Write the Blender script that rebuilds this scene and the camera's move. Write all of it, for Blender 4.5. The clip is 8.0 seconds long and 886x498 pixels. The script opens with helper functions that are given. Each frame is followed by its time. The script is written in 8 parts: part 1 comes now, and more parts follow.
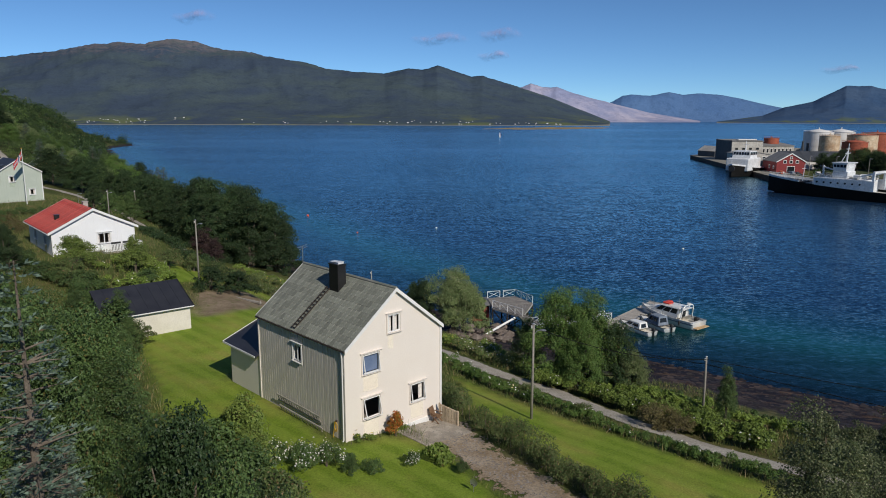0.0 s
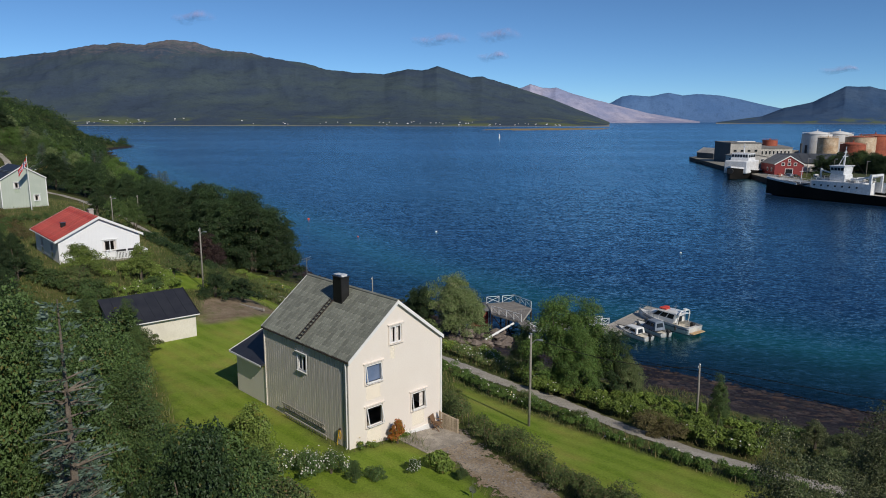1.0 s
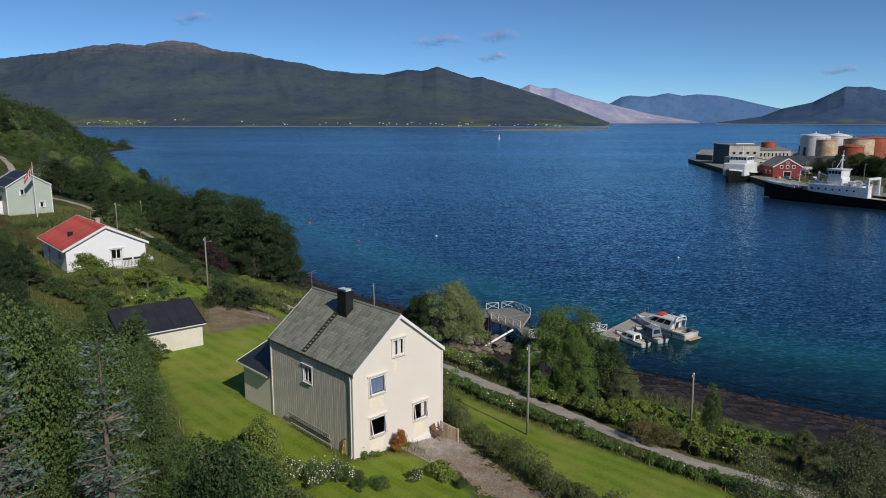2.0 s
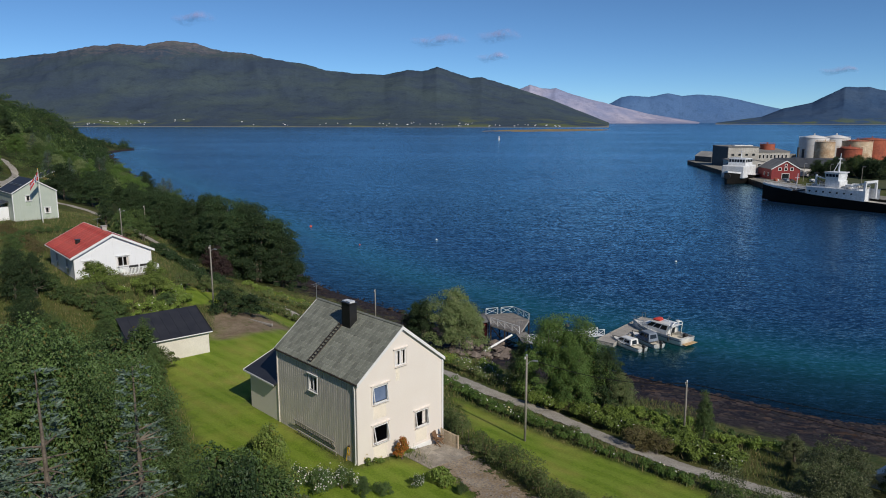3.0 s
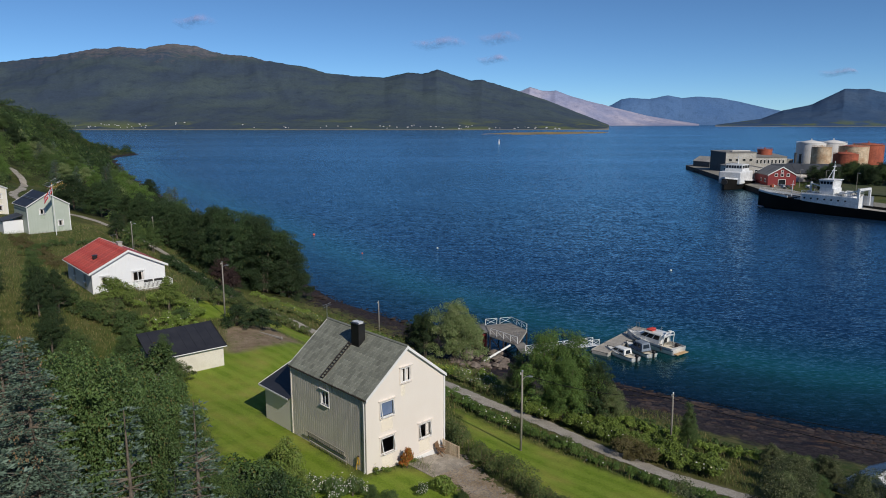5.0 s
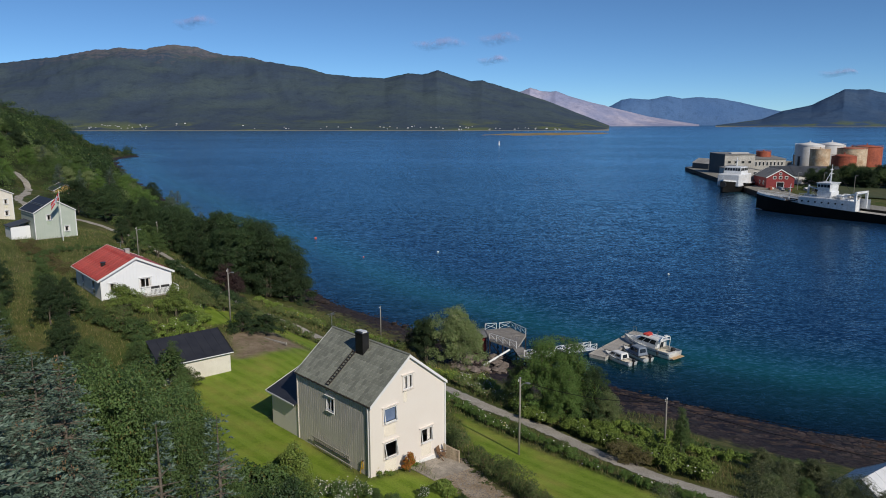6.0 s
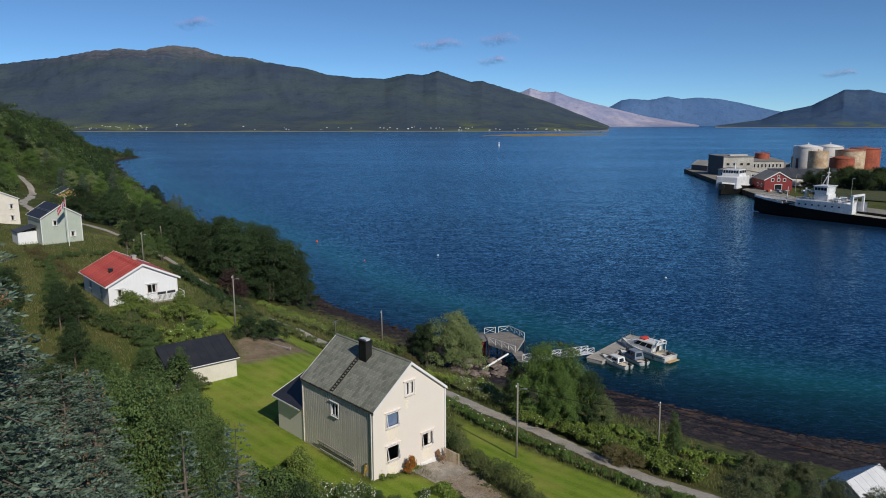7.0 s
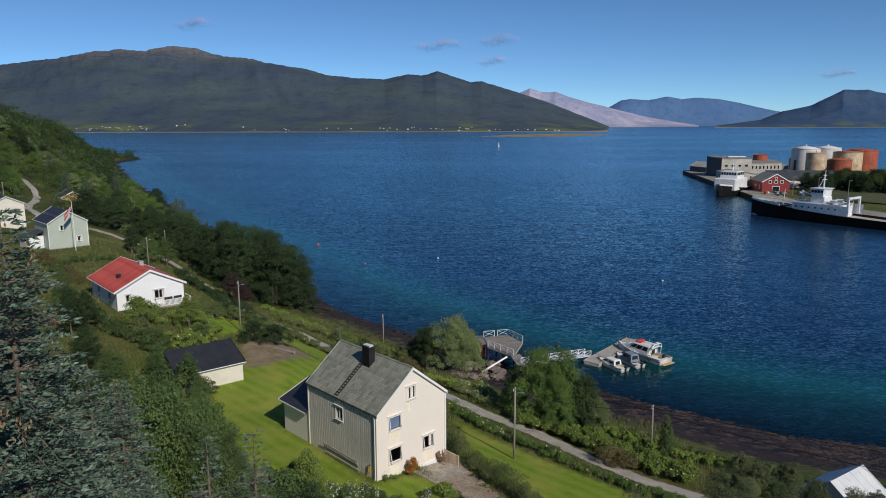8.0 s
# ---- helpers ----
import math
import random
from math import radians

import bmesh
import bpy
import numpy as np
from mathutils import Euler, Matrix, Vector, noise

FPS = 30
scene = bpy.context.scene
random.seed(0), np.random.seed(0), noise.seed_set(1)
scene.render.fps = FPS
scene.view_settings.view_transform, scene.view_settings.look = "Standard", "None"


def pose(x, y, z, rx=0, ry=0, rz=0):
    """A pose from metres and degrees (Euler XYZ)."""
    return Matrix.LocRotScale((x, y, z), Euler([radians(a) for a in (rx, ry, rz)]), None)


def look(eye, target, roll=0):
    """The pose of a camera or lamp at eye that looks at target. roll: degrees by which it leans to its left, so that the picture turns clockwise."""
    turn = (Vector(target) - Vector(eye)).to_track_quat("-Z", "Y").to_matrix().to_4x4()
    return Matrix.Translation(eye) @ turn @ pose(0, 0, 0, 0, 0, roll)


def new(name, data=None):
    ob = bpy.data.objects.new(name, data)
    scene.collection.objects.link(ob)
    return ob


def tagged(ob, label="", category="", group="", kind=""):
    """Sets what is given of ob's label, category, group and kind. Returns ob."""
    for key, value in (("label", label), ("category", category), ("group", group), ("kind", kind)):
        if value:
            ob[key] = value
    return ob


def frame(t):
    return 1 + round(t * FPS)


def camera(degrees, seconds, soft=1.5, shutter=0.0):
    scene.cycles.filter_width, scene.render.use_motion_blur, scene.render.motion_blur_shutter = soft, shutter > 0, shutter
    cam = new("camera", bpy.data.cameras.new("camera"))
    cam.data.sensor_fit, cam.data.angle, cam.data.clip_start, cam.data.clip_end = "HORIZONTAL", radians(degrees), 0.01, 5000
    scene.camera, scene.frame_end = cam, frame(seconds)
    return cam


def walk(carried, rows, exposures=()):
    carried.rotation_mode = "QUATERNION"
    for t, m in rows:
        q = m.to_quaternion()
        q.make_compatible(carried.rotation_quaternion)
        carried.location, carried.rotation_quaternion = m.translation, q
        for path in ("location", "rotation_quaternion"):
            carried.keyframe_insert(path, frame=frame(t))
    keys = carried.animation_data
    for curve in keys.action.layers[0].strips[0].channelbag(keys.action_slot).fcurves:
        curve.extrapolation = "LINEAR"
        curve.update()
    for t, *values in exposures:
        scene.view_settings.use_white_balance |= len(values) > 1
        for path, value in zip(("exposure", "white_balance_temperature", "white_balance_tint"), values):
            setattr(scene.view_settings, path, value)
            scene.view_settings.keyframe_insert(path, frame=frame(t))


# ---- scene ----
from mathutils.geometry import tessellate_polygon
# ---------------------------------------------------------------- camera
cam = camera(64.7, 8.0, soft=1.0)
PATH = [
    (0.0, 0.00, 0.00, 27.82, 0.00, -10.71, -0.14),
    (0.5, -0.02, -0.63, 28.28, -0.02, -10.68, -0.13),
    (1.0, -0.03, -1.25, 28.87, -0.03, -10.67, -0.12),
    (1.5, -0.07, -1.91, 29.51, -0.04, -10.65, -0.10),
    (3.0, -0.14, -4.07, 31.34, -0.05, -10.65, -0.09),
    (3.5, -0.17, -4.93, 31.93, -0.05, -10.61, -0.07),
    (4.0, -0.20, -5.83, 32.53, -0.04, -10.56, -0.06),
    (4.5, -0.22, -6.76, 33.13, -0.04, -10.52, -0.04),
    (6.0, -0.28, -9.52, 34.98, -0.02, -10.46, 0.01),
    (6.5, -0.29, -10.46, 35.58, -0.02, -10.44, 0.02),
    (7.0, -0.29, -11.41, 36.18, -0.02, -10.43, 0.03),
    (7.5, -0.29, -12.44, 36.78, -0.03, -10.43, 0.06),
    (8.0, -0.31, -13.55, 37.39, -0.04, -10.42, 0.08),
]
walk(cam, [(t, pose(x, y, z, 90 + pitch, roll, yaw)) for t, x, y, z, yaw, pitch, roll in PATH], exposures=[(0.0, 0.0), (8.0, 0.0)])

# ---------------------------------------------------------------- light
SUN_WAY = Vector((0.545, -0.838, 0.0)).normalized()
SUN_UP = radians(36)
world = bpy.data.worlds.new("sky")
scene.world = world
world.use_nodes = True
wn, wl = world.node_tree.nodes, world.node_tree.links
wn.clear()
sky = wn.new("ShaderNodeTexSky")
sky.sky_type, sky.sun_disc = "NISHITA", False
sky.sun_elevation, sky.sun_rotation = SUN_UP, math.atan2(SUN_WAY.x, SUN_WAY.y)
sky.air_density, sky.dust_density, sky.ozone_density, sky.altitude = 0.9, 0.0, 3.0, 4500
back = wn.new("ShaderNodeBackground")
back.inputs["Strength"].default_value = 0.087
wout = wn.new("ShaderNodeOutputWorld")
clear_air = wn.new("ShaderNodeMix")
clear_air.data_type, clear_air.blend_type = "RGBA", "MULTIPLY"
clear_air.inputs[0].default_value, clear_air.inputs[7].default_value = 1.0, (0.70, 0.95, 1.09, 1)
wl.new(sky.outputs["Color"], clear_air.inputs[6])
wl.new(clear_air.outputs[2], back.inputs["Color"])
wl.new(back.outputs["Background"], wout.inputs["Surface"])

sun_data = bpy.data.lights.new("sun", "SUN")
sun_data.energy, sun_data.angle, sun_data.color = 3.6, radians(0.55), (1.0, 0.93, 0.82)
sun = new("sun", sun_data)
sun_from = Vector((SUN_WAY.x * math.cos(SUN_UP), SUN_WAY.y * math.cos(SUN_UP), math.sin(SUN_UP)))
sun.matrix_world = look(sun_from * 300, (0, 0, 0))

# ---------------------------------------------------------------- materials


def tree_of(name):
    m = bpy.data.materials.new(name)
    m.use_nodes = True
    return m, m.node_tree.nodes, m.node_tree.links, m.node_tree.nodes["Principled BSDF"]


def mix_colour(n, l, fac, a, b, how="MIX"):
    """A colour mix; fac, a and b are sockets or values."""
    mix = n.new("ShaderNodeMix")
    mix.data_type, mix.blend_type = "RGBA", how
    for slot, v in ((mix.inputs[0], fac), (mix.inputs[6], a), (mix.inputs[7], b)):
        if hasattr(v, "is_output"):
            l.new(v, slot)
        elif isinstance(v, (int, float)):
            slot.default_value = v
        else:
            slot.default_value = (*v, 1)
    return mix.outputs[2]


def noise_of(n, l, where, scale, detail=4.0, rough=0.6):
    tex = n.new("ShaderNodeTexNoise")
    tex.inputs["Scale"].default_value, tex.inputs["Detail"].default_value, tex.inputs["Roughness"].default_value = scale, detail, rough
    l.new(where, tex.inputs["Vector"])
    return tex.outputs["Fac"]


def span(n, l, v, lo, hi, to_lo=0.0, to_hi=1.0):
    r = n.new("ShaderNodeMapRange")
    r.inputs[1].default_value, r.inputs[2].default_value, r.inputs[3].default_value, r.inputs[4].default_value = lo, hi, to_lo, to_hi
    l.new(v, r.inputs[0])
    return r.outputs[0]


def relief(n, l, height, bsdf, strength, distance=0.02):
    b = n.new("ShaderNodeBump")
    b.inputs["Strength"].default_value, b.inputs["Distance"].default_value = strength, distance
    l.new(height, b.inputs["Height"])
    l.new(b.outputs["Normal"], bsdf.inputs["Normal"])


def surface(name, a, b, scale=1.5, rough=0.7, fine=30.0, bump=0.3, metal=0.0, each=0.0, island=0.0, grain=0.25, rough_b=None):
    """A solid surface: two colours in large blotches, fine grain, and a change from piece to piece."""
    m, n, l, p = tree_of(name)
    where = n.new("ShaderNodeTexCoord").outputs["Object"]
    big, small = noise_of(n, l, where, scale), noise_of(n, l, where, fine, 3.0)
    col = mix_colour(n, l, span(n, l, big, 0.35, 0.65), a, b)
    grey = n.new("ShaderNodeCombineColor")
    shade = span(n, l, small, 0.3, 0.7, 1 - grain, 1 + grain)
    for i in range(3):
        l.new(shade, grey.inputs[i])
    col = mix_colour(n, l, 1.0, col, grey.outputs[0], "MULTIPLY")
    for amount, node, out in ((each, "ShaderNodeObjectInfo", "Random"), (island, "ShaderNodeNewGeometry", "Random Per Island")):
        if amount:
            g = n.new("ShaderNodeCombineColor")
            v = span(n, l, n.new(node).outputs[out], 0, 1, 1 - amount, 1 + amount)
            for i in range(3):
                l.new(v, g.inputs[i])
            col = mix_colour(n, l, 1.0, col, g.outputs[0], "MULTIPLY")
    l.new(col, p.inputs["Base Color"])
    l.new(span(n, l, big, 0.3, 0.7, rough, rough if rough_b is None else rough_b), p.inputs["Roughness"])
    p.inputs["Metallic"].default_value = metal
    if bump:
        relief(n, l, small, p, bump)
    return m


def foliage(name, a, b, dry=(0.12, 0.11, 0.03), dry_part=0.08, shine=0.18, rough=0.55, drift=0.7, single=0.55, attribute=""):
    """Leaves: every leaf its own tone, clumps (or whole trees, by an attribute) drift in hue, light shines through."""
    m, n, l, p = tree_of(name)
    where = n.new("ShaderNodeTexCoord").outputs["Object"]
    one = n.new("ShaderNodeNewGeometry").outputs["Random Per Island"]
    clump = noise_of(n, l, where, drift, 3.0)
    if attribute:
        own_tone = n.new("ShaderNodeAttribute")
        own_tone.attribute_name = attribute
        clump = span(n, l, own_tone.outputs["Fac"], 0.0, 1.0, 0.3, 0.7)
    part = n.new("ShaderNodeMath")
    part.operation = "MULTIPLY_ADD"
    l.new(one, part.inputs[0])
    part.inputs[1].default_value = single
    l.new(span(n, l, clump, 0.3, 0.7, -0.05, 1.05 - single), part.inputs[2])
    col = mix_colour(n, l, part.outputs[0], a, b)
    col = mix_colour(n, l, span(n, l, one, 1 - dry_part, 1 - dry_part * 0.5), col, dry)
    own = n.new("ShaderNodeCombineColor")
    tone = span(n, l, n.new("ShaderNodeObjectInfo").outputs["Random"], 0, 1, 0.75, 1.2)
    for i in range(3):
        l.new(tone, own.inputs[i])
    col = mix_colour(n, l, 1.0, col, own.outputs[0], "MULTIPLY")
    l.new(col, p.inputs["Base Color"])
    p.inputs["Roughness"].default_value = rough
    p.inputs["Specular IOR Level"].default_value = 0.35
    t = n.new("ShaderNodeBsdfTranslucent")
    l.new(col, t.inputs["Color"])
    s = n.new("ShaderNodeMixShader")
    s.inputs[0].default_value = shine
    l.new(p.outputs[0], s.inputs[1])
    l.new(t.outputs[0], s.inputs[2])
    l.new(s.outputs[0], n["Material Output"].inputs["Surface"])
    return m


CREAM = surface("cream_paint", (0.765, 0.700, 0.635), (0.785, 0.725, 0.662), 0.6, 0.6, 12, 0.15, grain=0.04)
# the gable's cream again, toned down for the side turned from the sun
CREAM_SHADED = surface("cream_board", (0.63, 0.59, 0.525), (0.67, 0.63, 0.565), 0.5, 0.65, 14, 0.2, each=0.06, grain=0.07)
# dark colour for the shade in the grooves of the cream wall
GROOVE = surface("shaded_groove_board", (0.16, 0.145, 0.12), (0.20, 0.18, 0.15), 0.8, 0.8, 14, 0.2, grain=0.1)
WHITE = surface("white_paint", (0.80, 0.80, 0.79), (0.74, 0.74, 0.73), 0.8, 0.5, 20, 0.1, each=0.03, grain=0.05)
HOUSE_WHITE = surface("white_cladding", (0.80, 0.81, 0.82), (0.76, 0.77, 0.79), 0.5, 0.55, 9, 0.15, grain=0.05)
PALE_GREEN = surface("pale_green_paint", (0.40, 0.45, 0.385), (0.44, 0.485, 0.42), 0.5, 0.6, 9, 0.15, grain=0.06)
SHED_CREAM = surface("shed_paint", (0.72, 0.68, 0.60), (0.64, 0.60, 0.52), 0.8, 0.65, 12, 0.2, grain=0.07)
SLATE = surface("slate", (0.180, 0.195, 0.150), (0.275, 0.270, 0.240), 1.6, 0.8, 9, 0.5, each=0.22, grain=0.26, rough_b=0.65)
SLATE_REST = surface("slate_rest", (0.185, 0.195, 0.160), (0.255, 0.252, 0.225), 0.9, 0.7, 18, 0.5, island=0.22, grain=0.18)
BLACK_ROOF = surface("black_roofing", (0.022, 0.023, 0.030), (0.032, 0.033, 0.040), 0.9, 0.5, 25, 0.3, grain=0.15, island=0.06)
RED_ROOF = surface("red_roof_paint", (0.40, 0.040, 0.032), (0.55, 0.135, 0.105), 0.9, 0.55, 5, 0.3, grain=0.28, each=0.12, island=0.12)
BLACK_METAL = surface("black_sheet_metal", (0.012, 0.012, 0.013), (0.02, 0.02, 0.021), 2.0, 0.35, 30, 0.1)
STEEL = surface("galvanised_steel", (0.45, 0.46, 0.47), (0.36, 0.37, 0.38), 3.0, 0.4, 40, 0.1, metal=0.8)
DARK_IRON = surface("dark_iron", (0.05, 0.04, 0.035), (0.07, 0.05, 0.04), 3.0, 0.6, 40, 0.2, metal=0.4)
CONCRETE = surface("concrete", (0.42, 0.40, 0.37), (0.33, 0.32, 0.29), 0.6, 0.85, 25, 0.4)
POLE_WOOD = surface("weathered_pole", (0.22, 0.20, 0.17), (0.30, 0.28, 0.25), 2.0, 0.8, 30, 0.5)
GREY_WOOD = surface("grey_planks", (0.34, 0.31, 0.27), (0.44, 0.41, 0.37), 1.2, 0.8, 22, 0.4, each=0.15, island=0.12)
PIER_WOOD = surface("dark_weathered_planks", (0.17, 0.155, 0.14), (0.26, 0.24, 0.215), 1.2, 0.85, 22, 0.4, each=0.2)
BROWN_WOOD = surface("brown_wood", (0.16, 0.09, 0.05), (0.22, 0.13, 0.07), 2.0, 0.65, 25, 0.3)
BARK = surface("bark", (0.10, 0.08, 0.06), (0.17, 0.14, 0.11), 3.0, 0.9, 25, 0.8)
STONE = surface("shore_stone", (0.20, 0.18, 0.165), (0.30, 0.27, 0.25), 0.8, 0.85, 9, 0.7, each=0.25, island=0.3)
ROCK_BROWN = surface("brown_rock", (0.13, 0.10, 0.085), (0.22, 0.18, 0.15), 0.9, 0.85, 9, 0.7, each=0.3)
DARK_STONE = surface("weedy_stone", (0.012, 0.010, 0.012), (0.040, 0.025, 0.018), 0.7, 0.8, 9, 0.7, island=0.4)
WRACK = surface("seaweed", (0.009, 0.008, 0.013), (0.046, 0.031, 0.025), 0.35, 0.85, 5, 0.8, island=0.75, grain=0.4)
CURTAIN = surface("curtain", (0.80, 0.77, 0.74), (0.72, 0.69, 0.66), 5, 0.9, 40, 0.2)
SKY_BLUE = surface("blue_grey_blind", (0.11, 0.16, 0.27), (0.14, 0.19, 0.30), 2, 0.8, 30, 0.1)
BRIGHT_METAL = surface("bright_metal", (0.78, 0.79, 0.80), (0.70, 0.71, 0.72), 3, 0.45, 30, 0.1, metal=0.2)
SLAB = surface("paving_slab", (0.27, 0.235, 0.19), (0.35, 0.31, 0.26), 0.8, 0.9, 16, 0.5, island=0.2)
FENCE_WOOD = surface("bare_fence_wood", (0.42, 0.33, 0.23), (0.50, 0.41, 0.30), 1.5, 0.8, 25, 0.3, each=0.15)
INSIDE = surface("inside_wall", (0.30, 0.26, 0.22), (0.24, 0.21, 0.18), 1, 0.9, 20, 0.1)
YELLOW = surface("yellow_plastic", (0.62, 0.38, 0.03), (0.55, 0.32, 0.02), 5, 0.5, 30, 0.1)
OCHRE = surface("ochre_paint", (0.55, 0.36, 0.12), (0.50, 0.32, 0.10), 1, 0.6, 10, 0.1)
GEL_WHITE = surface("white_gelcoat", (0.80, 0.80, 0.78), (0.72, 0.71, 0.67), 0.8, 0.25, 20, 0.03, grain=0.03)
BOAT_BEIGE = surface("sun_worn_gelcoat", (0.62, 0.56, 0.46), (0.70, 0.66, 0.58), 1.2, 0.4, 20, 0.05, grain=0.06)
DARK_GLASS = surface("dark_glazing", (0.012, 0.016, 0.02), (0.02, 0.024, 0.03), 1, 0.08, 30, 0.0)
TEAK = surface("worn_teak", (0.42, 0.26, 0.12), (0.55, 0.38, 0.20), 2.0, 0.6, 20, 0.2, grain=0.2)
CABLE = surface("cable_sheath", (0.010, 0.010, 0.011), (0.016, 0.016, 0.016), 3, 1.0, 30, 0.0)
CABLE.node_tree.nodes["Principled BSDF"].inputs["Specular IOR Level"].default_value = 0.0
TARP_BLUE = surface("blue_grey_canvas", (0.14, 0.17, 0.22), (0.20, 0.24, 0.30), 2, 0.8, 30, 0.3)
RED_CLOTH = surface("red_canvas", (0.60, 0.06, 0.04), (0.52, 0.05, 0.035), 2, 0.7, 30, 0.2)
RUBBER = surface("black_rubber", (0.018, 0.018, 0.02), (0.03, 0.03, 0.03), 3, 0.6, 30, 0.1)
HULL_BLACK = surface("black_hull", (0.006, 0.006, 0.006), (0.012, 0.011, 0.010), 0.2, 0.7, 4, 0.05, grain=0.2)
HULL_BLACK.node_tree.nodes["Principled BSDF"].inputs["Specular IOR Level"].default_value = 0.12
SHIP_WHITE = surface("ship_white", (0.74, 0.76, 0.78), (0.60, 0.61, 0.62), 0.45, 0.5, 2.2, 0.05, grain=0.14)
BARN_RED = surface("barn_red", (0.25, 0.028, 0.030), (0.20, 0.024, 0.025), 0.4, 0.7, 6, 0.2, grain=0.12)
RUST_TANK = surface("rusty_red_tank", (0.40, 0.10, 0.05), (0.28, 0.07, 0.04), 0.18, 0.75, 1.2, 0.2, grain=0.25)
PALE_TANK = surface("stained_cream_tank", (0.62, 0.50, 0.36), (0.42, 0.28, 0.17), 0.22, 0.7, 1.0, 0.2, grain=0.2)
WHITE_TANK = surface("white_tank", (0.74, 0.73, 0.72), (0.66, 0.64, 0.62), 0.2, 0.6, 1.5, 0.1, grain=0.08)
HARBOUR_GREY = surface("harbour_concrete", (0.50, 0.485, 0.45), (0.33, 0.31, 0.285), 0.12, 0.85, 1.0, 0.2, grain=0.2)
ETERNIT = surface("grey_sheet_roof", (0.24, 0.235, 0.225), (0.17, 0.165, 0.16), 0.2, 0.8, 2, 0.2, grain=0.15)
PALE_SHEET = surface("pale_sheet_roof", (0.66, 0.67, 0.68), (0.58, 0.59, 0.61), 0.4, 0.45, 3, 0.1, grain=0.06)
DARK_SHEET = surface("dark_sheet_roof", (0.045, 0.05, 0.06), (0.06, 0.065, 0.075), 0.3, 0.6, 2, 0.2)
QUAY = surface("quay_deck", (0.28, 0.26, 0.22), (0.20, 0.19, 0.16), 0.1, 0.9, 1.0, 0.3, grain=0.25)
FLAG_RED = surface("red_cloth", (0.50, 0.03, 0.04), (0.45, 0.03, 0.04), 3, 0.8, 30, 0.1)
FLAG_BLUE = surface("blue_cloth", (0.02, 0.03, 0.15), (0.02, 0.03, 0.13), 3, 0.8, 30, 0.1)
BUOY_RED = surface("buoy_orange", (0.75, 0.08, 0.03), (0.65, 0.07, 0.03), 3, 0.4, 30, 0.0)

LEAF_BIRCH = foliage("birch_leaves", (0.040, 0.078, 0.024), (0.120, 0.190, 0.056))
LEAF_LANE = foliage("sunny_birch_leaves", (0.054, 0.118, 0.026), (0.170, 0.270, 0.060))
LEAF_DARK = foliage("alder_leaves", (0.018, 0.040, 0.014), (0.050, 0.090, 0.030), dry_part=0.03)
LEAF_LIME = foliage("lime_bush_leaves", (0.085, 0.135, 0.028), (0.250, 0.320, 0.072))
LEAF_OLIVE = foliage("dull_birch_leaves", (0.036, 0.054, 0.020), (0.145, 0.170, 0.072), dry=(0.26, 0.26, 0.15), dry_part=0.12)
LEAF_SALLOW = foliage("sallow_leaves", (0.105, 0.160, 0.056), (0.250, 0.310, 0.120), dry=(0.320, 0.304, 0.176), dry_part=0.12)
LEAF_BRIGHT = foliage("herb_leaves", (0.085, 0.140, 0.026), (0.265, 0.360, 0.070), dry_part=0.04)
LEAF_HEDGE = foliage("hedge_leaves", (0.062, 0.104, 0.030), (0.190, 0.240, 0.078), dry=(0.24, 0.17, 0.09), dry_part=0.12)
LEAF_BROWNISH = foliage("russet_leaves", (0.104, 0.096, 0.040), (0.208, 0.168, 0.072), dry_part=0.2)
LEAF_RED = foliage("red_shrub_leaves", (0.36, 0.075, 0.018), (0.50, 0.24, 0.040), dry=(0.144, 0.192, 0.036), dry_part=0.3)
LEAF_PURPLE = foliage("copper_leaves", (0.039, 0.021, 0.023), (0.072, 0.042, 0.036), dry_part=0.02)
NEEDLES = foliage("spruce_needles", (0.028, 0.054, 0.036), (0.195, 0.270, 0.205), dry=(0.12, 0.10, 0.06), dry_part=0.01, shine=0.10, rough=0.5, drift=0.9, single=0.6)
CONES = surface("spruce_cones", (0.24, 0.15, 0.08), (0.30, 0.20, 0.11), 3, 0.8, 30, 0.2, island=0.3)
PETALS = foliage("white_petals", (0.620, 0.620, 0.560), (0.800, 0.800, 0.740), dry=(0.700, 0.600, 0.300), dry_part=0.1)
PETALS_YELLOW = foliage("yellow_petals", (0.550, 0.450, 0.060), (0.650, 0.550, 0.100), dry=(0.700, 0.700, 0.500), dry_part=0.2)
GRASS_BLADE = foliage("meadow_grass", (0.070, 0.115, 0.026), (0.180, 0.210, 0.064), dry=(0.384, 0.304, 0.144), dry_part=0.22)
WOODS = foliage("hillside_leaves", (0.015, 0.038, 0.012), (0.130, 0.190, 0.048), dry=(0.18, 0.18, 0.08), dry_part=0.02, single=0.3, attribute="tone")


def glass_material():
    m, n, l, p = tree_of("window_glass")
    clear = n.new("ShaderNodeBsdfTransparent")
    clear.inputs["Color"].default_value = (0.86, 0.9, 0.9, 1)
    gloss = n.new("ShaderNodeBsdfGlossy")
    gloss.inputs["Roughness"].default_value = 0.02
    fres = n.new("ShaderNodeFresnel")
    fres.inputs["IOR"].default_value = 1.75
    s = n.new("ShaderNodeMixShader")
    l.new(fres.outputs[0], s.inputs[0])
    l.new(clear.outputs[0], s.inputs[1])
    l.new(gloss.outputs[0], s.inputs[2])
    l.new(s.outputs[0], n["Material Output"].inputs["Surface"])
    return m


GLASS = glass_material()


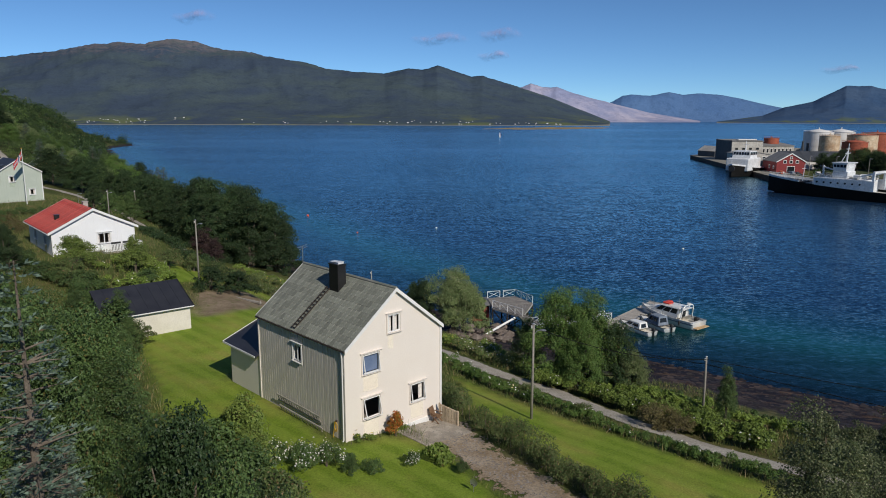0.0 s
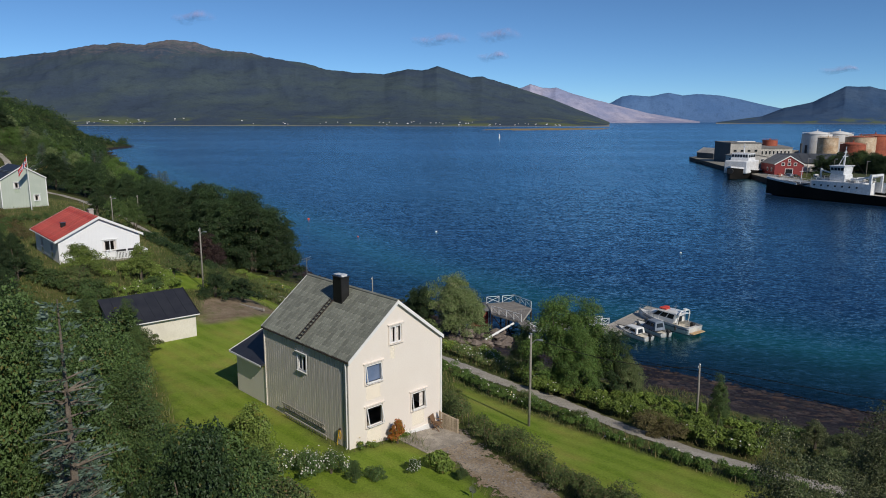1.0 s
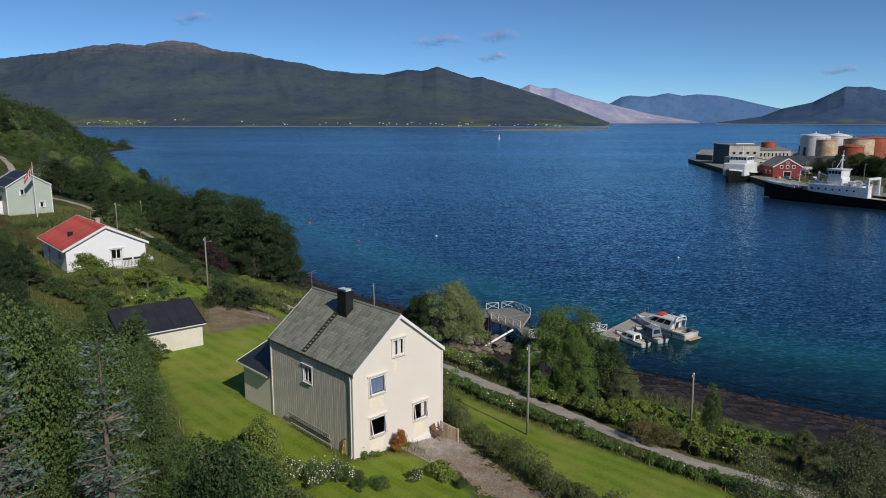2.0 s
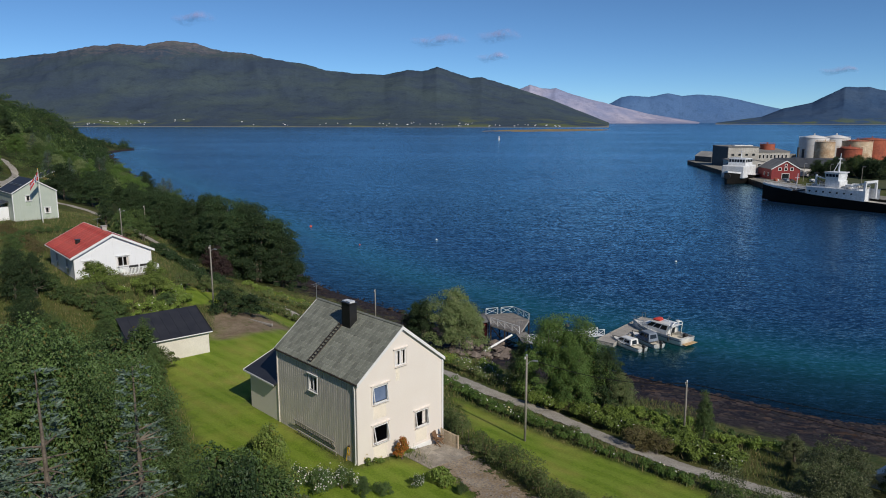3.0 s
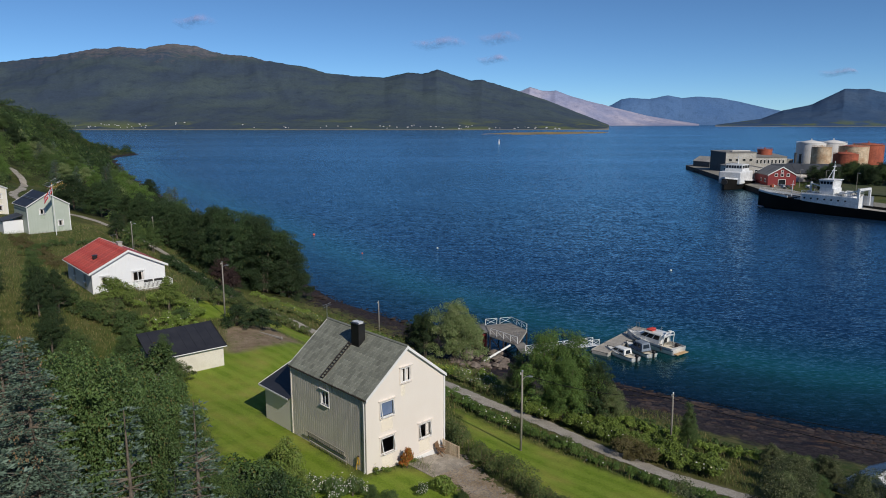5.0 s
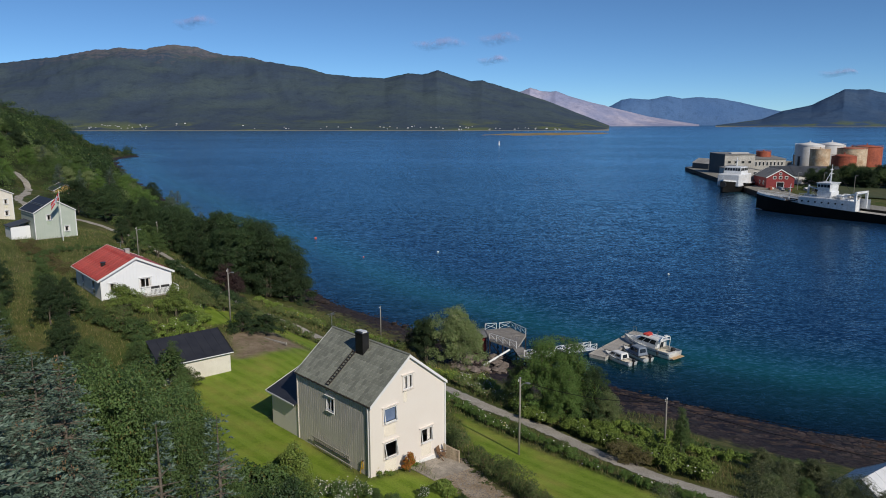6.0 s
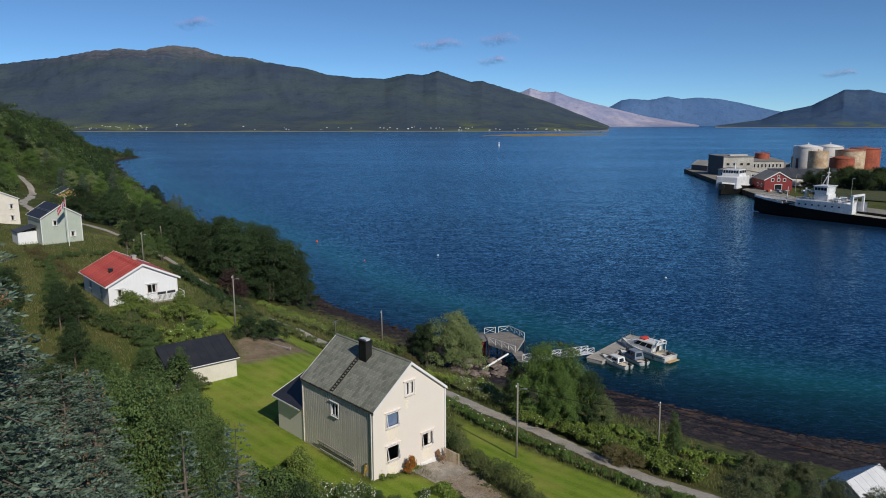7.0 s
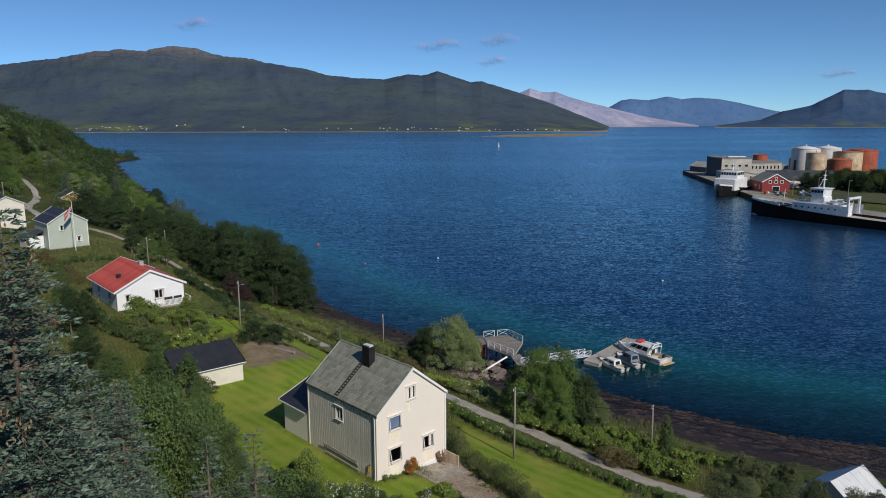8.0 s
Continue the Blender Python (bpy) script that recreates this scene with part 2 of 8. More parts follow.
def ground_material():
    m, n, l, p = tree_of("ground_cover")
    where = n.new("ShaderNodeTexCoord").outputs["Object"]
    cover = n.new("ShaderNodeAttribute")
    cover.attribute_name = "cover"
    sep = n.new("ShaderNodeSeparateColor")
    l.new(cover.outputs["Color"], sep.inputs[0])
    zed = n.new("ShaderNodeSeparateXYZ")
    l.new(where, zed.inputs[0])
    wide, mid, fine = noise_of(n, l, where, 0.07, 4), noise_of(n, l, where, 0.6, 5), noise_of(n, l, where, 9.0, 4, 0.7)
    meadow = mix_colour(n, l, span(n, l, wide, 0.35, 0.65), (0.054, 0.080, 0.018), (0.092, 0.096, 0.030))
    meadow = mix_colour(n, l, span(n, l, mid, 0.5, 0.75), meadow, (0.17, 0.14, 0.065))
    lawn = mix_colour(n, l, span(n, l, mid, 0.3, 0.7), (0.140, 0.215, 0.018), (0.190, 0.270, 0.028))
    lawn = mix_colour(n, l, span(n, l, noise_of(n, l, where, 2.6, 4, 0.7), 0.45, 0.75, 0.0, 0.5), lawn, (0.10, 0.165, 0.014))
    lawn = mix_colour(n, l, span(n, l, noise_of(n, l, where, 0.18, 3), 0.46, 0.66), lawn, (0.27, 0.28, 0.055))
    wave = n.new("ShaderNodeTexWave")
    wave.wave_type, wave.bands_direction = "BANDS", "DIAGONAL"
    wave.inputs["Scale"].default_value, wave.inputs["Distortion"].default_value, wave.inputs["Detail Scale"].default_value = 0.32, 2.5, 0.4
    l.new(where, wave.inputs["Vector"])
    lawn = mix_colour(n, l, span(n, l, wave.outputs["Fac"], 0.3, 0.7, 0.0, 0.45), lawn, (0.240, 0.320, 0.045))
    col = mix_colour(n, l, sep.outputs[0], meadow, lawn)
    soil = mix_colour(n, l, span(n, l, mid, 0.35, 0.65), (0.19, 0.140, 0.092), (0.29, 0.225, 0.155))
    soil = mix_colour(n, l, span(n, l, noise_of(n, l, where, 1.7, 4), 0.55, 0.7), soil, (0.11, 0.13, 0.04))
    col = mix_colour(n, l, sep.outputs[1], col, soil)
    # woodland floor, its colour darkened for the shade between the trees
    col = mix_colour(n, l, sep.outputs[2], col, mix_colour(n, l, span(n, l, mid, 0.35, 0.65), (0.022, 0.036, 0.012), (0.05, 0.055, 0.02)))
    shade = n.new("ShaderNodeCombineColor")
    v = span(n, l, fine, 0.25, 0.75, 0.62, 1.35)
    for i in range(3):
        l.new(v, shade.inputs[i])
    col = mix_colour(n, l, 1.0, col, shade.outputs[0], "MULTIPLY")
    # beach: stones above the tide line, brown weed below it
    edge = n.new("ShaderNodeMath")
    edge.operation = "MULTIPLY_ADD"
    l.new(mid, edge.inputs[0])
    edge.inputs[1].default_value = 1.6
    low_grass = n.new("ShaderNodeMath")
    low_grass.operation = "ADD"
    l.new(zed.outputs[2], low_grass.inputs[0])
    l.new(span(n, l, zed.outputs[1], 84, 98, 0.0, 1.5), low_grass.inputs[1])
    l.new(low_grass.outputs[0], edge.inputs[2])
    stones = mix_colour(n, l, span(n, l, noise_of(n, l, where, 2.2, 5), 0.4, 0.6), (0.050, 0.040, 0.040), (0.016, 0.013, 0.018))
    col = mix_colour(n, l, span(n, l, edge.outputs[0], 2.9, 3.4), stones, col)
    lie = n.new("ShaderNodeMapping")
    lie.inputs["Rotation"].default_value = (0, 0, radians(29))
    lie.inputs["Scale"].default_value = (0.42, 1.0, 1)
    l.new(where, lie.inputs["Vector"])
    mats = noise_of(n, l, lie.outputs[0], 0.9, 8, 0.72)
    weed = mix_colour(n, l, span(n, l, mats, 0.50, 0.60), (0.013, 0.012, 0.020), (0.100, 0.066, 0.050))
    weed = mix_colour(n, l, span(n, l, noise_of(n, l, where, 0.16, 6, 0.65), 0.56, 0.66, 0.0, 0.55), weed, (0.085, 0.046, 0.022))
    col = mix_colour(n, l, span(n, l, edge.outputs[0], 2.1, 2.5), weed, col)
    sand = mix_colour(n, l, span(n, l, noise_of(n, l, where, 0.12, 4), 0.42, 0.6), (0.05, 0.06, 0.05), (0.16, 0.18, 0.14))
    col = mix_colour(n, l, span(n, l, edge.outputs[0], -1.4, 0.0), sand, col)
    l.new(col, p.inputs["Base Color"])
    p.inputs["Roughness"].default_value = 0.9
    p.inputs["Specular IOR Level"].default_value = 0.15
    relief(n, l, fine, p, 0.9, 0.08)
    return m


def water_material():
    m, n, l, p = tree_of("sea_water")
    n.remove(p)
    where = n.new("ShaderNodeTexCoord").outputs["Object"]
    depth = n.new("ShaderNodeAttribute")
    depth.attribute_name = "depth"
    stretch = n.new("ShaderNodeMapping")
    stretch.inputs["Rotation"].default_value = (0, 0, radians(12))
    stretch.inputs["Scale"].default_value = (0.45, 1.1, 1)
    l.new(where, stretch.inputs["Vector"])
    drift = n.new("ShaderNodeMapping")
    drift.inputs["Rotation"].default_value = (0, 0, radians(-6))
    drift.inputs["Scale"].default_value = (0.35, 1.6, 1)
    l.new(where, drift.inputs["Vector"])
    patch = noise_of(n, l, drift.outputs[0], 0.006, 4.0, 0.6)
    # the slope of the wavelets: vector noise at three sizes, calmer and rougher in patches
    slope_sum = None
    for scale, much in ((0.3, 0.14), (1.25, 0.38), (3.4, 0.9)):
        tex = n.new("ShaderNodeTexNoise")
        tex.inputs["Scale"].default_value, tex.inputs["Detail"].default_value, tex.inputs["Roughness"].default_value = scale, 2.0, 0.5
        l.new(stretch.outputs[0], tex.inputs["Vector"])
        sub = n.new("ShaderNodeVectorMath")
        sub.operation = "SUBTRACT"
        l.new(tex.outputs["Color"], sub.inputs[0])
        sub.inputs[1].default_value = (0.5, 0.5, 0.5)
        mul = n.new("ShaderNodeVectorMath")
        mul.operation = "MULTIPLY_ADD"
        l.new(sub.outputs[0], mul.inputs[0])
        mul.inputs[1].default_value = (much * 0.5, much, 0)
        if slope_sum is not None:
            l.new(slope_sum, mul.inputs[2])
        else:
            mul.inputs[2].default_value = (0, 0, 0)
        slope_sum = mul.outputs[0]
    rough_here = n.new("ShaderNodeVectorMath")
    rough_here.operation = "SCALE"
    l.new(slope_sum, rough_here.inputs[0])
    calm = n.new("ShaderNodeMath")
    calm.operation = "MULTIPLY"
    l.new(span(n, l, patch, 0.36, 0.62, 1.3, 0.7), calm.inputs[0])
    l.new(span(n, l, depth.outputs["Fac"], 0.2, 5.0, 0.35, 1.0), calm.inputs[1])
    l.new(calm.outputs[0], rough_here.inputs["Scale"])
    upright = n.new("ShaderNodeVectorMath")
    upright.operation = "ADD"
    l.new(rough_here.outputs[0], upright.inputs[0])
    upright.inputs[1].default_value = (0, 0, 1)
    b = n.new("ShaderNodeVectorMath")
    b.operation = "NORMALIZE"
    l.new(upright.outputs[0], b.inputs[0])
    deep = mix_colour(n, l, span(n, l, patch, 0.35, 0.65), (0.002, 0.019, 0.058), (0.003, 0.023, 0.068))
    tint = mix_colour(n, l, span(n, l, depth.outputs["Fac"], 2.0, 5.4), (0.005, 0.074, 0.084), deep)
    body = n.new("ShaderNodeBsdfDiffuse")
    l.new(tint, body.inputs["Color"])
    clear = n.new("ShaderNodeBsdfTransparent")
    clear.inputs["Color"].default_value = (0.82, 0.93, 0.95, 1)
    see = n.new("ShaderNodeMixShader")
    l.new(span(n, l, depth.outputs["Fac"], 0.0, 2.6, 0.03, 1.0), see.inputs[0])
    l.new(clear.outputs[0], see.inputs[1])
    l.new(body.outputs[0], see.inputs[2])
    fres = n.new("ShaderNodeFresnel")
    fres.inputs["IOR"].default_value = 1.33
    l.new(b.outputs[0], fres.inputs["Normal"])
    gloss = n.new("ShaderNodeBsdfGlossy")
    gloss.inputs["Color"].default_value = (0.67, 0.91, 1.0, 1)
    gloss.inputs["Roughness"].default_value = 0.20
    l.new(b.outputs[0], gloss.inputs["Normal"])
    top = n.new("ShaderNodeMixShader")
    l.new(fres.outputs[0], top.inputs[0])
    l.new(see.outputs[0], top.inputs[1])
    l.new(gloss.outputs[0], top.inputs[2])
    l.new(top.outputs[0], n["Material Output"].inputs["Surface"])
    return m


def mountain_material(name, low, high, rock, line, field=None, scale=0.004):
    """Far slopes: woods below, bare ground above the tree line, fields along the shore; haze goes into the colours."""
    m, n, l, p = tree_of(name)
    where = n.new("ShaderNodeTexCoord").outputs["Object"]
    zed = n.new("ShaderNodeSeparateXYZ")
    l.new(where, zed.inputs[0])
    big, mid, fine = noise_of(n, l, where, scale, 5), noise_of(n, l, where, scale * 6, 5, 0.65), noise_of(n, l, where, scale * 30, 4, 0.7)
    col = mix_colour(n, l, span(n, l, big, 0.4, 0.62), low, high)
    up = n.new("ShaderNodeMath")
    up.operation = "MULTIPLY_ADD"
    l.new(mid, up.inputs[0])
    up.inputs[1].default_value = line * 0.7
    l.new(zed.outputs[2], up.inputs[2])
    # patches of woods and their shadows, painted darker
    col = mix_colour(n, l, span(n, l, mid, 0.52, 0.68, 0.0, 0.55), col, tuple(c * 0.72 for c in low))
    col = mix_colour(n, l, span(n, l, up.outputs[0], line * 1.05, line * 1.45), col, rock)
    if field:
        near = n.new("ShaderNodeMath")
        near.operation = "MULTIPLY"
        l.new(span(n, l, zed.outputs[2], 12, 40, 1.0, 0.0), near.inputs[0])
        l.new(span(n, l, noise_of(n, l, where, 0.006, 3), 0.5, 0.6), near.inputs[1])
        col = mix_colour(n, l, near.outputs[0], col, field)
        col = mix_colour(n, l, span(n, l, zed.outputs[2], 0.6, 2.2, 1.0, 0.0), col, (0.26, 0.25, 0.22))
    g = n.new("ShaderNodeCombineColor")
    v = span(n, l, fine, 0.3, 0.7, 0.85, 1.15)
    for i in range(3):
        l.new(v, g.inputs[i])
    col = mix_colour(n, l, 1.0, col, g.outputs[0], "MULTIPLY")
    l.new(col, p.inputs["Base Color"])
    p.inputs["Roughness"].default_value = 1.0
    p.inputs["Specular IOR Level"].default_value = 0.0
    relief(n, l, mid, p, 0.14, 30.0)
    return m


def ragged(name, a, b, tuft):
    """Loose paving whose edges fade into the grass in an uneven line."""
    m = surface(name, a, b, 0.5, 0.95, 8, 0.8, grain=0.3)
    n, l, p = m.node_tree.nodes, m.node_tree.links, m.node_tree.nodes["Principled BSDF"]
    where = n.new("ShaderNodeTexCoord").outputs["Object"]
    border = n.new("ShaderNodeAttribute")
    border.attribute_name = "border"
    add = n.new("ShaderNodeMath")
    add.operation = "MULTIPLY_ADD"
    l.new(noise_of(n, l, where, 1.6, 5, 0.7), add.inputs[0])
    add.inputs[1].default_value = tuft
    l.new(border.outputs["Fac"], add.inputs[2])
    clear = n.new("ShaderNodeBsdfTransparent")
    mix = n.new("ShaderNodeMixShader")
    l.new(span(n, l, add.outputs[0], tuft * 0.5 + 0.22, tuft * 0.5 + 0.36), mix.inputs[0])
    l.new(clear.outputs[0], mix.inputs[1])
    l.new(p.outputs[0], mix.inputs[2])
    l.new(mix.outputs[0], n["Material Output"].inputs["Surface"])
    return m


ASPHALT = ragged("worn_asphalt", (0.30, 0.270, 0.225), (0.40, 0.365, 0.31), 0.8)
GRAVEL = ragged("gravel_drive", (0.20, 0.140, 0.080), (0.33, 0.27, 0.20), 2.8)
GROUND = ground_material()
WATER = water_material()
# the blue haze of distance is mixed into these slope colours
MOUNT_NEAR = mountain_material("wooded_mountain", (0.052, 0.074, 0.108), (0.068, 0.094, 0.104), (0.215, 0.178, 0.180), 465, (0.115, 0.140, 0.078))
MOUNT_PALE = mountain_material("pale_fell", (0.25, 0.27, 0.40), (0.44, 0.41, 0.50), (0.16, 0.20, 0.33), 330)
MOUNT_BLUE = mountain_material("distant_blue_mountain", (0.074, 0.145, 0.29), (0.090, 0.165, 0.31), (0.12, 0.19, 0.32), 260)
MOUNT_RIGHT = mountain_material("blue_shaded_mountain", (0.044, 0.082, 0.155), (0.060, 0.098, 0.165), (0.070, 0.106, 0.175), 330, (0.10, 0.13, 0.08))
ISLET = surface("ochre_islet", (0.32, 0.21, 0.065), (0.19, 0.15, 0.07), 0.02, 0.9, 0.2, 0.2)

# ---------------------------------------------------------------- building helpers


class Shape:
    """Vertices and faces of one part."""

    def __init__(self):
        self.v, self.f = [], []

    def add(self, verts, faces):
        k = len(self.v)
        self.v += [tuple(p) for p in verts]
        self.f += [tuple(k + i for i in face) for face in faces]
        return self

    def box(self, x, y, z, sx, sy, sz, bevel=0.0):
        """A block centred at x, y with its foot at z; with a bevel its edges are chamfered."""
        hx, hy, hz, b = sx / 2, sy / 2, sz / 2, bevel
        if b <= 0:
            c = [(i * hx, j * hy, k * hz) for k in (-1, 1) for j in (-1, 1) for i in (-1, 1)]
            f = [(0, 2, 3, 1), (4, 5, 7, 6), (0, 1, 5, 4), (2, 6, 7, 3), (0, 4, 6, 2), (1, 3, 7, 5)]
        else:
            c, at = [], {}
            for k in (-1, 1):
                for j in (-1, 1):
                    for i in (-1, 1):
                        for axis in range(3):
                            p = [i * (hx - b), j * (hy - b), k * (hz - b)]
                            p[axis] = (i * hx, j * hy, k * hz)[axis]
                            at[i, j, k, axis] = len(c)
                            c.append(tuple(p))
            f = []
            ring = ((-1, -1), (1, -1), (1, 1), (-1, 1))
            for s in (-1, 1):
                f.append(tuple(at[s, a, d, 0] for a, d in ring[::s]))
                f.append(tuple(at[a, s, d, 1] for a, d in ring[::-s]))
                f.append(tuple(at[a, d, s, 2] for a, d in ring[::s]))
            for a in (-1, 1):
                for d in (-1, 1):
                    f.append((at[-1, a, d, 1], at[1, a, d, 1], at[1, a, d, 2], at[-1, a, d, 2]))
                    f.append((at[a, -1, d, 0], at[a, 1, d, 0], at[a, 1, d, 2], at[a, -1, d, 2]))
                    f.append((at[a, d, -1, 0], at[a, d, 1, 0], at[a, d, 1, 1], at[a, d, -1, 1]))
            f += [(at[i, j, k, 0], at[i, j, k, 1], at[i, j, k, 2]) for i in (-1, 1) for j in (-1, 1) for k in (-1, 1)]
        return self.add([(x + p[0], y + p[1], z + hz + p[2]) for p in c], f)

    def bar(self, a, b, w, h=None):
        """A straight bar of rectangular section from a to b."""
        a, b = Vector(a), Vector(b)
        d = (b - a).normalized()
        s = d.cross(Vector((0, 0, 1)))
        s = s.normalized() if s.length > 1e-4 else Vector((1, 0, 0))
        u = s.cross(d)
        h = h or w
        c = [p + s * i * w / 2 + u * j * h / 2 for p in (a, b) for i, j in ((-1, -1), (1, -1), (1, 1), (-1, 1))]
        return self.add(c, [(0, 1, 2, 3), (7, 6, 5, 4), (0, 4, 5, 1), (1, 5, 6, 2), (2, 6, 7, 3), (3, 7, 4, 0)])

    def tube(self, pts, radii, sides=8, caps=True):
        pts = [Vector(p) for p in pts]
        verts = []
        for i, p in enumerate(pts):
            d = (pts[min(i + 1, len(pts) - 1)] - pts[max(i - 1, 0)]).normalized()
            s = d.cross(Vector((0.3, 0.9, 0.1)))
            s = s.normalized() if s.length > 1e-4 else Vector((1, 0, 0))
            u = s.cross(d)
            r = radii[i] if hasattr(radii, "__len__") else radii
            verts += [p + (s * math.cos(a) + u * math.sin(a)) * r for a in (2 * math.pi * k / sides for k in range(sides))]
        faces = [(i * sides + k, i * sides + (k + 1) % sides, (i + 1) * sides + (k + 1) % sides, (i + 1) * sides + k) for i in range(len(pts) - 1) for k in range(sides)]
        if caps:
            faces += [tuple(range(sides))[::-1], tuple(range((len(pts) - 1) * sides, len(pts) * sides))]
        return self.add(verts, faces)

    def slab(self, corners, thick):
        """A flat sheet through the corners, thickened against its normal."""
        c = [Vector(p) for p in corners]
        nrm = (c[1] - c[0]).cross(c[2] - c[0]).normalized()
        n = len(c)
        low = [p - nrm * thick for p in c]
        return self.add(c + low, [tuple(range(n)), tuple(range(n, 2 * n))[::-1]] + [(i, n + i, n + (i + 1) % n, (i + 1) % n) for i in range(n)])

    def rock(self, x, y, z, r, rng, flat=0.7):
        """A rough stone."""
        a = [rng.uniform(0.75, 1.2) for _ in range(14)]
        v = []
        for i, (up, rad) in enumerate(((-0.5, 0.75), (0.35, 0.95))):
            for k in range(5):
                t = 2 * math.pi * (k + 0.4 * i) / 5
                s = r * rad * a[i * 5 + k]
                v.append((x + s * math.cos(t), y + s * math.sin(t), z + up * r * flat))
        v.append((x + 0.2 * r * (a[10] - 1), y + 0.2 * r * (a[11] - 1), z + r * flat * a[12]))
        return self.add(v, [(k, (k + 1) % 5, 5 + (k + 1) % 5, 5 + k) for k in range(5)] + [(5 + k, 5 + (k + 1) % 5, 10) for k in range(5)])

    def mesh(self, name):
        me = bpy.data.meshes.new(name)
        me.from_pydata(self.v, [], self.f)
        me.update()
        return me


def part(name, shape, material, parent=None, label="", smooth=False):
    """Links a shape or a mesh as one mesh object, under a thing or a part."""
    me = shape.mesh(name) if isinstance(shape, Shape) else shape
    if not me.materials:
        me.materials.append(material)
    if smooth:
        me.polygons.foreach_set("use_smooth", [True] * len(me.polygons))
    ob = new(name, me)
    ob.parent = parent
    return tagged(ob, label)


def thing(name, at, label, category, group="", kind=""):
    ob = new(name)
    ob.empty_display_size = 0.3
    ob.matrix_world = at
    return tagged(ob, label, category, group, kind)


def faces_mesh(name, points, faces, smooth=False):
    """A mesh of equal faces from arrays."""
    faces = np.asarray(faces, np.int32)
    n, k = faces.shape
    me = bpy.data.meshes.new(name)
    points = np.asarray(points, np.float32).reshape(-1, 3)
    me.vertices.add(len(points))
    me.vertices.foreach_set("co", points.ravel())
    me.loops.add(n * k)
    me.loops.foreach_set("vertex_index", faces.ravel())
    me.polygons.add(n)
    me.polygons.foreach_set("loop_start", np.arange(0, n * k, k, dtype=np.int32))
    me.polygons.foreach_set("loop_total", np.full(n, k, dtype=np.int32))
    me.polygons.foreach_set("use_smooth", np.full(n, smooth, dtype=bool))
    me.update(calc_edges=True)
    return me


def quads_mesh(name, corners):
    """A mesh of loose quads from an array of n x 4 x 3."""
    return faces_mesh(name, corners, np.arange(4 * len(corners)).reshape(-1, 4))


def grid_mesh(name, xs, ys, zs):
    """A sheet over xs, ys with heights zs[y, x]."""
    nx, ny = len(xs), len(ys)
    wx, wy = np.meshgrid(xs, ys)
    k = np.arange(nx * ny).reshape(ny, nx)
    f = np.stack([k[:-1, :-1], k[:-1, 1:], k[1:, 1:], k[1:, :-1]], -1).reshape(-1, 4)
    return faces_mesh(name, np.stack([wx, wy, zs], -1), f, True)


# ---------------------------------------------------------------- ground shape
SHORE = ((300.0, -260.0), (130.0, 15.0), (51.0, 62.0), (41.0, 65.0), (27.0, 75.0), (9.0, 89.0), (4.5, 91.0), (-5.0, 104.0), (-21.0, 121.0), (-31.0, 138.0),
         (-60.0, 190.0), (-98.0, 254.0), (-206.0, 441.0), (-300.0, 628.0), (-298.0, 690.0), (-330.0, 735.0), (-520.0, 900.0), (-2600.0, 1500.0))
HARBOUR = ((340.0, 60.0), (230.0, 150.0), (178.0, 200.0), (162.0, 232.0), (142.0, 290.0), (150.0, 345.0), (158.0, 400.0), (170.0, 484.0),
           (186.0, 500.0), (250.0, 515.0), (420.0, 500.0), (900.0, 300.0))
PROFILE_S = (-60.0, -30.0, -12.0, 0.0, 6.0, 14.0, 21.0, 28.0, 36.0, 42.0, 49.0, 60.0, 80.0, 130.0, 300.0, 900.0)
PROFILE_Z = (-7.0, -4.5, -0.9, 0.0, 0.9, 2.6, 4.6, 5.9, 7.7, 8.7, 9.5, 10.8, 14.0, 24.0, 50.0, 120.0)

PADS = ((-101.0, 147.5, 12.8, 8.0), (-75.0, 122.5, 13.25, 6.0), (-25.0, 62.0, 9.35, 5.0), (-44.0, 84.5, 12.15, 7.0), (-124.0, 218.0, 9.8, 7.0))


def side_distance(px, py, line):
    """Distance from an open line, positive on its left."""
    px, py = np.asarray(px, float), np.asarray(py, float)
    best = np.full(px.shape, 1e9)
    sign = np.ones(px.shape)
    for (ax, ay), (bx, by) in zip(line[:-1], line[1:]):
        dx, dy = bx - ax, by - ay
        u = np.clip(((px - ax) * dx + (py - ay) * dy) / (dx * dx + dy * dy), 0, 1)
        d = np.hypot(px - ax - u * dx, py - ay - u * dy)
        side = np.where(dx * (py - ay) - dy * (px - ax) > 0, 1.0, -1.0)
        near = d < best - 1e-9
        best, sign = np.where(near, d, best), np.where(near, side, sign)
    return best * sign


def blend(a, b, t):
    t = np.clip((t - a) / (b - a), 0, 1)
    return t * t * (3 - 2 * t)


def bumps(x, y):
    """Gentle unevenness from a few waves."""
    return (np.sin(0.31 * x + 0.13 * y) * np.sin(0.11 * x - 0.27 * y + 1.0) + 0.5 * np.sin(0.73 * x + 0.4 * y + 2.0) * np.sin(0.61 * y - 0.2 * x)) * 0.5


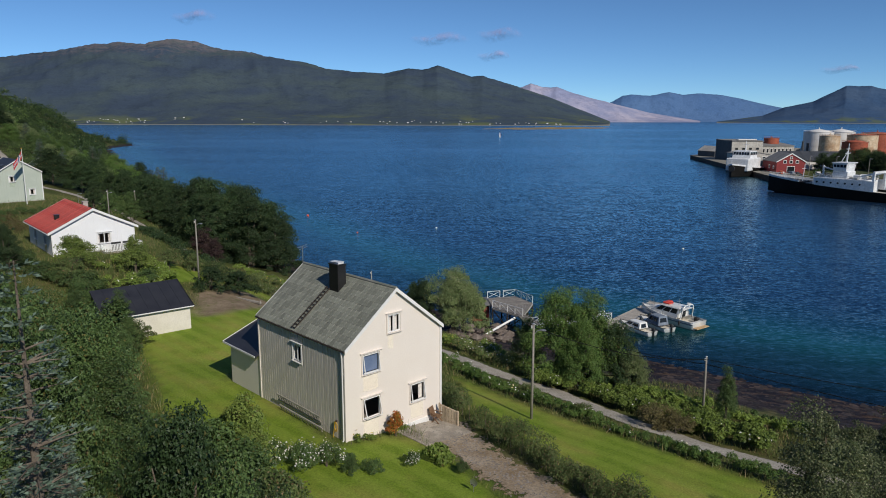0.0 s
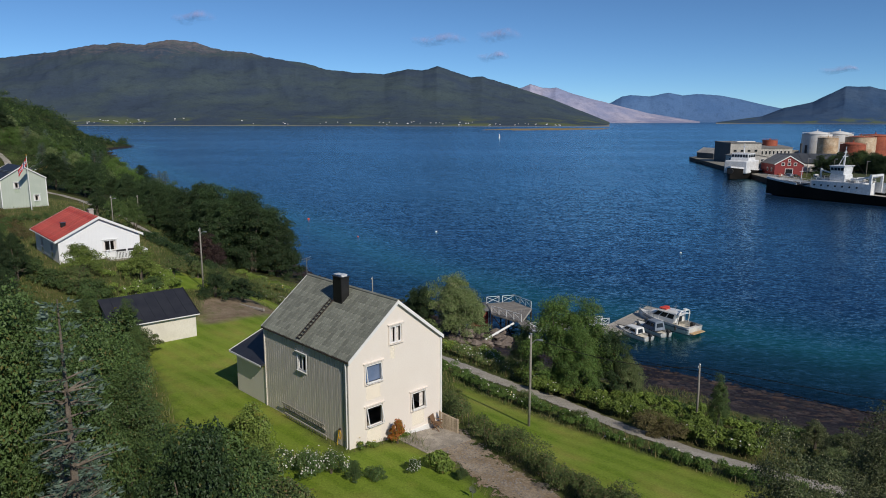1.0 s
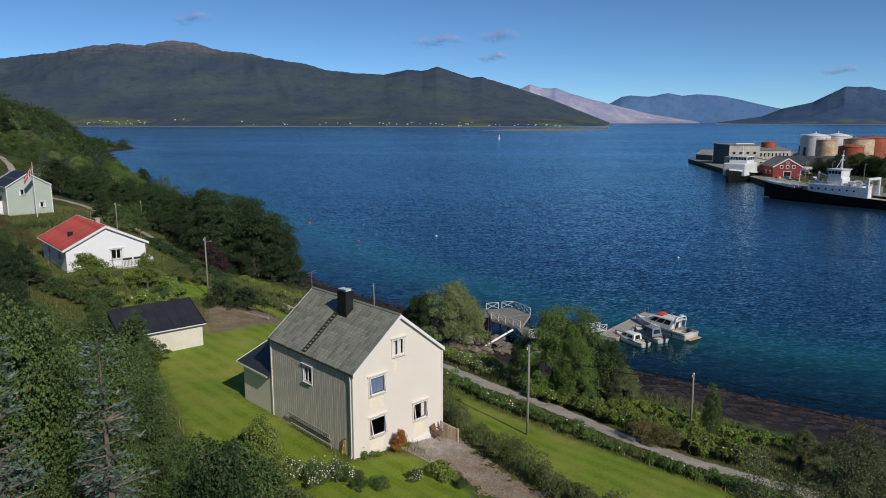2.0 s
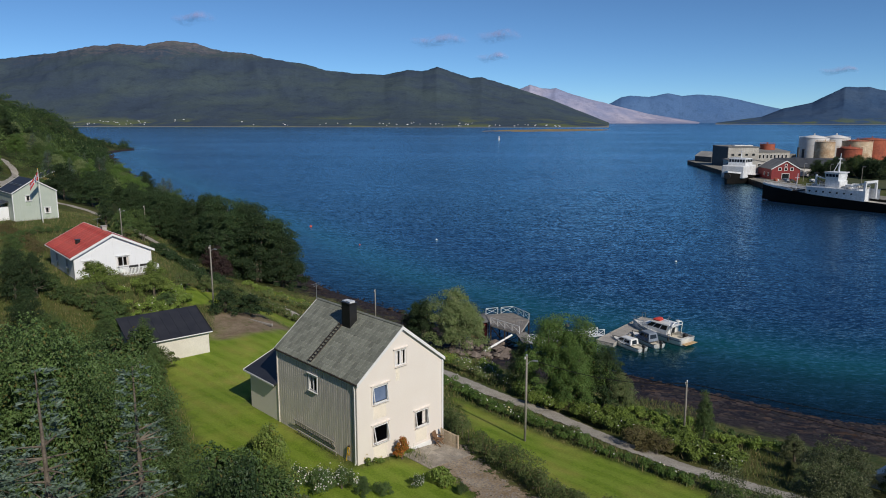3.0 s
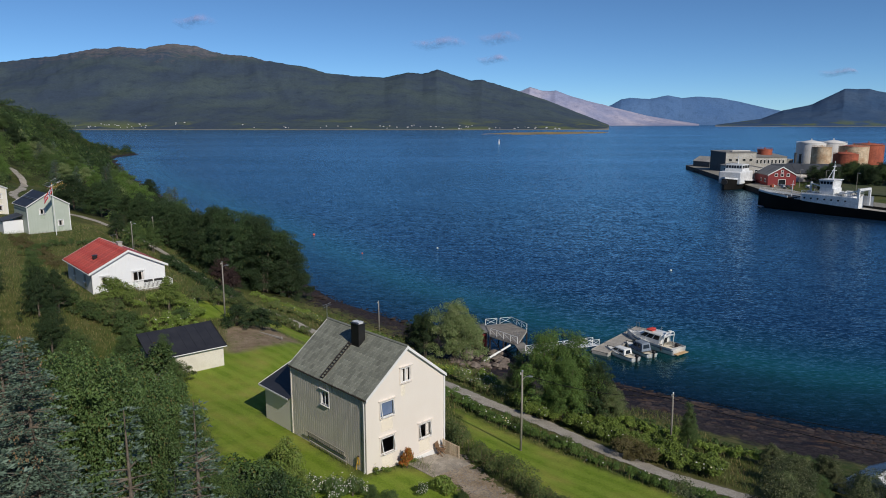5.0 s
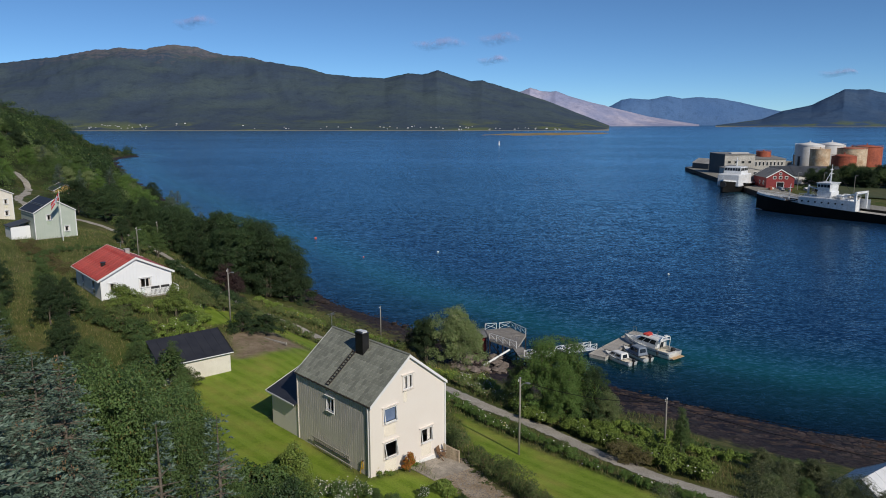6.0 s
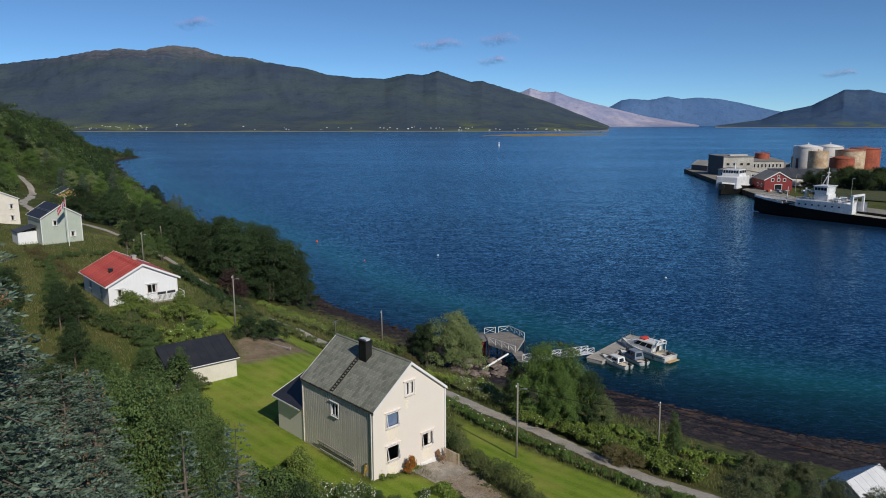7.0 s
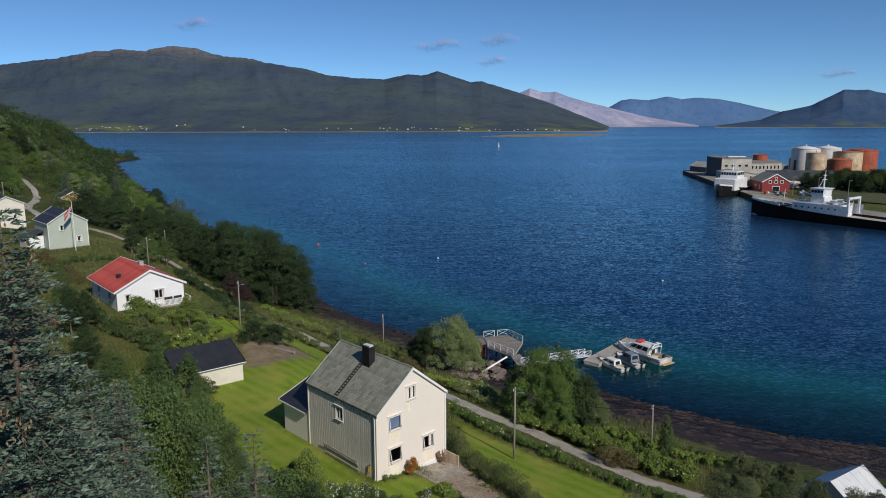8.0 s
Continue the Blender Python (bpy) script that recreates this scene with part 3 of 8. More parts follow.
def ground_z(x, y):
    """The height of the ground over the sea."""
    x, y = np.asarray(x, float), np.asarray(y, float)
    s = side_distance(x, y, SHORE)
    z = np.interp(s, PROFILE_S, PROFILE_Z)
    steep = 1 + 0.33 * blend(50, 78, y) * blend(20, 32, s) + 0.12 * blend(85, 130, y) + 1.5 * blend(190, 330, y) * blend(35, 65, s) - 0.6 * blend(480, 720, y)
    z = np.where(s > 0, z * steep, z)
    z = z + bumps(x, y) * 0.35 * blend(2, 10, s) * blend(20, 60, np.hypot(x + 5, y - 45))
    for px, py, pz, pr in PADS:
        z = z + (pz - z) * (1 - blend(pr, pr + 7, np.hypot(x - px, y - py)))
    h = -side_distance(x, y, HARBOUR)
    quay = np.interp(h, (-25.0, -3.0, -0.3, 0.3, 60.0, 90.0, 200.0), (-7.0, -4.0, -3.0, 2.0, 2.2, 6.0, 30.0))
    return np.maximum(z, quay)


def gz(x, y):
    return float(ground_z(x, y))


def area_distance(px, py, ring):
    """Distance from a closed outline, positive inside."""
    px, py = np.asarray(px, float), np.asarray(py, float)
    best, inside = np.full(px.shape, 1e9), np.zeros(px.shape, bool)
    for (ax, ay), (bx, by) in zip(ring, ring[1:] + ring[:1]):
        dx, dy = bx - ax, by - ay
        u = np.clip(((px - ax) * dx + (py - ay) * dy) / (dx * dx + dy * dy), 0, 1)
        best = np.minimum(best, np.hypot(px - ax - u * dx, py - ay - u * dy))
        inside ^= ((ay > py) != (by > py)) & (px < dx * (py - ay) / (dy or 1e-9) + ax)
    return np.where(inside, best, -best)


LAWNS = (
    ((-27.0, 62.0), (-25.0, 55.0), (-19.5, 45.0), (-15.0, 36.0), (-9.5, 34.6), (-5.5, 36.0), (-12.0, 44.5), (-15.5, 48.0), (-14.0, 60.0), (-13.0, 70.0), (-19.0, 74.0)),
    ((-10.0, 33.8), (-7.0, 35.6), (-5.4, 36.8), (-3.2, 38.6), (-1.6, 38.6), (0.0, 36.2), (2.5, 32.0), (5.0, 28.0), (9.0, 21.0), (-2.0, 20.0), (-6.0, 26.0)),
    ((0.8, 54.5), (2.2, 44.0), (5.2, 38.2), (9.0, 32.8), (12.5, 28.0), (22.0, 25.0), (19.0, 34.5), (13.5, 39.6), (8.6, 44.6), (4.8, 49.2)),
    ((-33.0, 82.0), (-29.0, 72.0), (-24.5, 78.5), (-18.0, 74.0), (-14.5, 72.0), (-11.0, 72.5), (-17.0, 81.0), (-24.0, 86.0)),
)
DIRT = ((-26.0, 71.0), (-23.5, 63.5), (-19.0, 65.5), (-17.0, 72.0), (-22.0, 77.5))
ROAD = ((90.0, 2.0), (58.0, 17.0), (38.0, 28.5), (26.0, 35.5), (19.3, 39.9), (16.5, 42.2), (12.9, 46.9), (9.4, 52.6), (4.3, 57.8), (-0.6, 64.5), (-7.5, 74.0), (-19.5, 87.5), (-27.0, 94.5),
        (-42.0, 113.0), (-62.5, 139.0), (-80.0, 148.8), (-97.0, 157.0), (-112.0, 174.0), (-121.0, 193.0), (-134.0, 216.0), (-150.0, 236.0))
DRIVE = ((-0.4, 41.6), (0.6, 39.4), (1.5, 37.2), (3.2, 34.5), (5.0, 31.9), (7.4, 28.0), (11.0, 22.0), (17.0, 13.0))


def curve_points(line, step):
    """Points along a smooth line through the given ones."""
    p = [Vector((*q, 0)) for q in line]
    p = [2 * p[0] - p[1]] + p + [2 * p[-1] - p[-2]]
    out = []
    for a, b, c, d in zip(p, p[1:], p[2:], p[3:]):
        n = max(2, int((c - b).length / step))
        for i in range(n):
            t = i / n
            out.append(0.5 * (2 * b + (c - a) * t + (2 * a - 5 * b + 4 * c - d) * t * t + (3 * b - 3 * c + d - a) * t ** 3))
    out.append(p[-2])
    return [(q.x, q.y) for q in out]


def ribbon(line, width, lift, step=1.2, cross=7, ragged=0.15, seed=1):
    """A strip of paving that lies on the ground along a line."""
    rng = random.Random(seed)
    pts = curve_points(line, step)
    s = Shape()
    for i, (x, y) in enumerate(pts):
        a, b = pts[max(i - 1, 0)], pts[min(i + 1, len(pts) - 1)]
        d = Vector((b[0] - a[0], b[1] - a[1])).normalized()
        left, right = width / 2 + rng.uniform(-ragged, ragged), width / 2 + rng.uniform(-ragged, ragged)
        for k in range(cross):
            o = -left + (left + right) * k / (cross - 1)
            qx, qy = x - d.y * o, y + d.x * o
            s.v.append((qx, qy, gz(qx, qy) + lift * (1 - 0.75 * (2 * k / (cross - 1) - 1) ** 4)))
    s.f = [(i * cross + k, i * cross + k + 1, (i + 1) * cross + k + 1, (i + 1) * cross + k) for i in range(len(pts) - 1) for k in range(cross - 1)]
    me = s.mesh("paving")
    border = me.attributes.new("border", "FLOAT", "POINT")
    ends = [min(1.0, i / 2, (len(pts) - 1 - i) / 2) for i in range(len(pts))]
    border.data.foreach_set("value", [e * (1 - abs(2 * k / (cross - 1) - 1)) for e in ends for k in range(cross)])
    return me


# ---------------------------------------------------------------- ground, sea, mountains
def stretched(lo, hi, step, far_lo, far_hi, growth=1.12):
    """Grid lines, even between lo and hi and wider and wider beyond."""
    mid = list(np.arange(lo, hi + 0.01, step))
    d = step
    while mid[-1] < far_hi:
        d *= growth
        mid.append(min(mid[-1] + d, far_hi))
    d, low, at = step, [], lo
    while at > far_lo:
        d *= growth
        at = max(at - d, far_lo)
        low.append(at)
    return np.array(low[::-1] + mid)


GX = stretched(-70, 62, 0.9, -4800, 4800)
GY = stretched(8, 140, 0.9, -900, 4850, 1.06)
gx, gy = np.meshgrid(GX, GY)
GZ = ground_z(gx, gy)
ground_me = grid_mesh("ground", GX, GY, GZ)
lawn = np.zeros(gx.shape)
for ring in LAWNS:
    lawn = np.maximum(lawn, blend(-0.5, 0.6, area_distance(gx, gy, ring)))
dirt = blend(-1.2, 1.2, area_distance(gx, gy, DIRT) + bumps(gx * 3, gy * 3) * 1.5)
# leaf litter under the hillside woods, with the trees' shade painted into it
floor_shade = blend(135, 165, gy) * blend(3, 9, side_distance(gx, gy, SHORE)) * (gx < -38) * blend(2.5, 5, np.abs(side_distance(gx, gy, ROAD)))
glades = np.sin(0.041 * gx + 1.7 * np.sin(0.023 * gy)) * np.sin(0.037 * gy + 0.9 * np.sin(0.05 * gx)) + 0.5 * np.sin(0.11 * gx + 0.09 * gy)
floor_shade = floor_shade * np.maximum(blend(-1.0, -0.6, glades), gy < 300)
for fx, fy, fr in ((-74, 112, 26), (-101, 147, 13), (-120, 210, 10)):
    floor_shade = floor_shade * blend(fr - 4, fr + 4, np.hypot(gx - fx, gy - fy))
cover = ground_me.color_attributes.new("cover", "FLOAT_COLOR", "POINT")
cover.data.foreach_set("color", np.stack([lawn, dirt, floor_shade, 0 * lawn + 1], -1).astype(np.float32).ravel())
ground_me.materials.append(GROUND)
ground = tagged(new("ground", ground_me), "grassy coastal slope with mown lawns and a weedy stony beach", "ground", kind="structure")

water_me = grid_mesh("water", GX, GY, np.zeros(gx.shape))
depth = water_me.attributes.new("depth", "FLOAT", "POINT")
depth.data.foreach_set("value", np.clip(-GZ, 0, 20).astype(np.float32).ravel())
water_me.materials.append(WATER)
water = tagged(new("water", water_me), "rippled deep blue fjord water, green in the shallows", "water", kind="structure")

tagged(part("road", ribbon(ROAD, 2.9, 0.07, 1.2, 9, seed=3), ASPHALT), "narrow worn grey asphalt lane along the shore", "road", kind="structure")
tagged(part("driveway", ribbon(DRIVE, 3.9, 0.05, 0.6, 11, 0.15, seed=5), GRAVEL), "brownish gravel driveway beside the house", "driveway", kind="structure")


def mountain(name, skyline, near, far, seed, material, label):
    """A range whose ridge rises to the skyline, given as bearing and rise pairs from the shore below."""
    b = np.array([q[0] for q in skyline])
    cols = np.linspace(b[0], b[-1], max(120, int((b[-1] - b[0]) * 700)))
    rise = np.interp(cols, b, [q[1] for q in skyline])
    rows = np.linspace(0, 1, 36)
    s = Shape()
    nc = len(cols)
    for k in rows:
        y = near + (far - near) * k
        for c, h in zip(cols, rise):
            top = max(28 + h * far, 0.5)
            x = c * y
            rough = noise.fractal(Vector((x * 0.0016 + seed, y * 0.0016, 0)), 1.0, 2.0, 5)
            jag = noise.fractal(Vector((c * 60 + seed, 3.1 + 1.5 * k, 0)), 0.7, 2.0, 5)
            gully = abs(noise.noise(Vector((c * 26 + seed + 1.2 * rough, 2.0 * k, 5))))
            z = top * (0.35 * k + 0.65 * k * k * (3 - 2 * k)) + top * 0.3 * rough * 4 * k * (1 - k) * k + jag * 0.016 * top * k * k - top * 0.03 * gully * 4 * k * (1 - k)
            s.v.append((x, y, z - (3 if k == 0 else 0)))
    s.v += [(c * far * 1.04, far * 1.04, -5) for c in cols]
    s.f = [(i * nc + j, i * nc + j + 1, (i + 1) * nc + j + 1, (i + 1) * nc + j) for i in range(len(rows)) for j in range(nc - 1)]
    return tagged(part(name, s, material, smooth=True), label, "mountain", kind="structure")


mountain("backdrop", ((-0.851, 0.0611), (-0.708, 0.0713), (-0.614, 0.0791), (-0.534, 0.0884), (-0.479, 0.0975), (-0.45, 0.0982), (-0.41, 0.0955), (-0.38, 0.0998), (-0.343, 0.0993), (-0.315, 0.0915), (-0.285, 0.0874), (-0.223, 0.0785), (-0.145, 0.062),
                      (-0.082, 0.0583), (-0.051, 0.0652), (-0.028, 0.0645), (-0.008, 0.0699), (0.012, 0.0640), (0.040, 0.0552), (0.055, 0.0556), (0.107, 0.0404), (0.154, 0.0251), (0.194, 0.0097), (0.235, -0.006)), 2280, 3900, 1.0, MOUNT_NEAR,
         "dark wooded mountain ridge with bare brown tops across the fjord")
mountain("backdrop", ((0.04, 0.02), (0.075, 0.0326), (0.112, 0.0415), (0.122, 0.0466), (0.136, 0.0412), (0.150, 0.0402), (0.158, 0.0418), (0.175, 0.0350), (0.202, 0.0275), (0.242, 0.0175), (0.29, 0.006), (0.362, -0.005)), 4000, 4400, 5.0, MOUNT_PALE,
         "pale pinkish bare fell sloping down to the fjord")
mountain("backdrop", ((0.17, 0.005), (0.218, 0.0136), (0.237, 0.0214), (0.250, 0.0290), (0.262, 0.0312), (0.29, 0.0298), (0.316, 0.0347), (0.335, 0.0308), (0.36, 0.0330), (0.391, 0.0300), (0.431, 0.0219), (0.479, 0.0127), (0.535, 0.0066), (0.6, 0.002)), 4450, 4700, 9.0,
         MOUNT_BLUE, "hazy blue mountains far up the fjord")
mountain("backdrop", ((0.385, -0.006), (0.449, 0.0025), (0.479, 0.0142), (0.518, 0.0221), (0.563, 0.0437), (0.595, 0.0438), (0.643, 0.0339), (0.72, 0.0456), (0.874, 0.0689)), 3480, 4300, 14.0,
         MOUNT_RIGHT, "haze-blue grey mountain with farmland at its foot")

# ---------------------------------------------------------------- houses


def pierced(outline, holes, place, thick):
    """A wall: an outline in 2D with openings through it. place(u, w, d) gives the point at depth d."""
    loops = [list(outline)] + [[(a, c), (b, c), (b, d), (a, d)] for a, c, b, d in holes]
    s = Shape()
    tris = tessellate_polygon([[Vector((u, w, 0)) for u, w in loop] for loop in loops])
    flat = [q for loop in loops for q in loop]
    n = len(flat)
    s.v = [tuple(place(u, w, 0.0)) for u, w in flat] + [tuple(place(u, w, thick)) for u, w in flat]
    s.f = [tuple(t) for t in tris] + [tuple(n + i for i in t)[::-1] for t in tris]
    k = 0
    for loop in loops:
        m = len(loop)
        s.f += [(k + i, k + (i + 1) % m, n + k + (i + 1) % m, n + k + i) for i in range(m)]
        k += m
    return s


def window(parent, m, w, h, sashes=1, tilt=0.0, casing=0.12, trim=None, curtain="", around=None, blind=False):
    """A window in an opening of w x h whose lower left corner is at m (x along the wall, z up, -y outwards)."""
    trim = trim or WHITE
    win = part("window", Shape().box(w / 2, 0.05, 0.0, w, 0.06, 0.045), trim, parent)
    win.matrix_local = m
    fr = Shape().box(w / 2, 0.05, h - 0.045, w, 0.07, 0.045).box(0.0225, 0.05, 0.045, 0.045, 0.07, h - 0.09).box(w - 0.0225, 0.05, 0.045, 0.045, 0.07, h - 0.09)
    part("frame", fr, trim, win)
    c = casing
    cs = Shape().box(w / 2, -0.035, h, w + 2 * c, 0.07, c, 0.008).box(-c / 2, -0.03, 0, c, 0.05, h, 0.006).box(w + c / 2, -0.03, 0, c, 0.05, h, 0.006).box(w / 2, -0.03, -c, w + 2 * c, 0.05, c, 0.006)
    cs.box(w / 2, -0.06, h + c, w + 2 * c + 0.14, 0.15, 0.03)
    part("casing", cs, around or trim, win)
    part("sill", Shape().box(w / 2, -0.09, -0.03, w + 0.1, 0.13, 0.03), around or trim, win)
    sw = (w - 0.09) / sashes
    hh, b = h - 0.09, 0.042
    for i in range(sashes):
        sash = Shape().box(sw / 2, 0, -b, sw, 0.05, b).box(sw / 2, 0, -hh, sw, 0.05, b).box(b / 2, 0, -hh + b, b, 0.05, hh - 2 * b).box(sw - b / 2, 0, -hh + b, b, 0.05, hh - 2 * b)
        so = part("sash", sash, trim, win)
        so.matrix_local = pose(0.045 + i * sw, 0.02 - (0.04 if tilt else 0), h - 0.045, -tilt, 0, 0)
        po = part("pane", Shape().box(sw / 2, 0.0, -hh + b, sw - 2 * b, 0.008, hh - 2 * b), GLASS, win)
        po.matrix_local = so.matrix_local.copy()
        po.visible_shadow = False
    # the sky's blue reflection in the upper window, added as a coloured sheet
    if blind:
        part("blind", Shape().box(w / 2, 0.14, 0.06, w - 0.1, 0.01, h - 0.1), SKY_BLUE, win, "blue-grey sheet standing for the sky mirrored in the pane")
    if curtain:
        widths = {"both": ((0.05, 0.22), (w - 0.27, 0.22)), "drawn": ((0.05, w / 2 - 0.11), (w / 2 + 0.05, w / 2 - 0.13)), "right": ((w - 0.36, 0.3),)}[curtain]
        for x, cw in widths:
            side = Shape()
            n = 12
            k = len(side.v)
            for i in range(n + 1):
                fx, fy = x + cw * i / n, 0.2 + 0.03 * math.sin(i * 2.1)
                side.v += [(fx, fy, 0.02), (fx, fy, h - 0.03), (fx, fy + 0.01, 0.02), (fx, fy + 0.01, h - 0.03)]
            for i in range(n):
                a = k + 4 * i
                side.f += [(a, a + 4, a + 5, a + 1), (a + 2, a + 3, a + 7, a + 6)]
            part("curtain", side, CURTAIN, win)
    return win


def gable_shell(house, W, L, base, eave, ridge, holes_front, holes_left, wall_mat, drop=1.6, thick=0.16):
    """Four walls of a gabled house; the front gable lies along x at y = 0 and the ridge runs along +y."""
    out = [(0, base - drop), (W, base - drop), (W, eave), (W / 2, ridge), (0, eave)]
    part("wall", pierced(out, holes_front, lambda u, w, d: (u, d, w), thick), wall_mat, house)
    part("wall", pierced(out, (), lambda u, w, d: (u, L - d, w), thick), wall_mat, house)
    side = [(thick, base - drop), (L - thick, base - drop), (L - thick, eave), (thick, eave)]
    part("wall", pierced(side, holes_left, lambda u, w, d: (d, u, w), thick), wall_mat, house)
    part("wall", pierced(side, (), lambda u, w, d: (W - d, u, w), thick), wall_mat, house)
    part("floor", Shape().box(W / 2, L / 2, base + 0.1, W - 2 * thick - 0.02, L - 2 * thick - 0.02, 0.15), INSIDE, house)


def roof_planes(house, W, L, eave, ridge, og, os, mat, thick=0.10):
    """Two roof slopes that meet at the ridge."""
    k = (ridge - eave) / (W / 2)
    lo = eave - k * os
    made = []
    for s in (0, 1):
        xs = (-os, W / 2) if s == 0 else (W / 2, W + os)
        zs = (lo, ridge) if s == 0 else (ridge, lo)
        c = [(xs[0], -og, zs[0]), (xs[1], -og, zs[1]), (xs[1], L + og, zs[1]), (xs[0], L + og, zs[0])]
        made.append(part("roof", Shape().slab([(x, y, z + thick * 1.1) for x, y, z in c], thick), mat, house))
    return made, lo


def bargeboards(house, W, L, eave, ridge, og, os, mat, size=0.17, lift=0.12):
    """Boards along the gables' edges."""
    lo = eave - (ridge - eave) / (W / 2) * os
    for y in (-og - 0.02, L + og + 0.02):
        for x0, x1, z0, z1 in ((-os, W / 2, lo, ridge), (W / 2, W + os, ridge, lo)):
            s = Shape()
            pts = [(x0, z0 + lift - size), (x1, z1 + lift - size), (x1, z1 + lift + 0.03), (x0, z0 + lift + 0.03)]
            s.v = [(x, y - 0.02, z) for x, z in pts] + [(x, y + 0.02, z) for x, z in pts]
            s.f = [(0, 1, 2, 3), (7, 6, 5, 4), (0, 4, 5, 1), (1, 5, 6, 2), (2, 6, 7, 3), (3, 7, 4, 0)]
            part("bargeboard", s, mat, house)


def slat(x, y, z, h, turn, parent, me):
    """An upright cover strip of height h."""
    ob = new("slat", me)
    ob.parent = parent
    ob.matrix_local = pose(x, y, z, 0, 0, turn) @ Matrix.Diagonal((1, 1, h, 1))


def strip_mesh(material, w=0.05, d=0.03):
    me = Shape().box(0, 0, 0, w, d, 1.0).mesh("slat")
    me.materials.append(material)
    return me


# ---- the cream house
H_W, H_L, H_EAVE, H_RIDGE = 7.31, 9.45, 5.44, 8.32
HOUSE_AT = pose(-5.45, 37.1, 9.6, 0, 0, 43.6)
house = thing("house", HOUSE_AT, "cream two-storey wooden house with a grey slate roof on the slope", "house")
front_holes = [(1.22, 3.70, 2.46, 4.88), (1.22, 0.98, 2.46, 2.22), (4.80, 0.96, 6.00, 2.16), (3.10, 5.78, 4.04, 6.88)]
left_holes = [(4.45, 3.55, 5.35, 4.62)]
gable_shell(house, H_W, H_L, 0.0, H_EAVE, H_RIDGE, front_holes, left_holes, CREAM, 1.9)
part("ceiling", Shape().box(H_W / 2, H_L / 2, 2.75, H_W - 0.36, H_L - 0.36, 0.2), INSIDE, house)
part("ceiling", Shape().box(H_W / 2, H_L / 2, 5.15, H_W - 0.36, H_L - 0.36, 0.2), INSIDE, house)
part("inner_wall", Shape().box(H_W / 2, 3.2, 0.25, H_W - 0.4, 0.12, 4.9), INSIDE, house)
for (a, c, b, d), sashes, tilt, cur in zip(front_holes, (1, 1, 1, 2), (9, 15, 9, 0), ("", "", "right", "drawn")):
    window(house, pose(a, 0.0, c), b - a, d - c, sashes, tilt, 0.09, curtain=cur, around=CREAM, blind=c > 3.5 and d < 5)
for a, c, b, d in left_holes:
    window(house, pose(0.0, b, c, 0, 0, -90), b - a, d - c, 2, 0, curtain="both")
cream_slat = strip_mesh(CREAM_SHADED, 0.215, 0.034)
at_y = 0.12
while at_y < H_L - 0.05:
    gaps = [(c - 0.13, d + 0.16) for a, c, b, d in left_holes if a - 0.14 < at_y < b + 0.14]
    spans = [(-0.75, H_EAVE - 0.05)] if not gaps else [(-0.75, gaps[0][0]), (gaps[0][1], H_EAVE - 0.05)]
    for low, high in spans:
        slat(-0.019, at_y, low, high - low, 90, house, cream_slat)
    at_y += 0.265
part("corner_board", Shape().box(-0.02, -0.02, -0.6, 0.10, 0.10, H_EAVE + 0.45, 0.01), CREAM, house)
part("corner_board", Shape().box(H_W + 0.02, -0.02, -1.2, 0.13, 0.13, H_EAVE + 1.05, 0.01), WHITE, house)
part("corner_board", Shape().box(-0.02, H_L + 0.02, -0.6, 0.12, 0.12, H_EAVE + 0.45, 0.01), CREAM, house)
# shade in the gaps between the boards, put in as a dark sheet
part("shade_board", pierced([(0.03, -0.75), (H_L - 0.03, -0.75), (H_L - 0.03, H_EAVE - 0.1), (0.03, H_EAVE - 0.1)], left_holes, lambda u, w, d: (-d, u, w), 0.008), GROOVE, house, "dark sheet painting the shade between the upright boards")
part("downpipe", Shape().tube([(-0.14, 0.12, H_EAVE - 0.15), (-0.1, 0.12, H_EAVE - 0.5), (-0.1, 0.12, 0.1), (-0.22, 0.12, -0.1)], 0.04, 8), WHITE, house, "white rainwater pipe")
part("plinth", Shape().box(H_W / 2, -0.03, -1.9, H_W, 0.06, 1.58), WHITE, house, "whitewashed foundation wall")
OG, OS = 0.18, 0.12
slopes, low = roof_planes(house, H_W, H_L, H_EAVE, H_RIDGE, OG, OS, SLATE_REST)
bargeboards(house, H_W, H_L, H_EAVE, H_RIDGE, OG, OS, WHITE, 0.2)
part("gutter", Shape().tube([(-OS - 0.03, -OG, low + 0.05), (-OS - 0.03, H_L + OG, low + 0.05)], 0.045, 8), DARK_IRON, house, "dark rain gutter")
part("ridge_cap", Shape().tube([(H_W / 2, -OG, H_RIDGE + 0.11), (H_W / 2, H_L + OG, H_RIDGE + 0.11)], 0.10, 6), SLATE_REST, house)
# chimney, clad in black sheet metal, with a bright cap
chimney = part("chimney", Shape().box(2.85, 4.55, 6.3, 0.62, 0.95, 2.95, 0.02), BLACK_METAL, house, "black sheet-metal clad chimney")
part("flashing", Shape().box(2.85, 4.55, 7.1, 0.78, 1.1, 0.28, 0.05), BLACK_METAL, chimney)
part("collar", Shape().box(2.85, 4.55, 9.25, 0.70, 1.03, 0.06, 0.015), BLACK_METAL, chimney)
part("cap", Shape().box(2.85, 4.35, 9.31, 0.42, 0.38, 0.09).box(2.85, 4.35, 9.40, 0.46, 0.42, 0.03).box(2.85, 4.82, 9.31, 0.4, 0.34, 0.06).box(2.85, 4.82, 9.37, 0.46, 0.4, 0.025), BRIGHT_METAL, chimney, "galvanised metal cap")


def roof_top(x):
    return H_EAVE + x / (H_W / 2) * (H_RIDGE - H_EAVE) + 0.24


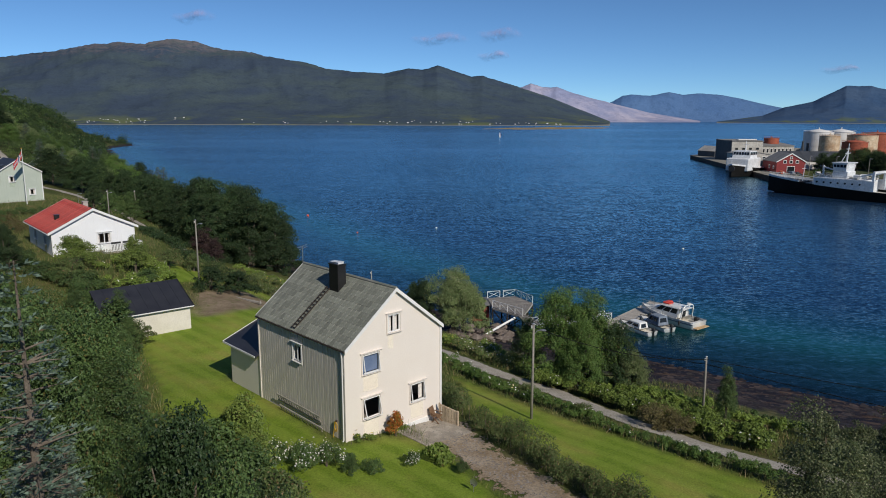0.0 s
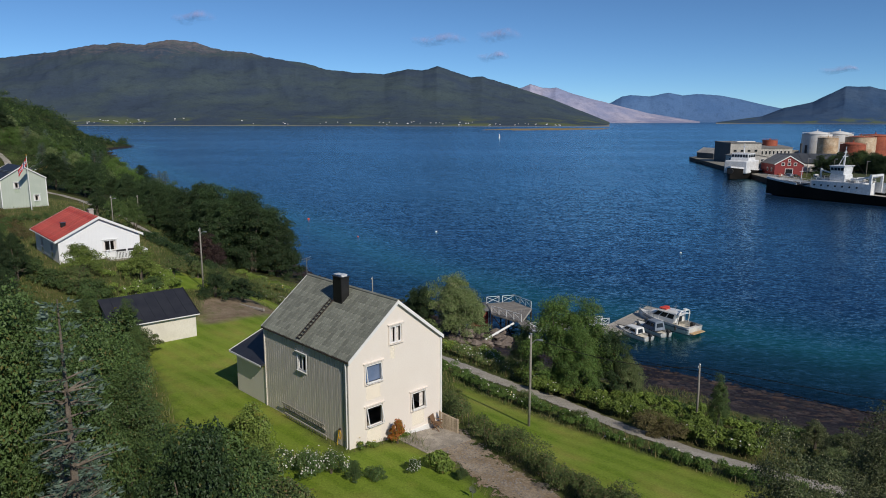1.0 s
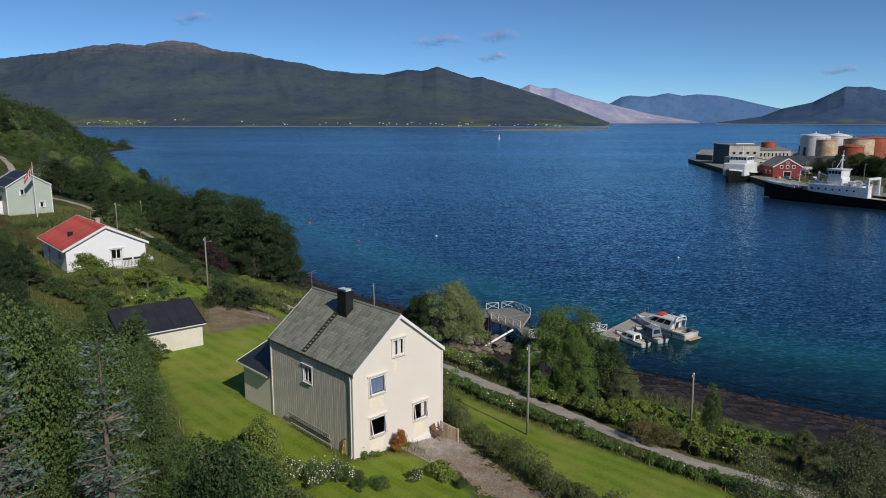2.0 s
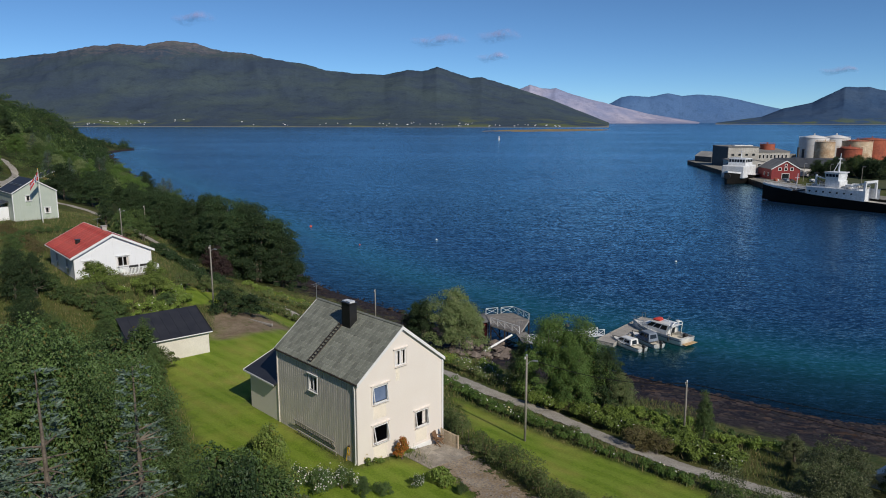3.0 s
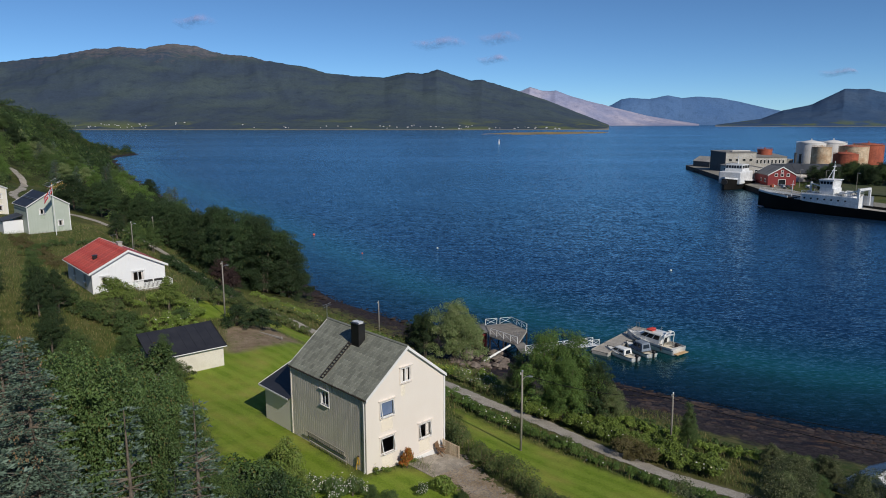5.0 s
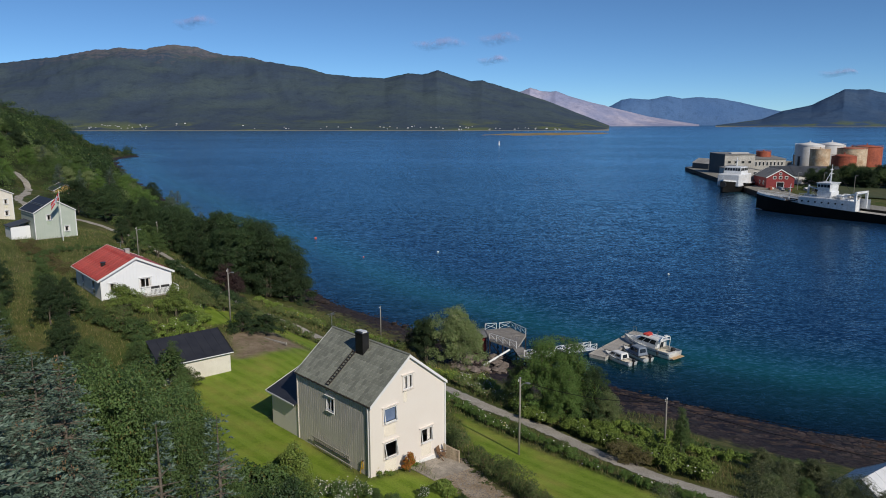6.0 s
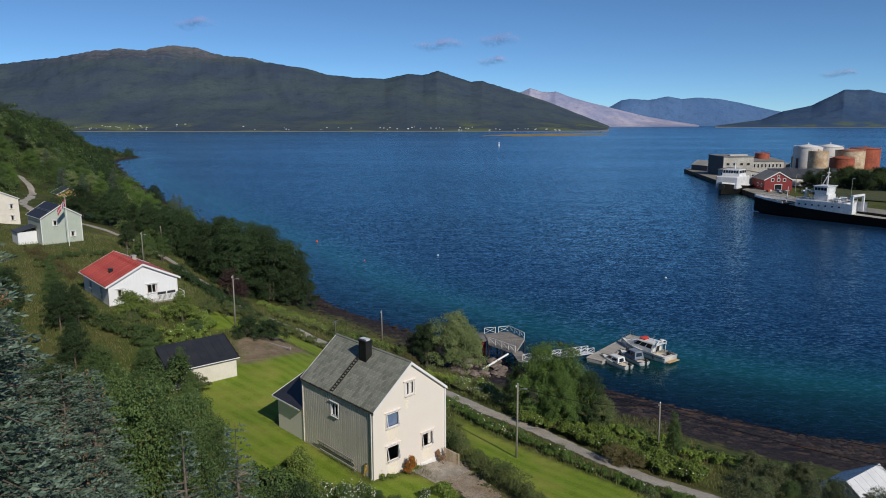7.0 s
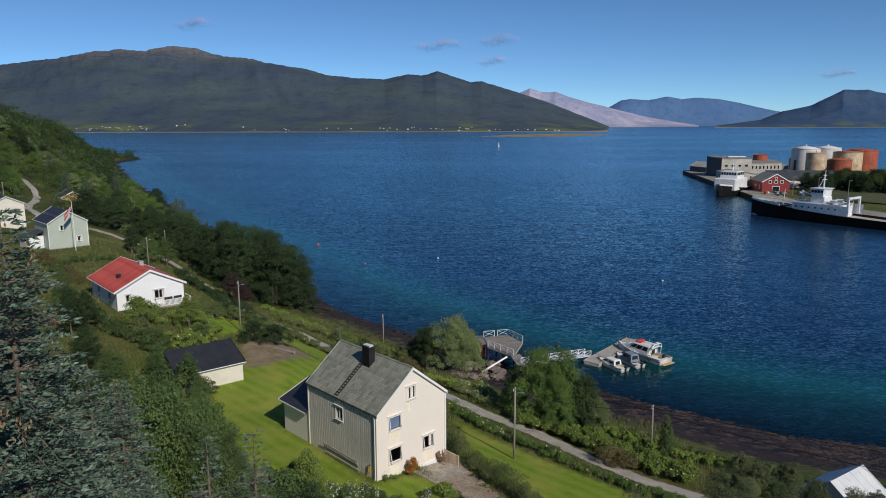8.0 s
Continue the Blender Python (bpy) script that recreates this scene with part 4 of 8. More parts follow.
lad = Shape()
for at_y in (5.0, 5.34):
    lad.bar((-OS + 0.1, at_y, roof_top(-OS + 0.1)), (2.6, at_y, roof_top(2.6)), 0.05)
for i in range(13):
    lad.bar((-0.05 + 0.21 * i, 4.96, roof_top(-0.05 + 0.21 * i) + 0.02), (-0.05 + 0.21 * i, 5.38, roof_top(-0.05 + 0.21 * i) + 0.02), 0.05)
part("roof_ladder", lad, DARK_IRON, house, "dark rusty roof ladder")
ant = Shape().tube([(H_W / 2, H_L + 0.3, 6.9), (H_W / 2, H_L + 0.3, H_RIDGE + 1.25)], 0.025, 6)
for dz, ln in ((1.2, 0.75), (1.02, 0.55)):
    ant.bar((H_W / 2 - ln / 2, H_L + 0.3, H_RIDGE + dz), (H_W / 2 + ln / 2, H_L + 0.3, H_RIDGE + dz + 0.12), 0.02)
for i in range(5):
    ant.bar((H_W / 2 - 0.3 + 0.15 * i, H_L + 0.08, H_RIDGE + 1.19), (H_W / 2 - 0.3 + 0.15 * i, H_L + 0.52, H_RIDGE + 1.19), 0.014)
part("antenna", ant, STEEL, house, "small grey television antenna")

# ---- low annex behind the house
A_L, A_W, AE, AR = 4.1, 5.0, 2.75, 4.55
annex = part("annex", pierced([(0, -1.5), (A_L, -1.5), (A_L, AE), (0, AE)], (), lambda u, w, d: (d - 0.02, H_L + 0.08 + u, w), 0.15), CREAM, house, "low cream annex with black roof")
part("end_wall", pierced([(0.14, -1.5), (A_W, -1.5), (A_W, AR), (A_W * 0.9, AR), (0.14, AE)], (), lambda u, w, d: (u, H_L + 0.08 + A_L - d, w), 0.15), CREAM, annex)
part("annex_roof", Shape().slab([(-0.38, H_L + 0.09, AE - 0.02), (A_W, H_L + 0.09, AR + 0.25), (A_W, H_L + A_L + 0.45, AR + 0.25), (-0.38, H_L + A_L + 0.45, AE - 0.02)], 0.12), BLACK_ROOF, annex, "black felt roof")
part("fascia", Shape().bar((-0.40, H_L + 0.1, AE - 0.06), (-0.40, H_L + A_L + 0.45, AE - 0.06), 0.04, 0.12).bar((-0.38, H_L + A_L + 0.47, AE - 0.05), (A_W, H_L + A_L + 0.47, AR + 0.22), 0.04, 0.13), WHITE, annex)


def plain_house(name, at, W, L, eave, ridge, og, os, wall_mat, roof_mat, label, front, left, size=0.16, chimney_at=None, board=None):
    """A gabled house with cladding, trim, windows and a chimney."""
    h = thing(name, at, label, "house")
    gable_shell(h, W, L, 0.0, eave, ridge, front, left, wall_mat, 2.2)
    part("inner_wall", Shape().box(W / 2, min(2.5, L / 2), 0.25, W - 0.4, 0.1, eave - 0.35), INSIDE, h)
    for a, c, b, d in front:
        window(h, pose(a, 0.0, c), b - a, d - c, 1 if b - a < 1.15 else 2, 0, casing=0.09, curtain="both")
    for a, c, b, d in left:
        window(h, pose(0.0, b, c, 0, 0, -90), b - a, d - c, 1, 0, casing=0.09)
    planes, low = roof_planes(h, W, L, eave, ridge, og, os, roof_mat)
    bargeboards(h, W, L, eave, ridge, og, os, WHITE, size)
    part("corner_board", Shape().box(-0.01, -0.01, -1.0, 0.12, 0.12, eave + 0.9), WHITE, h)
    part("corner_board", Shape().box(W + 0.01, -0.01, -1.0, 0.12, 0.12, eave + 0.9), WHITE, h)
    part("plinth", Shape().box(W / 2, L / 2, -2.2, W + 0.06, L + 0.06, 2.15), CONCRETE, h)
    part("gutter", Shape().tube([(-os - 0.06, -og, low + 0.03), (-os - 0.06, L + og, low + 0.03)], 0.055, 6), WHITE, h)
    if board:
        for x in np.arange(0.3, W - 0.2, 0.42):
            top = eave + (ridge - eave) * (1 - abs(x - W / 2) / (W / 2)) - 0.2
            if not any(a - 0.12 < x < b + 0.12 for a, c, b, d in front):
                slat(float(x), -0.012, -0.2, top + 0.2, 0, h, board)
    if chimney_at:
        cx, cy, cz = chimney_at
        ch = part("chimney", Shape().box(cx, cy, ridge - 1.0, 0.55, 0.7, cz + 1.0, 0.02), CONCRETE, h)
        part("chimney_top", Shape().box(cx, cy, ridge + cz, 0.66, 0.8, 0.08), CONCRETE, ch)
    return h, planes


# ---- white house with the red roof
RED_AT = pose(-43.99, 77.56, 12.25, 0, 0, 40.94)
R_W, R_L, R_E, R_R = 8.87, 12.05, 2.72, 4.95
red_house, red_planes = plain_house("house", RED_AT, R_W, R_L, R_E, R_R, 0.32, 0.45, HOUSE_WHITE, RED_ROOF, "white wooden house with a faded red roof above the shore",
                                    [(0.95, 0.95, 1.85, 2.0), (4.75, 0.85, 6.25, 2.1)], [(3.0, 0.9, 3.9, 1.9), (8.0, 0.9, 8.9, 1.9)], 0.26, (5.0, 5.2, 0.35), strip_mesh(HOUSE_WHITE))
part("roof_vent", Shape().box(1.55, 4.1, 3.35, 0.5, 0.55, 0.72, 0.03).box(1.55, 4.1, 4.07, 0.6, 0.66, 0.06), BLACK_METAL, red_house, "black square roof vent")
aerial = Shape().tube([(4.6, 6.4, 4.6), (4.6, 6.4, 6.2)], 0.02, 5).bar((4.1, 6.4, 6.15), (5.1, 6.4, 6.2), 0.02)
for i in range(4):
    aerial.bar((4.2 + 0.25 * i, 6.2, 6.18), (4.2 + 0.25 * i, 6.6, 6.18), 0.015)
part("antenna", aerial, STEEL, red_house)
# terrace with a white slatted railing
terrace = thing("terrace", RED_AT, "raised wooden terrace with a white slatted railing", "terrace")
part("deck", Shape().box(7.0, -1.05, -0.12, 4.3, 2.0, 0.14), GREY_WOOD, terrace)
rail = Shape()
for x0, y0, x1, y1 in ((4.9, -2.05, 9.1, -2.05), (4.9, -2.05, 4.9, -0.1), (9.1, -2.05, 9.1, -0.1)):
    rail.bar((x0, y0, 0.92), (x1, y1, 0.92), 0.09, 0.05)
    rail.bar((x0, y0, 0.14), (x1, y1, 0.14), 0.05, 0.08)
part("rail", rail, WHITE, terrace)
pick = Shape().box(0, 0, 0.1, 0.1, 0.025, 0.82).mesh("slat")
pick.materials.append(WHITE)
for i in range(26):
    ob = new("slat", pick)
    ob.parent = terrace
    ob.matrix_local = pose(4.97 + i * 0.165, -2.05, 0)
for x in (5.0, 7.0, 9.0):
    part("post", Shape().box(x, -1.95, -2.4, 0.1, 0.1, 2.3), WHITE, terrace)
part("brace", Shape().bar((5.0, -1.98, -1.9), (7.0, -1.98, -0.3), 0.05, 0.1).bar((7.0, -2.04, -1.9), (5.0, -2.04, -0.3), 0.05, 0.1).bar((7.0, -1.98, -1.9), (9.0, -1.98, -0.3), 0.05, 0.1), WHITE, terrace)
for x in (6.6, 7.9):
    seat = thing("garden_sofa", RED_AT @ pose(x, -0.75, 0.03), "black garden sofa on the terrace", "garden sofa", "terrace sofas")
    part("seat", Shape().box(0, 0, 0.18, 1.1, 0.7, 0.25, 0.04), RUBBER, seat)
    part("backrest", Shape().box(0, 0.3, 0.43, 1.1, 0.14, 0.45, 0.04), RUBBER, seat)
    part("base", Shape().box(0, 0, 0, 1.0, 0.6, 0.18), RUBBER, seat)

# ---- pale green house further along, with a flagpole
GREEN_AT = pose(-75.04, 117.39, 13.4, 0, 0, 44.5)
green_house, _ = plain_house("house", GREEN_AT, 6.99, 8.76, 4.85, 7.0, 0.25, 0.15, PALE_GREEN, BLACK_ROOF, "pale green two-storey wooden house with a black roof",
                             [(2.0, 3.3, 2.9, 4.3), (4.9, 0.95, 5.8, 1.95)], [(4.0, 1.0, 4.7, 1.9)], 0.15, None, strip_mesh(PALE_GREEN))
strip = Shape()
for f in (0.45, 0.52):
    strip.bar((3.5 * f, 0.3, 4.85 + f * 2.15 + 0.17), (3.5 * f, 8.4, 4.85 + f * 2.15 + 0.17), 0.12, 0.05)
part("roof_rail", strip, STEEL, green_house, "pale metal snow rail")
lean_to = thing("shed", GREEN_AT @ pose(-3.3, 3.0, 0.2), "small white lean-to shed with a dark roof", "shed")
part("wall", Shape().box(1.6, 2.0, -1.0, 3.2, 4.0, 3.0), HOUSE_WHITE, lean_to)
part("roof", Shape().slab([(-0.2, -0.2, 2.1), (3.4, -0.2, 3.0), (3.4, 4.2, 3.0), (-0.2, 4.2, 2.1)], 0.1), DARK_SHEET, lean_to)
flagpole = thing("flagpole", pose(-69.9, 117.0, gz(-69.9, 117.0)), "tall white flagpole with a red flag hanging", "flagpole")
part("pole", Shape().tube([(0, 0, -0.2), (0, 0, 9.2)], [0.07, 0.035], 8), WHITE, flagpole)
part("knob", Shape().tube([(0, 0, 9.2), (0, 0, 9.26), (0, 0, 9.36), (0, 0, 9.4)], [0.03, 0.09, 0.09, 0.02], 8), YELLOW, flagpole)


def cloth(u0, u1, w0, w1, off):
    s = Shape()
    nu, nw = 8, 5
    for j in range(nw + 1):
        for i in range(nu + 1):
            u, w = u0 + (u1 - u0) * i / nu, w0 + (w1 - w0) * j / nw
            s.v.append((-0.08 - u, 0.14 * math.sin(u * 3.2 + w) + off, 8.9 - w - 1.5 * u))
    s.f = [(j * (nu + 1) + i, j * (nu + 1) + i + 1, (j + 1) * (nu + 1) + i + 1, (j + 1) * (nu + 1) + i) for j in range(nw) for i in range(nu)]
    return s


flag = part("flag", cloth(0, 1.5, 0, 1.1, 0.0), FLAG_RED, flagpole, "red cloth flag with a cross")
for off in (-0.012, 0.012):
    part("stripe", cloth(0.40, 0.72, 0, 1.1, off), WHITE, flag)
    part("stripe", cloth(0, 1.5, 0.40, 0.70, off * 1.4), WHITE, flag)
    part("stripe", cloth(0.48, 0.64, 0, 1.1, off * 2), FLAG_BLUE, flag)
    part("stripe", cloth(0, 1.5, 0.48, 0.62, off * 2.4), FLAG_BLUE, flag)

# ---- cream house and ochre house higher up the lane
plain_house("house", pose(-102.0, 142.2, 12.9, 0, 0, 44.0), 7.0, 9.0, 5.9, 7.6, 0.3, 0.3, SHED_CREAM, BLACK_ROOF, "cream wooden house with a dark roof beside the lane",
            [(5.2, 1.0, 6.1, 2.1), (5.2, 3.6, 6.1, 4.7), (1.6, 3.6, 2.5, 4.7)], [], 0.15)
plain_house("house", pose(-123.5, 212.0, 9.8, 0, 0, 40.0), 6.5, 8.0, 3.3, 4.9, 0.5, 0.5, OCHRE, BLACK_ROOF, "ochre wooden house with white trim among the trees",
            [(1.4, 1.4, 2.4, 2.5), (4.0, 1.4, 5.0, 2.5)], [], 0.2)

# ---- garage with the black roof
G_W, G_L, GE, GR = 8.2, 7.4, 2.08, 3.72
gar = thing("garage", pose(-21.87, 59.53, 9.35, 0, 0, 39.35), "low cream garage with a black felt roof beside the lawn", "garage")
long_wall = [(0.25, -1.5), (G_L - 0.25, -1.5), (G_L - 0.25, GE), (0.25, GE)]
part("wall", pierced(long_wall, (), lambda u, w, d: (-u, 0.3 + d, w), 0.15), SHED_CREAM, gar)
part("wall", pierced(long_wall, (), lambda u, w, d: (-u, G_W - 0.3 - d, w), 0.15), SHED_CREAM, gar)
end_wall = [(0.46, -1.5), (G_W - 0.46, -1.5), (G_W - 0.46, GE), (G_W / 2, GR - 0.12), (0.46, GE)]
part("wall", pierced(end_wall, (), lambda u, w, d: (-0.25 - d, u, w), 0.15), SHED_CREAM, gar)
part("wall", pierced(end_wall, (), lambda u, w, d: (-G_L + 0.25 + d, u, w), 0.15), SHED_CREAM, gar)
for i in range(8):
    x0, x1 = -G_L * i / 8, -G_L * (i + 1) / 8 + 0.015
    part("roof_strip", Shape().slab([(x1, 0, GE + 0.02), (x0, 0, GE + 0.02), (x0, G_W / 2, GR + 0.04), (x1, G_W / 2, GR + 0.04)], 0.09), BLACK_ROOF, gar)
part("roof", Shape().slab([(-G_L, G_W / 2, GR + 0.04), (0, G_W / 2, GR + 0.04), (0, G_W, GE + 0.02), (-G_L, G_W, GE + 0.02)], 0.09), BLACK_ROOF, gar)
part("bargeboard", Shape().bar((0.02, -0.03, GE - 0.02), (0.02, G_W / 2, GR), 0.05, 0.16).bar((0.02, G_W / 2, GR), (0.02, G_W + 0.03, GE - 0.02), 0.05, 0.16), BLACK_METAL, gar)
part("gutter", Shape().tube([(0, -0.05, GE), (-G_L, -0.05, GE)], 0.05, 6), WHITE, gar)

# ---------------------------------------------------------------- trees, hedges, meadow


def unit(v):
    return v / np.maximum(np.linalg.norm(v, axis=-1, keepdims=True), 1e-9)


def leaves(rng, at, facing, length, width, spread=0.8):
    """Leaf quads at points, facing roughly outwards; each is folded a little along its middle."""
    n = len(at)
    nrm = unit(facing + rng.normal(0, spread, (n, 3)))
    along = unit(np.cross(nrm, rng.normal(0, 1, (n, 3))))
    across = np.cross(nrm, along)
    l = length * rng.uniform(0.6, 1.3, (n, 1))
    w = width * rng.uniform(0.6, 1.3, (n, 1))
    fold = nrm * w * 0.25
    return np.stack([at - along * l / 2, at + across * w / 2 + fold, at + along * l / 2, at - across * w / 2 + fold], 1)


def crown_points(rng, clumps, sizes, per):
    """Points on the upper shells of clumps, with the way outwards: sprays of leaves over shaded hollows."""
    n = len(clumps)
    way = unit(rng.normal(0, 1, (n, per, 3)))
    way[..., 2] = np.where(way[..., 2] < -0.2, -way[..., 2], way[..., 2])
    r = sizes[:, None, None] * np.where(rng.uniform(0, 1, (n, per, 1)) < 0.8, rng.uniform(0.72, 1.0, (n, per, 1)), rng.uniform(0.1, 1.18, (n, per, 1)))
    lump = 1 + 0.2 * np.sin(5 * np.arctan2(way[..., 1:2], way[..., 0:1]) + rng.uniform(0, 6, (n, 1, 1)))
    return (clumps[:, None] + way * r * lump * np.array([1, 1, 0.9])).reshape(-1, 3), way.reshape(-1, 3)


def clump_centres(rng, n, rx, rz, z0, lean=0.0):
    """Clump centres in an uneven egg-shaped crown that starts at z0."""
    way = unit(rng.normal(0, 1, (n, 3)))
    way[:, 2] = np.abs(way[:, 2]) * 1.35 - 0.6
    ang = np.arctan2(way[:, 1], way[:, 0])
    lobe = 1 + 0.15 * np.sin(3 * ang + rng.uniform(0, 6)) + 0.12 * np.sin(5 * ang + 4 * way[:, 2] + rng.uniform(0, 6))
    r = np.where(rng.uniform(0, 1, n) < 0.78, rng.uniform(0.66, 1.0, n), rng.uniform(0.2, 0.7, n)) * lobe
    c = np.stack([way[:, 0] * r * rx, way[:, 1] * r * rx, z0 + rz * 0.42 + way[:, 2] * r * rz * 0.62], -1)
    c[:, 0] += lean * (c[:, 2] - z0)
    return c


def trunk_and_limbs(rng, h, clumps, thick, stems=1):
    s = Shape()
    for k in range(stems):
        a = 2 * math.pi * k / stems + rng.uniform(0, 1)
        o = 0.0 if stems == 1 else thick * 1.5
        bx, by = o * math.cos(a), o * math.sin(a)
        tx, ty = (rng.uniform(-0.3, 0.3) + bx * 3, rng.uniform(-0.3, 0.3) + by * 3)
        s.tube([(bx, by, -0.5), (bx + tx * 0.15, by + ty * 0.15, h * 0.3), (bx + tx * 0.5, by + ty * 0.5, h * 0.6), (bx + tx, by + ty, h * 0.78)], [thick * 1.25, thick, thick * 0.65, thick * 0.15], 7)
    order = rng.permutation(len(clumps))[:10]
    for i in order:
        c = clumps[i]
        z = max(0.2 * h, min(c[2] - 0.25 * np.hypot(c[0], c[1]) - 0.4, h * 0.8))
        s.tube([(0, 0, z), (c[0] * 0.5, c[1] * 0.5, z + (c[2] - z) * 0.35), tuple(c)], [thick * 0.45, thick * 0.3, thick * 0.08], 5)
    return s


TREE_KINDS = {}


def tree_model(kind, seed, h, rx, z0, n_clumps, clump, per, length, width, mat, thick=0.12, stems=1, petals=0):
    """One tree or shrub, kept aside as the first of its kind."""
    rng = np.random.default_rng(seed)
    clumps = clump_centres(rng, n_clumps, rx, h - z0, z0)
    core = max(5, n_clumps // 7)
    up = np.linspace(z0 + 0.3 * (h - z0), clumps[:, 2].max(), core)
    clumps = np.concatenate([clumps, np.stack([rng.normal(0, rx * 0.12, core), rng.normal(0, rx * 0.12, core), up], -1)])
    sizes = clump * rng.uniform(0.45, 1.2, len(clumps))
    sizes[-core:] = clump * 1.05
    at, way = crown_points(rng, clumps, sizes, per)
    out = unit(at - np.array([0, 0, z0 + (h - z0) * 0.35]))
    crown = quads_mesh("crown", leaves(rng, at, 0.5 * out + 0.8 * way + np.array([0, 0, 0.15]), length, width, 0.65))
    crown.materials.append(mat)
    stem = trunk_and_limbs(rng, h, clumps, thick, stems).mesh("trunk")
    stem.materials.append(BARK)
    bloom = None
    if petals:
        pick = rng.permutation(len(at))[:petals]
        hi = at[pick] + out[pick] * 0.12 + np.array([0, 0, 0.06])
        bloom = quads_mesh("flowers", leaves(rng, hi, out[pick] + np.array([0, 0, 0.8]), 0.13, 0.12, 0.4))
        bloom.materials.append(PETALS)
    TREE_KINDS[kind] = (stem, crown, bloom, h)


def plant(name, kind, x, y, h, turn, label, category, group="", wide=1.0, sink=0.0):
    """A tree of a kind with the given height."""
    stem, crown, bloom, full = TREE_KINDS[kind]
    k = h / full
    t = thing(name, pose(x, y, gz(x, y) - sink, 0, 0, turn) @ Matrix.Diagonal((k * wide, k * wide, k, 1)), label, category, group)
    part("trunk", stem, BARK, t)
    part("crown", crown, None, t)
    if bloom:
        tagged(part(bloom.name.split(".")[0], bloom, None, t), kind="stuff")
    return t


tree_model("birch_a", 1, 8.0, 3.0, 0.7, 150, 0.75, 170, 0.13, 0.085, LEAF_BIRCH, 0.13)
tree_model("birch_b", 2, 8.0, 2.5, 0.5, 140, 0.72, 170, 0.13, 0.085, LEAF_BIRCH, 0.12, 2)
tree_model("lane_birch", 13, 8.0, 2.9, 0.3, 160, 0.75, 170, 0.13, 0.085, LEAF_LANE, 0.13, 2)
tree_model("alder_a", 3, 9.0, 3.4, 0.4, 150, 0.85, 190, 0.15, 0.10, LEAF_DARK, 0.16)
tree_model("alder_b", 4, 9.0, 3.0, 0.3, 140, 0.8, 190, 0.15, 0.10, LEAF_DARK, 0.15, 3)
tree_model("sallow", 5, 7.0, 2.9, 0.5, 120, 0.8, 230, 0.16, 0.08, LEAF_SALLOW, 0.10, 4)
tree_model("shrub_a", 6, 2.4, 1.5, 0.1, 34, 0.5, 130, 0.13, 0.09, LEAF_HEDGE, 0.04, 4)
tree_model("shrub_b", 7, 2.4, 1.6, 0.1, 34, 0.5, 120, 0.16, 0.11, LEAF_BIRCH, 0.04, 4)
tree_model("russet", 8, 2.2, 1.5, 0.1, 32, 0.5, 120, 0.12, 0.07, LEAF_BROWNISH, 0.04, 4)
tree_model("copper", 9, 6.0, 2.6, 0.6, 60, 0.8, 120, 0.18, 0.13, LEAF_PURPLE, 0.12, 2)
tree_model("flower_shrub", 10, 1.5, 1.3, 0.05, 34, 0.42, 130, 0.10, 0.065, LEAF_BIRCH, 0.03, 5, 130)
tree_model("red_shrub", 11, 1.7, 0.75, 0.1, 18, 0.36, 110, 0.13, 0.09, LEAF_RED, 0.03, 4)
tree_model("light_bush", 14, 3.0, 1.3, 0.1, 60, 0.42, 130, 0.11, 0.075, LEAF_LIME, 0.04, 5)
tree_model("slim_birch", 15, 11.0, 1.7, 1.0, 190, 0.55, 320, 0.065, 0.045, LEAF_OLIVE, 0.11, 2)
tree_model("olive_bush", 16, 4.0, 1.8, 0.1, 80, 0.5, 150, 0.11, 0.07, LEAF_OLIVE, 0.06, 4)
tree_model("shrub_dark", 17, 2.6, 1.6, 0.1, 60, 0.42, 150, 0.11, 0.08, LEAF_DARK, 0.05, 5)
tree_model("herb", 12, 1.2, 1.1, 0.0, 22, 0.4, 80, 0.28, 0.17, LEAF_BRIGHT, 0.02, 5)


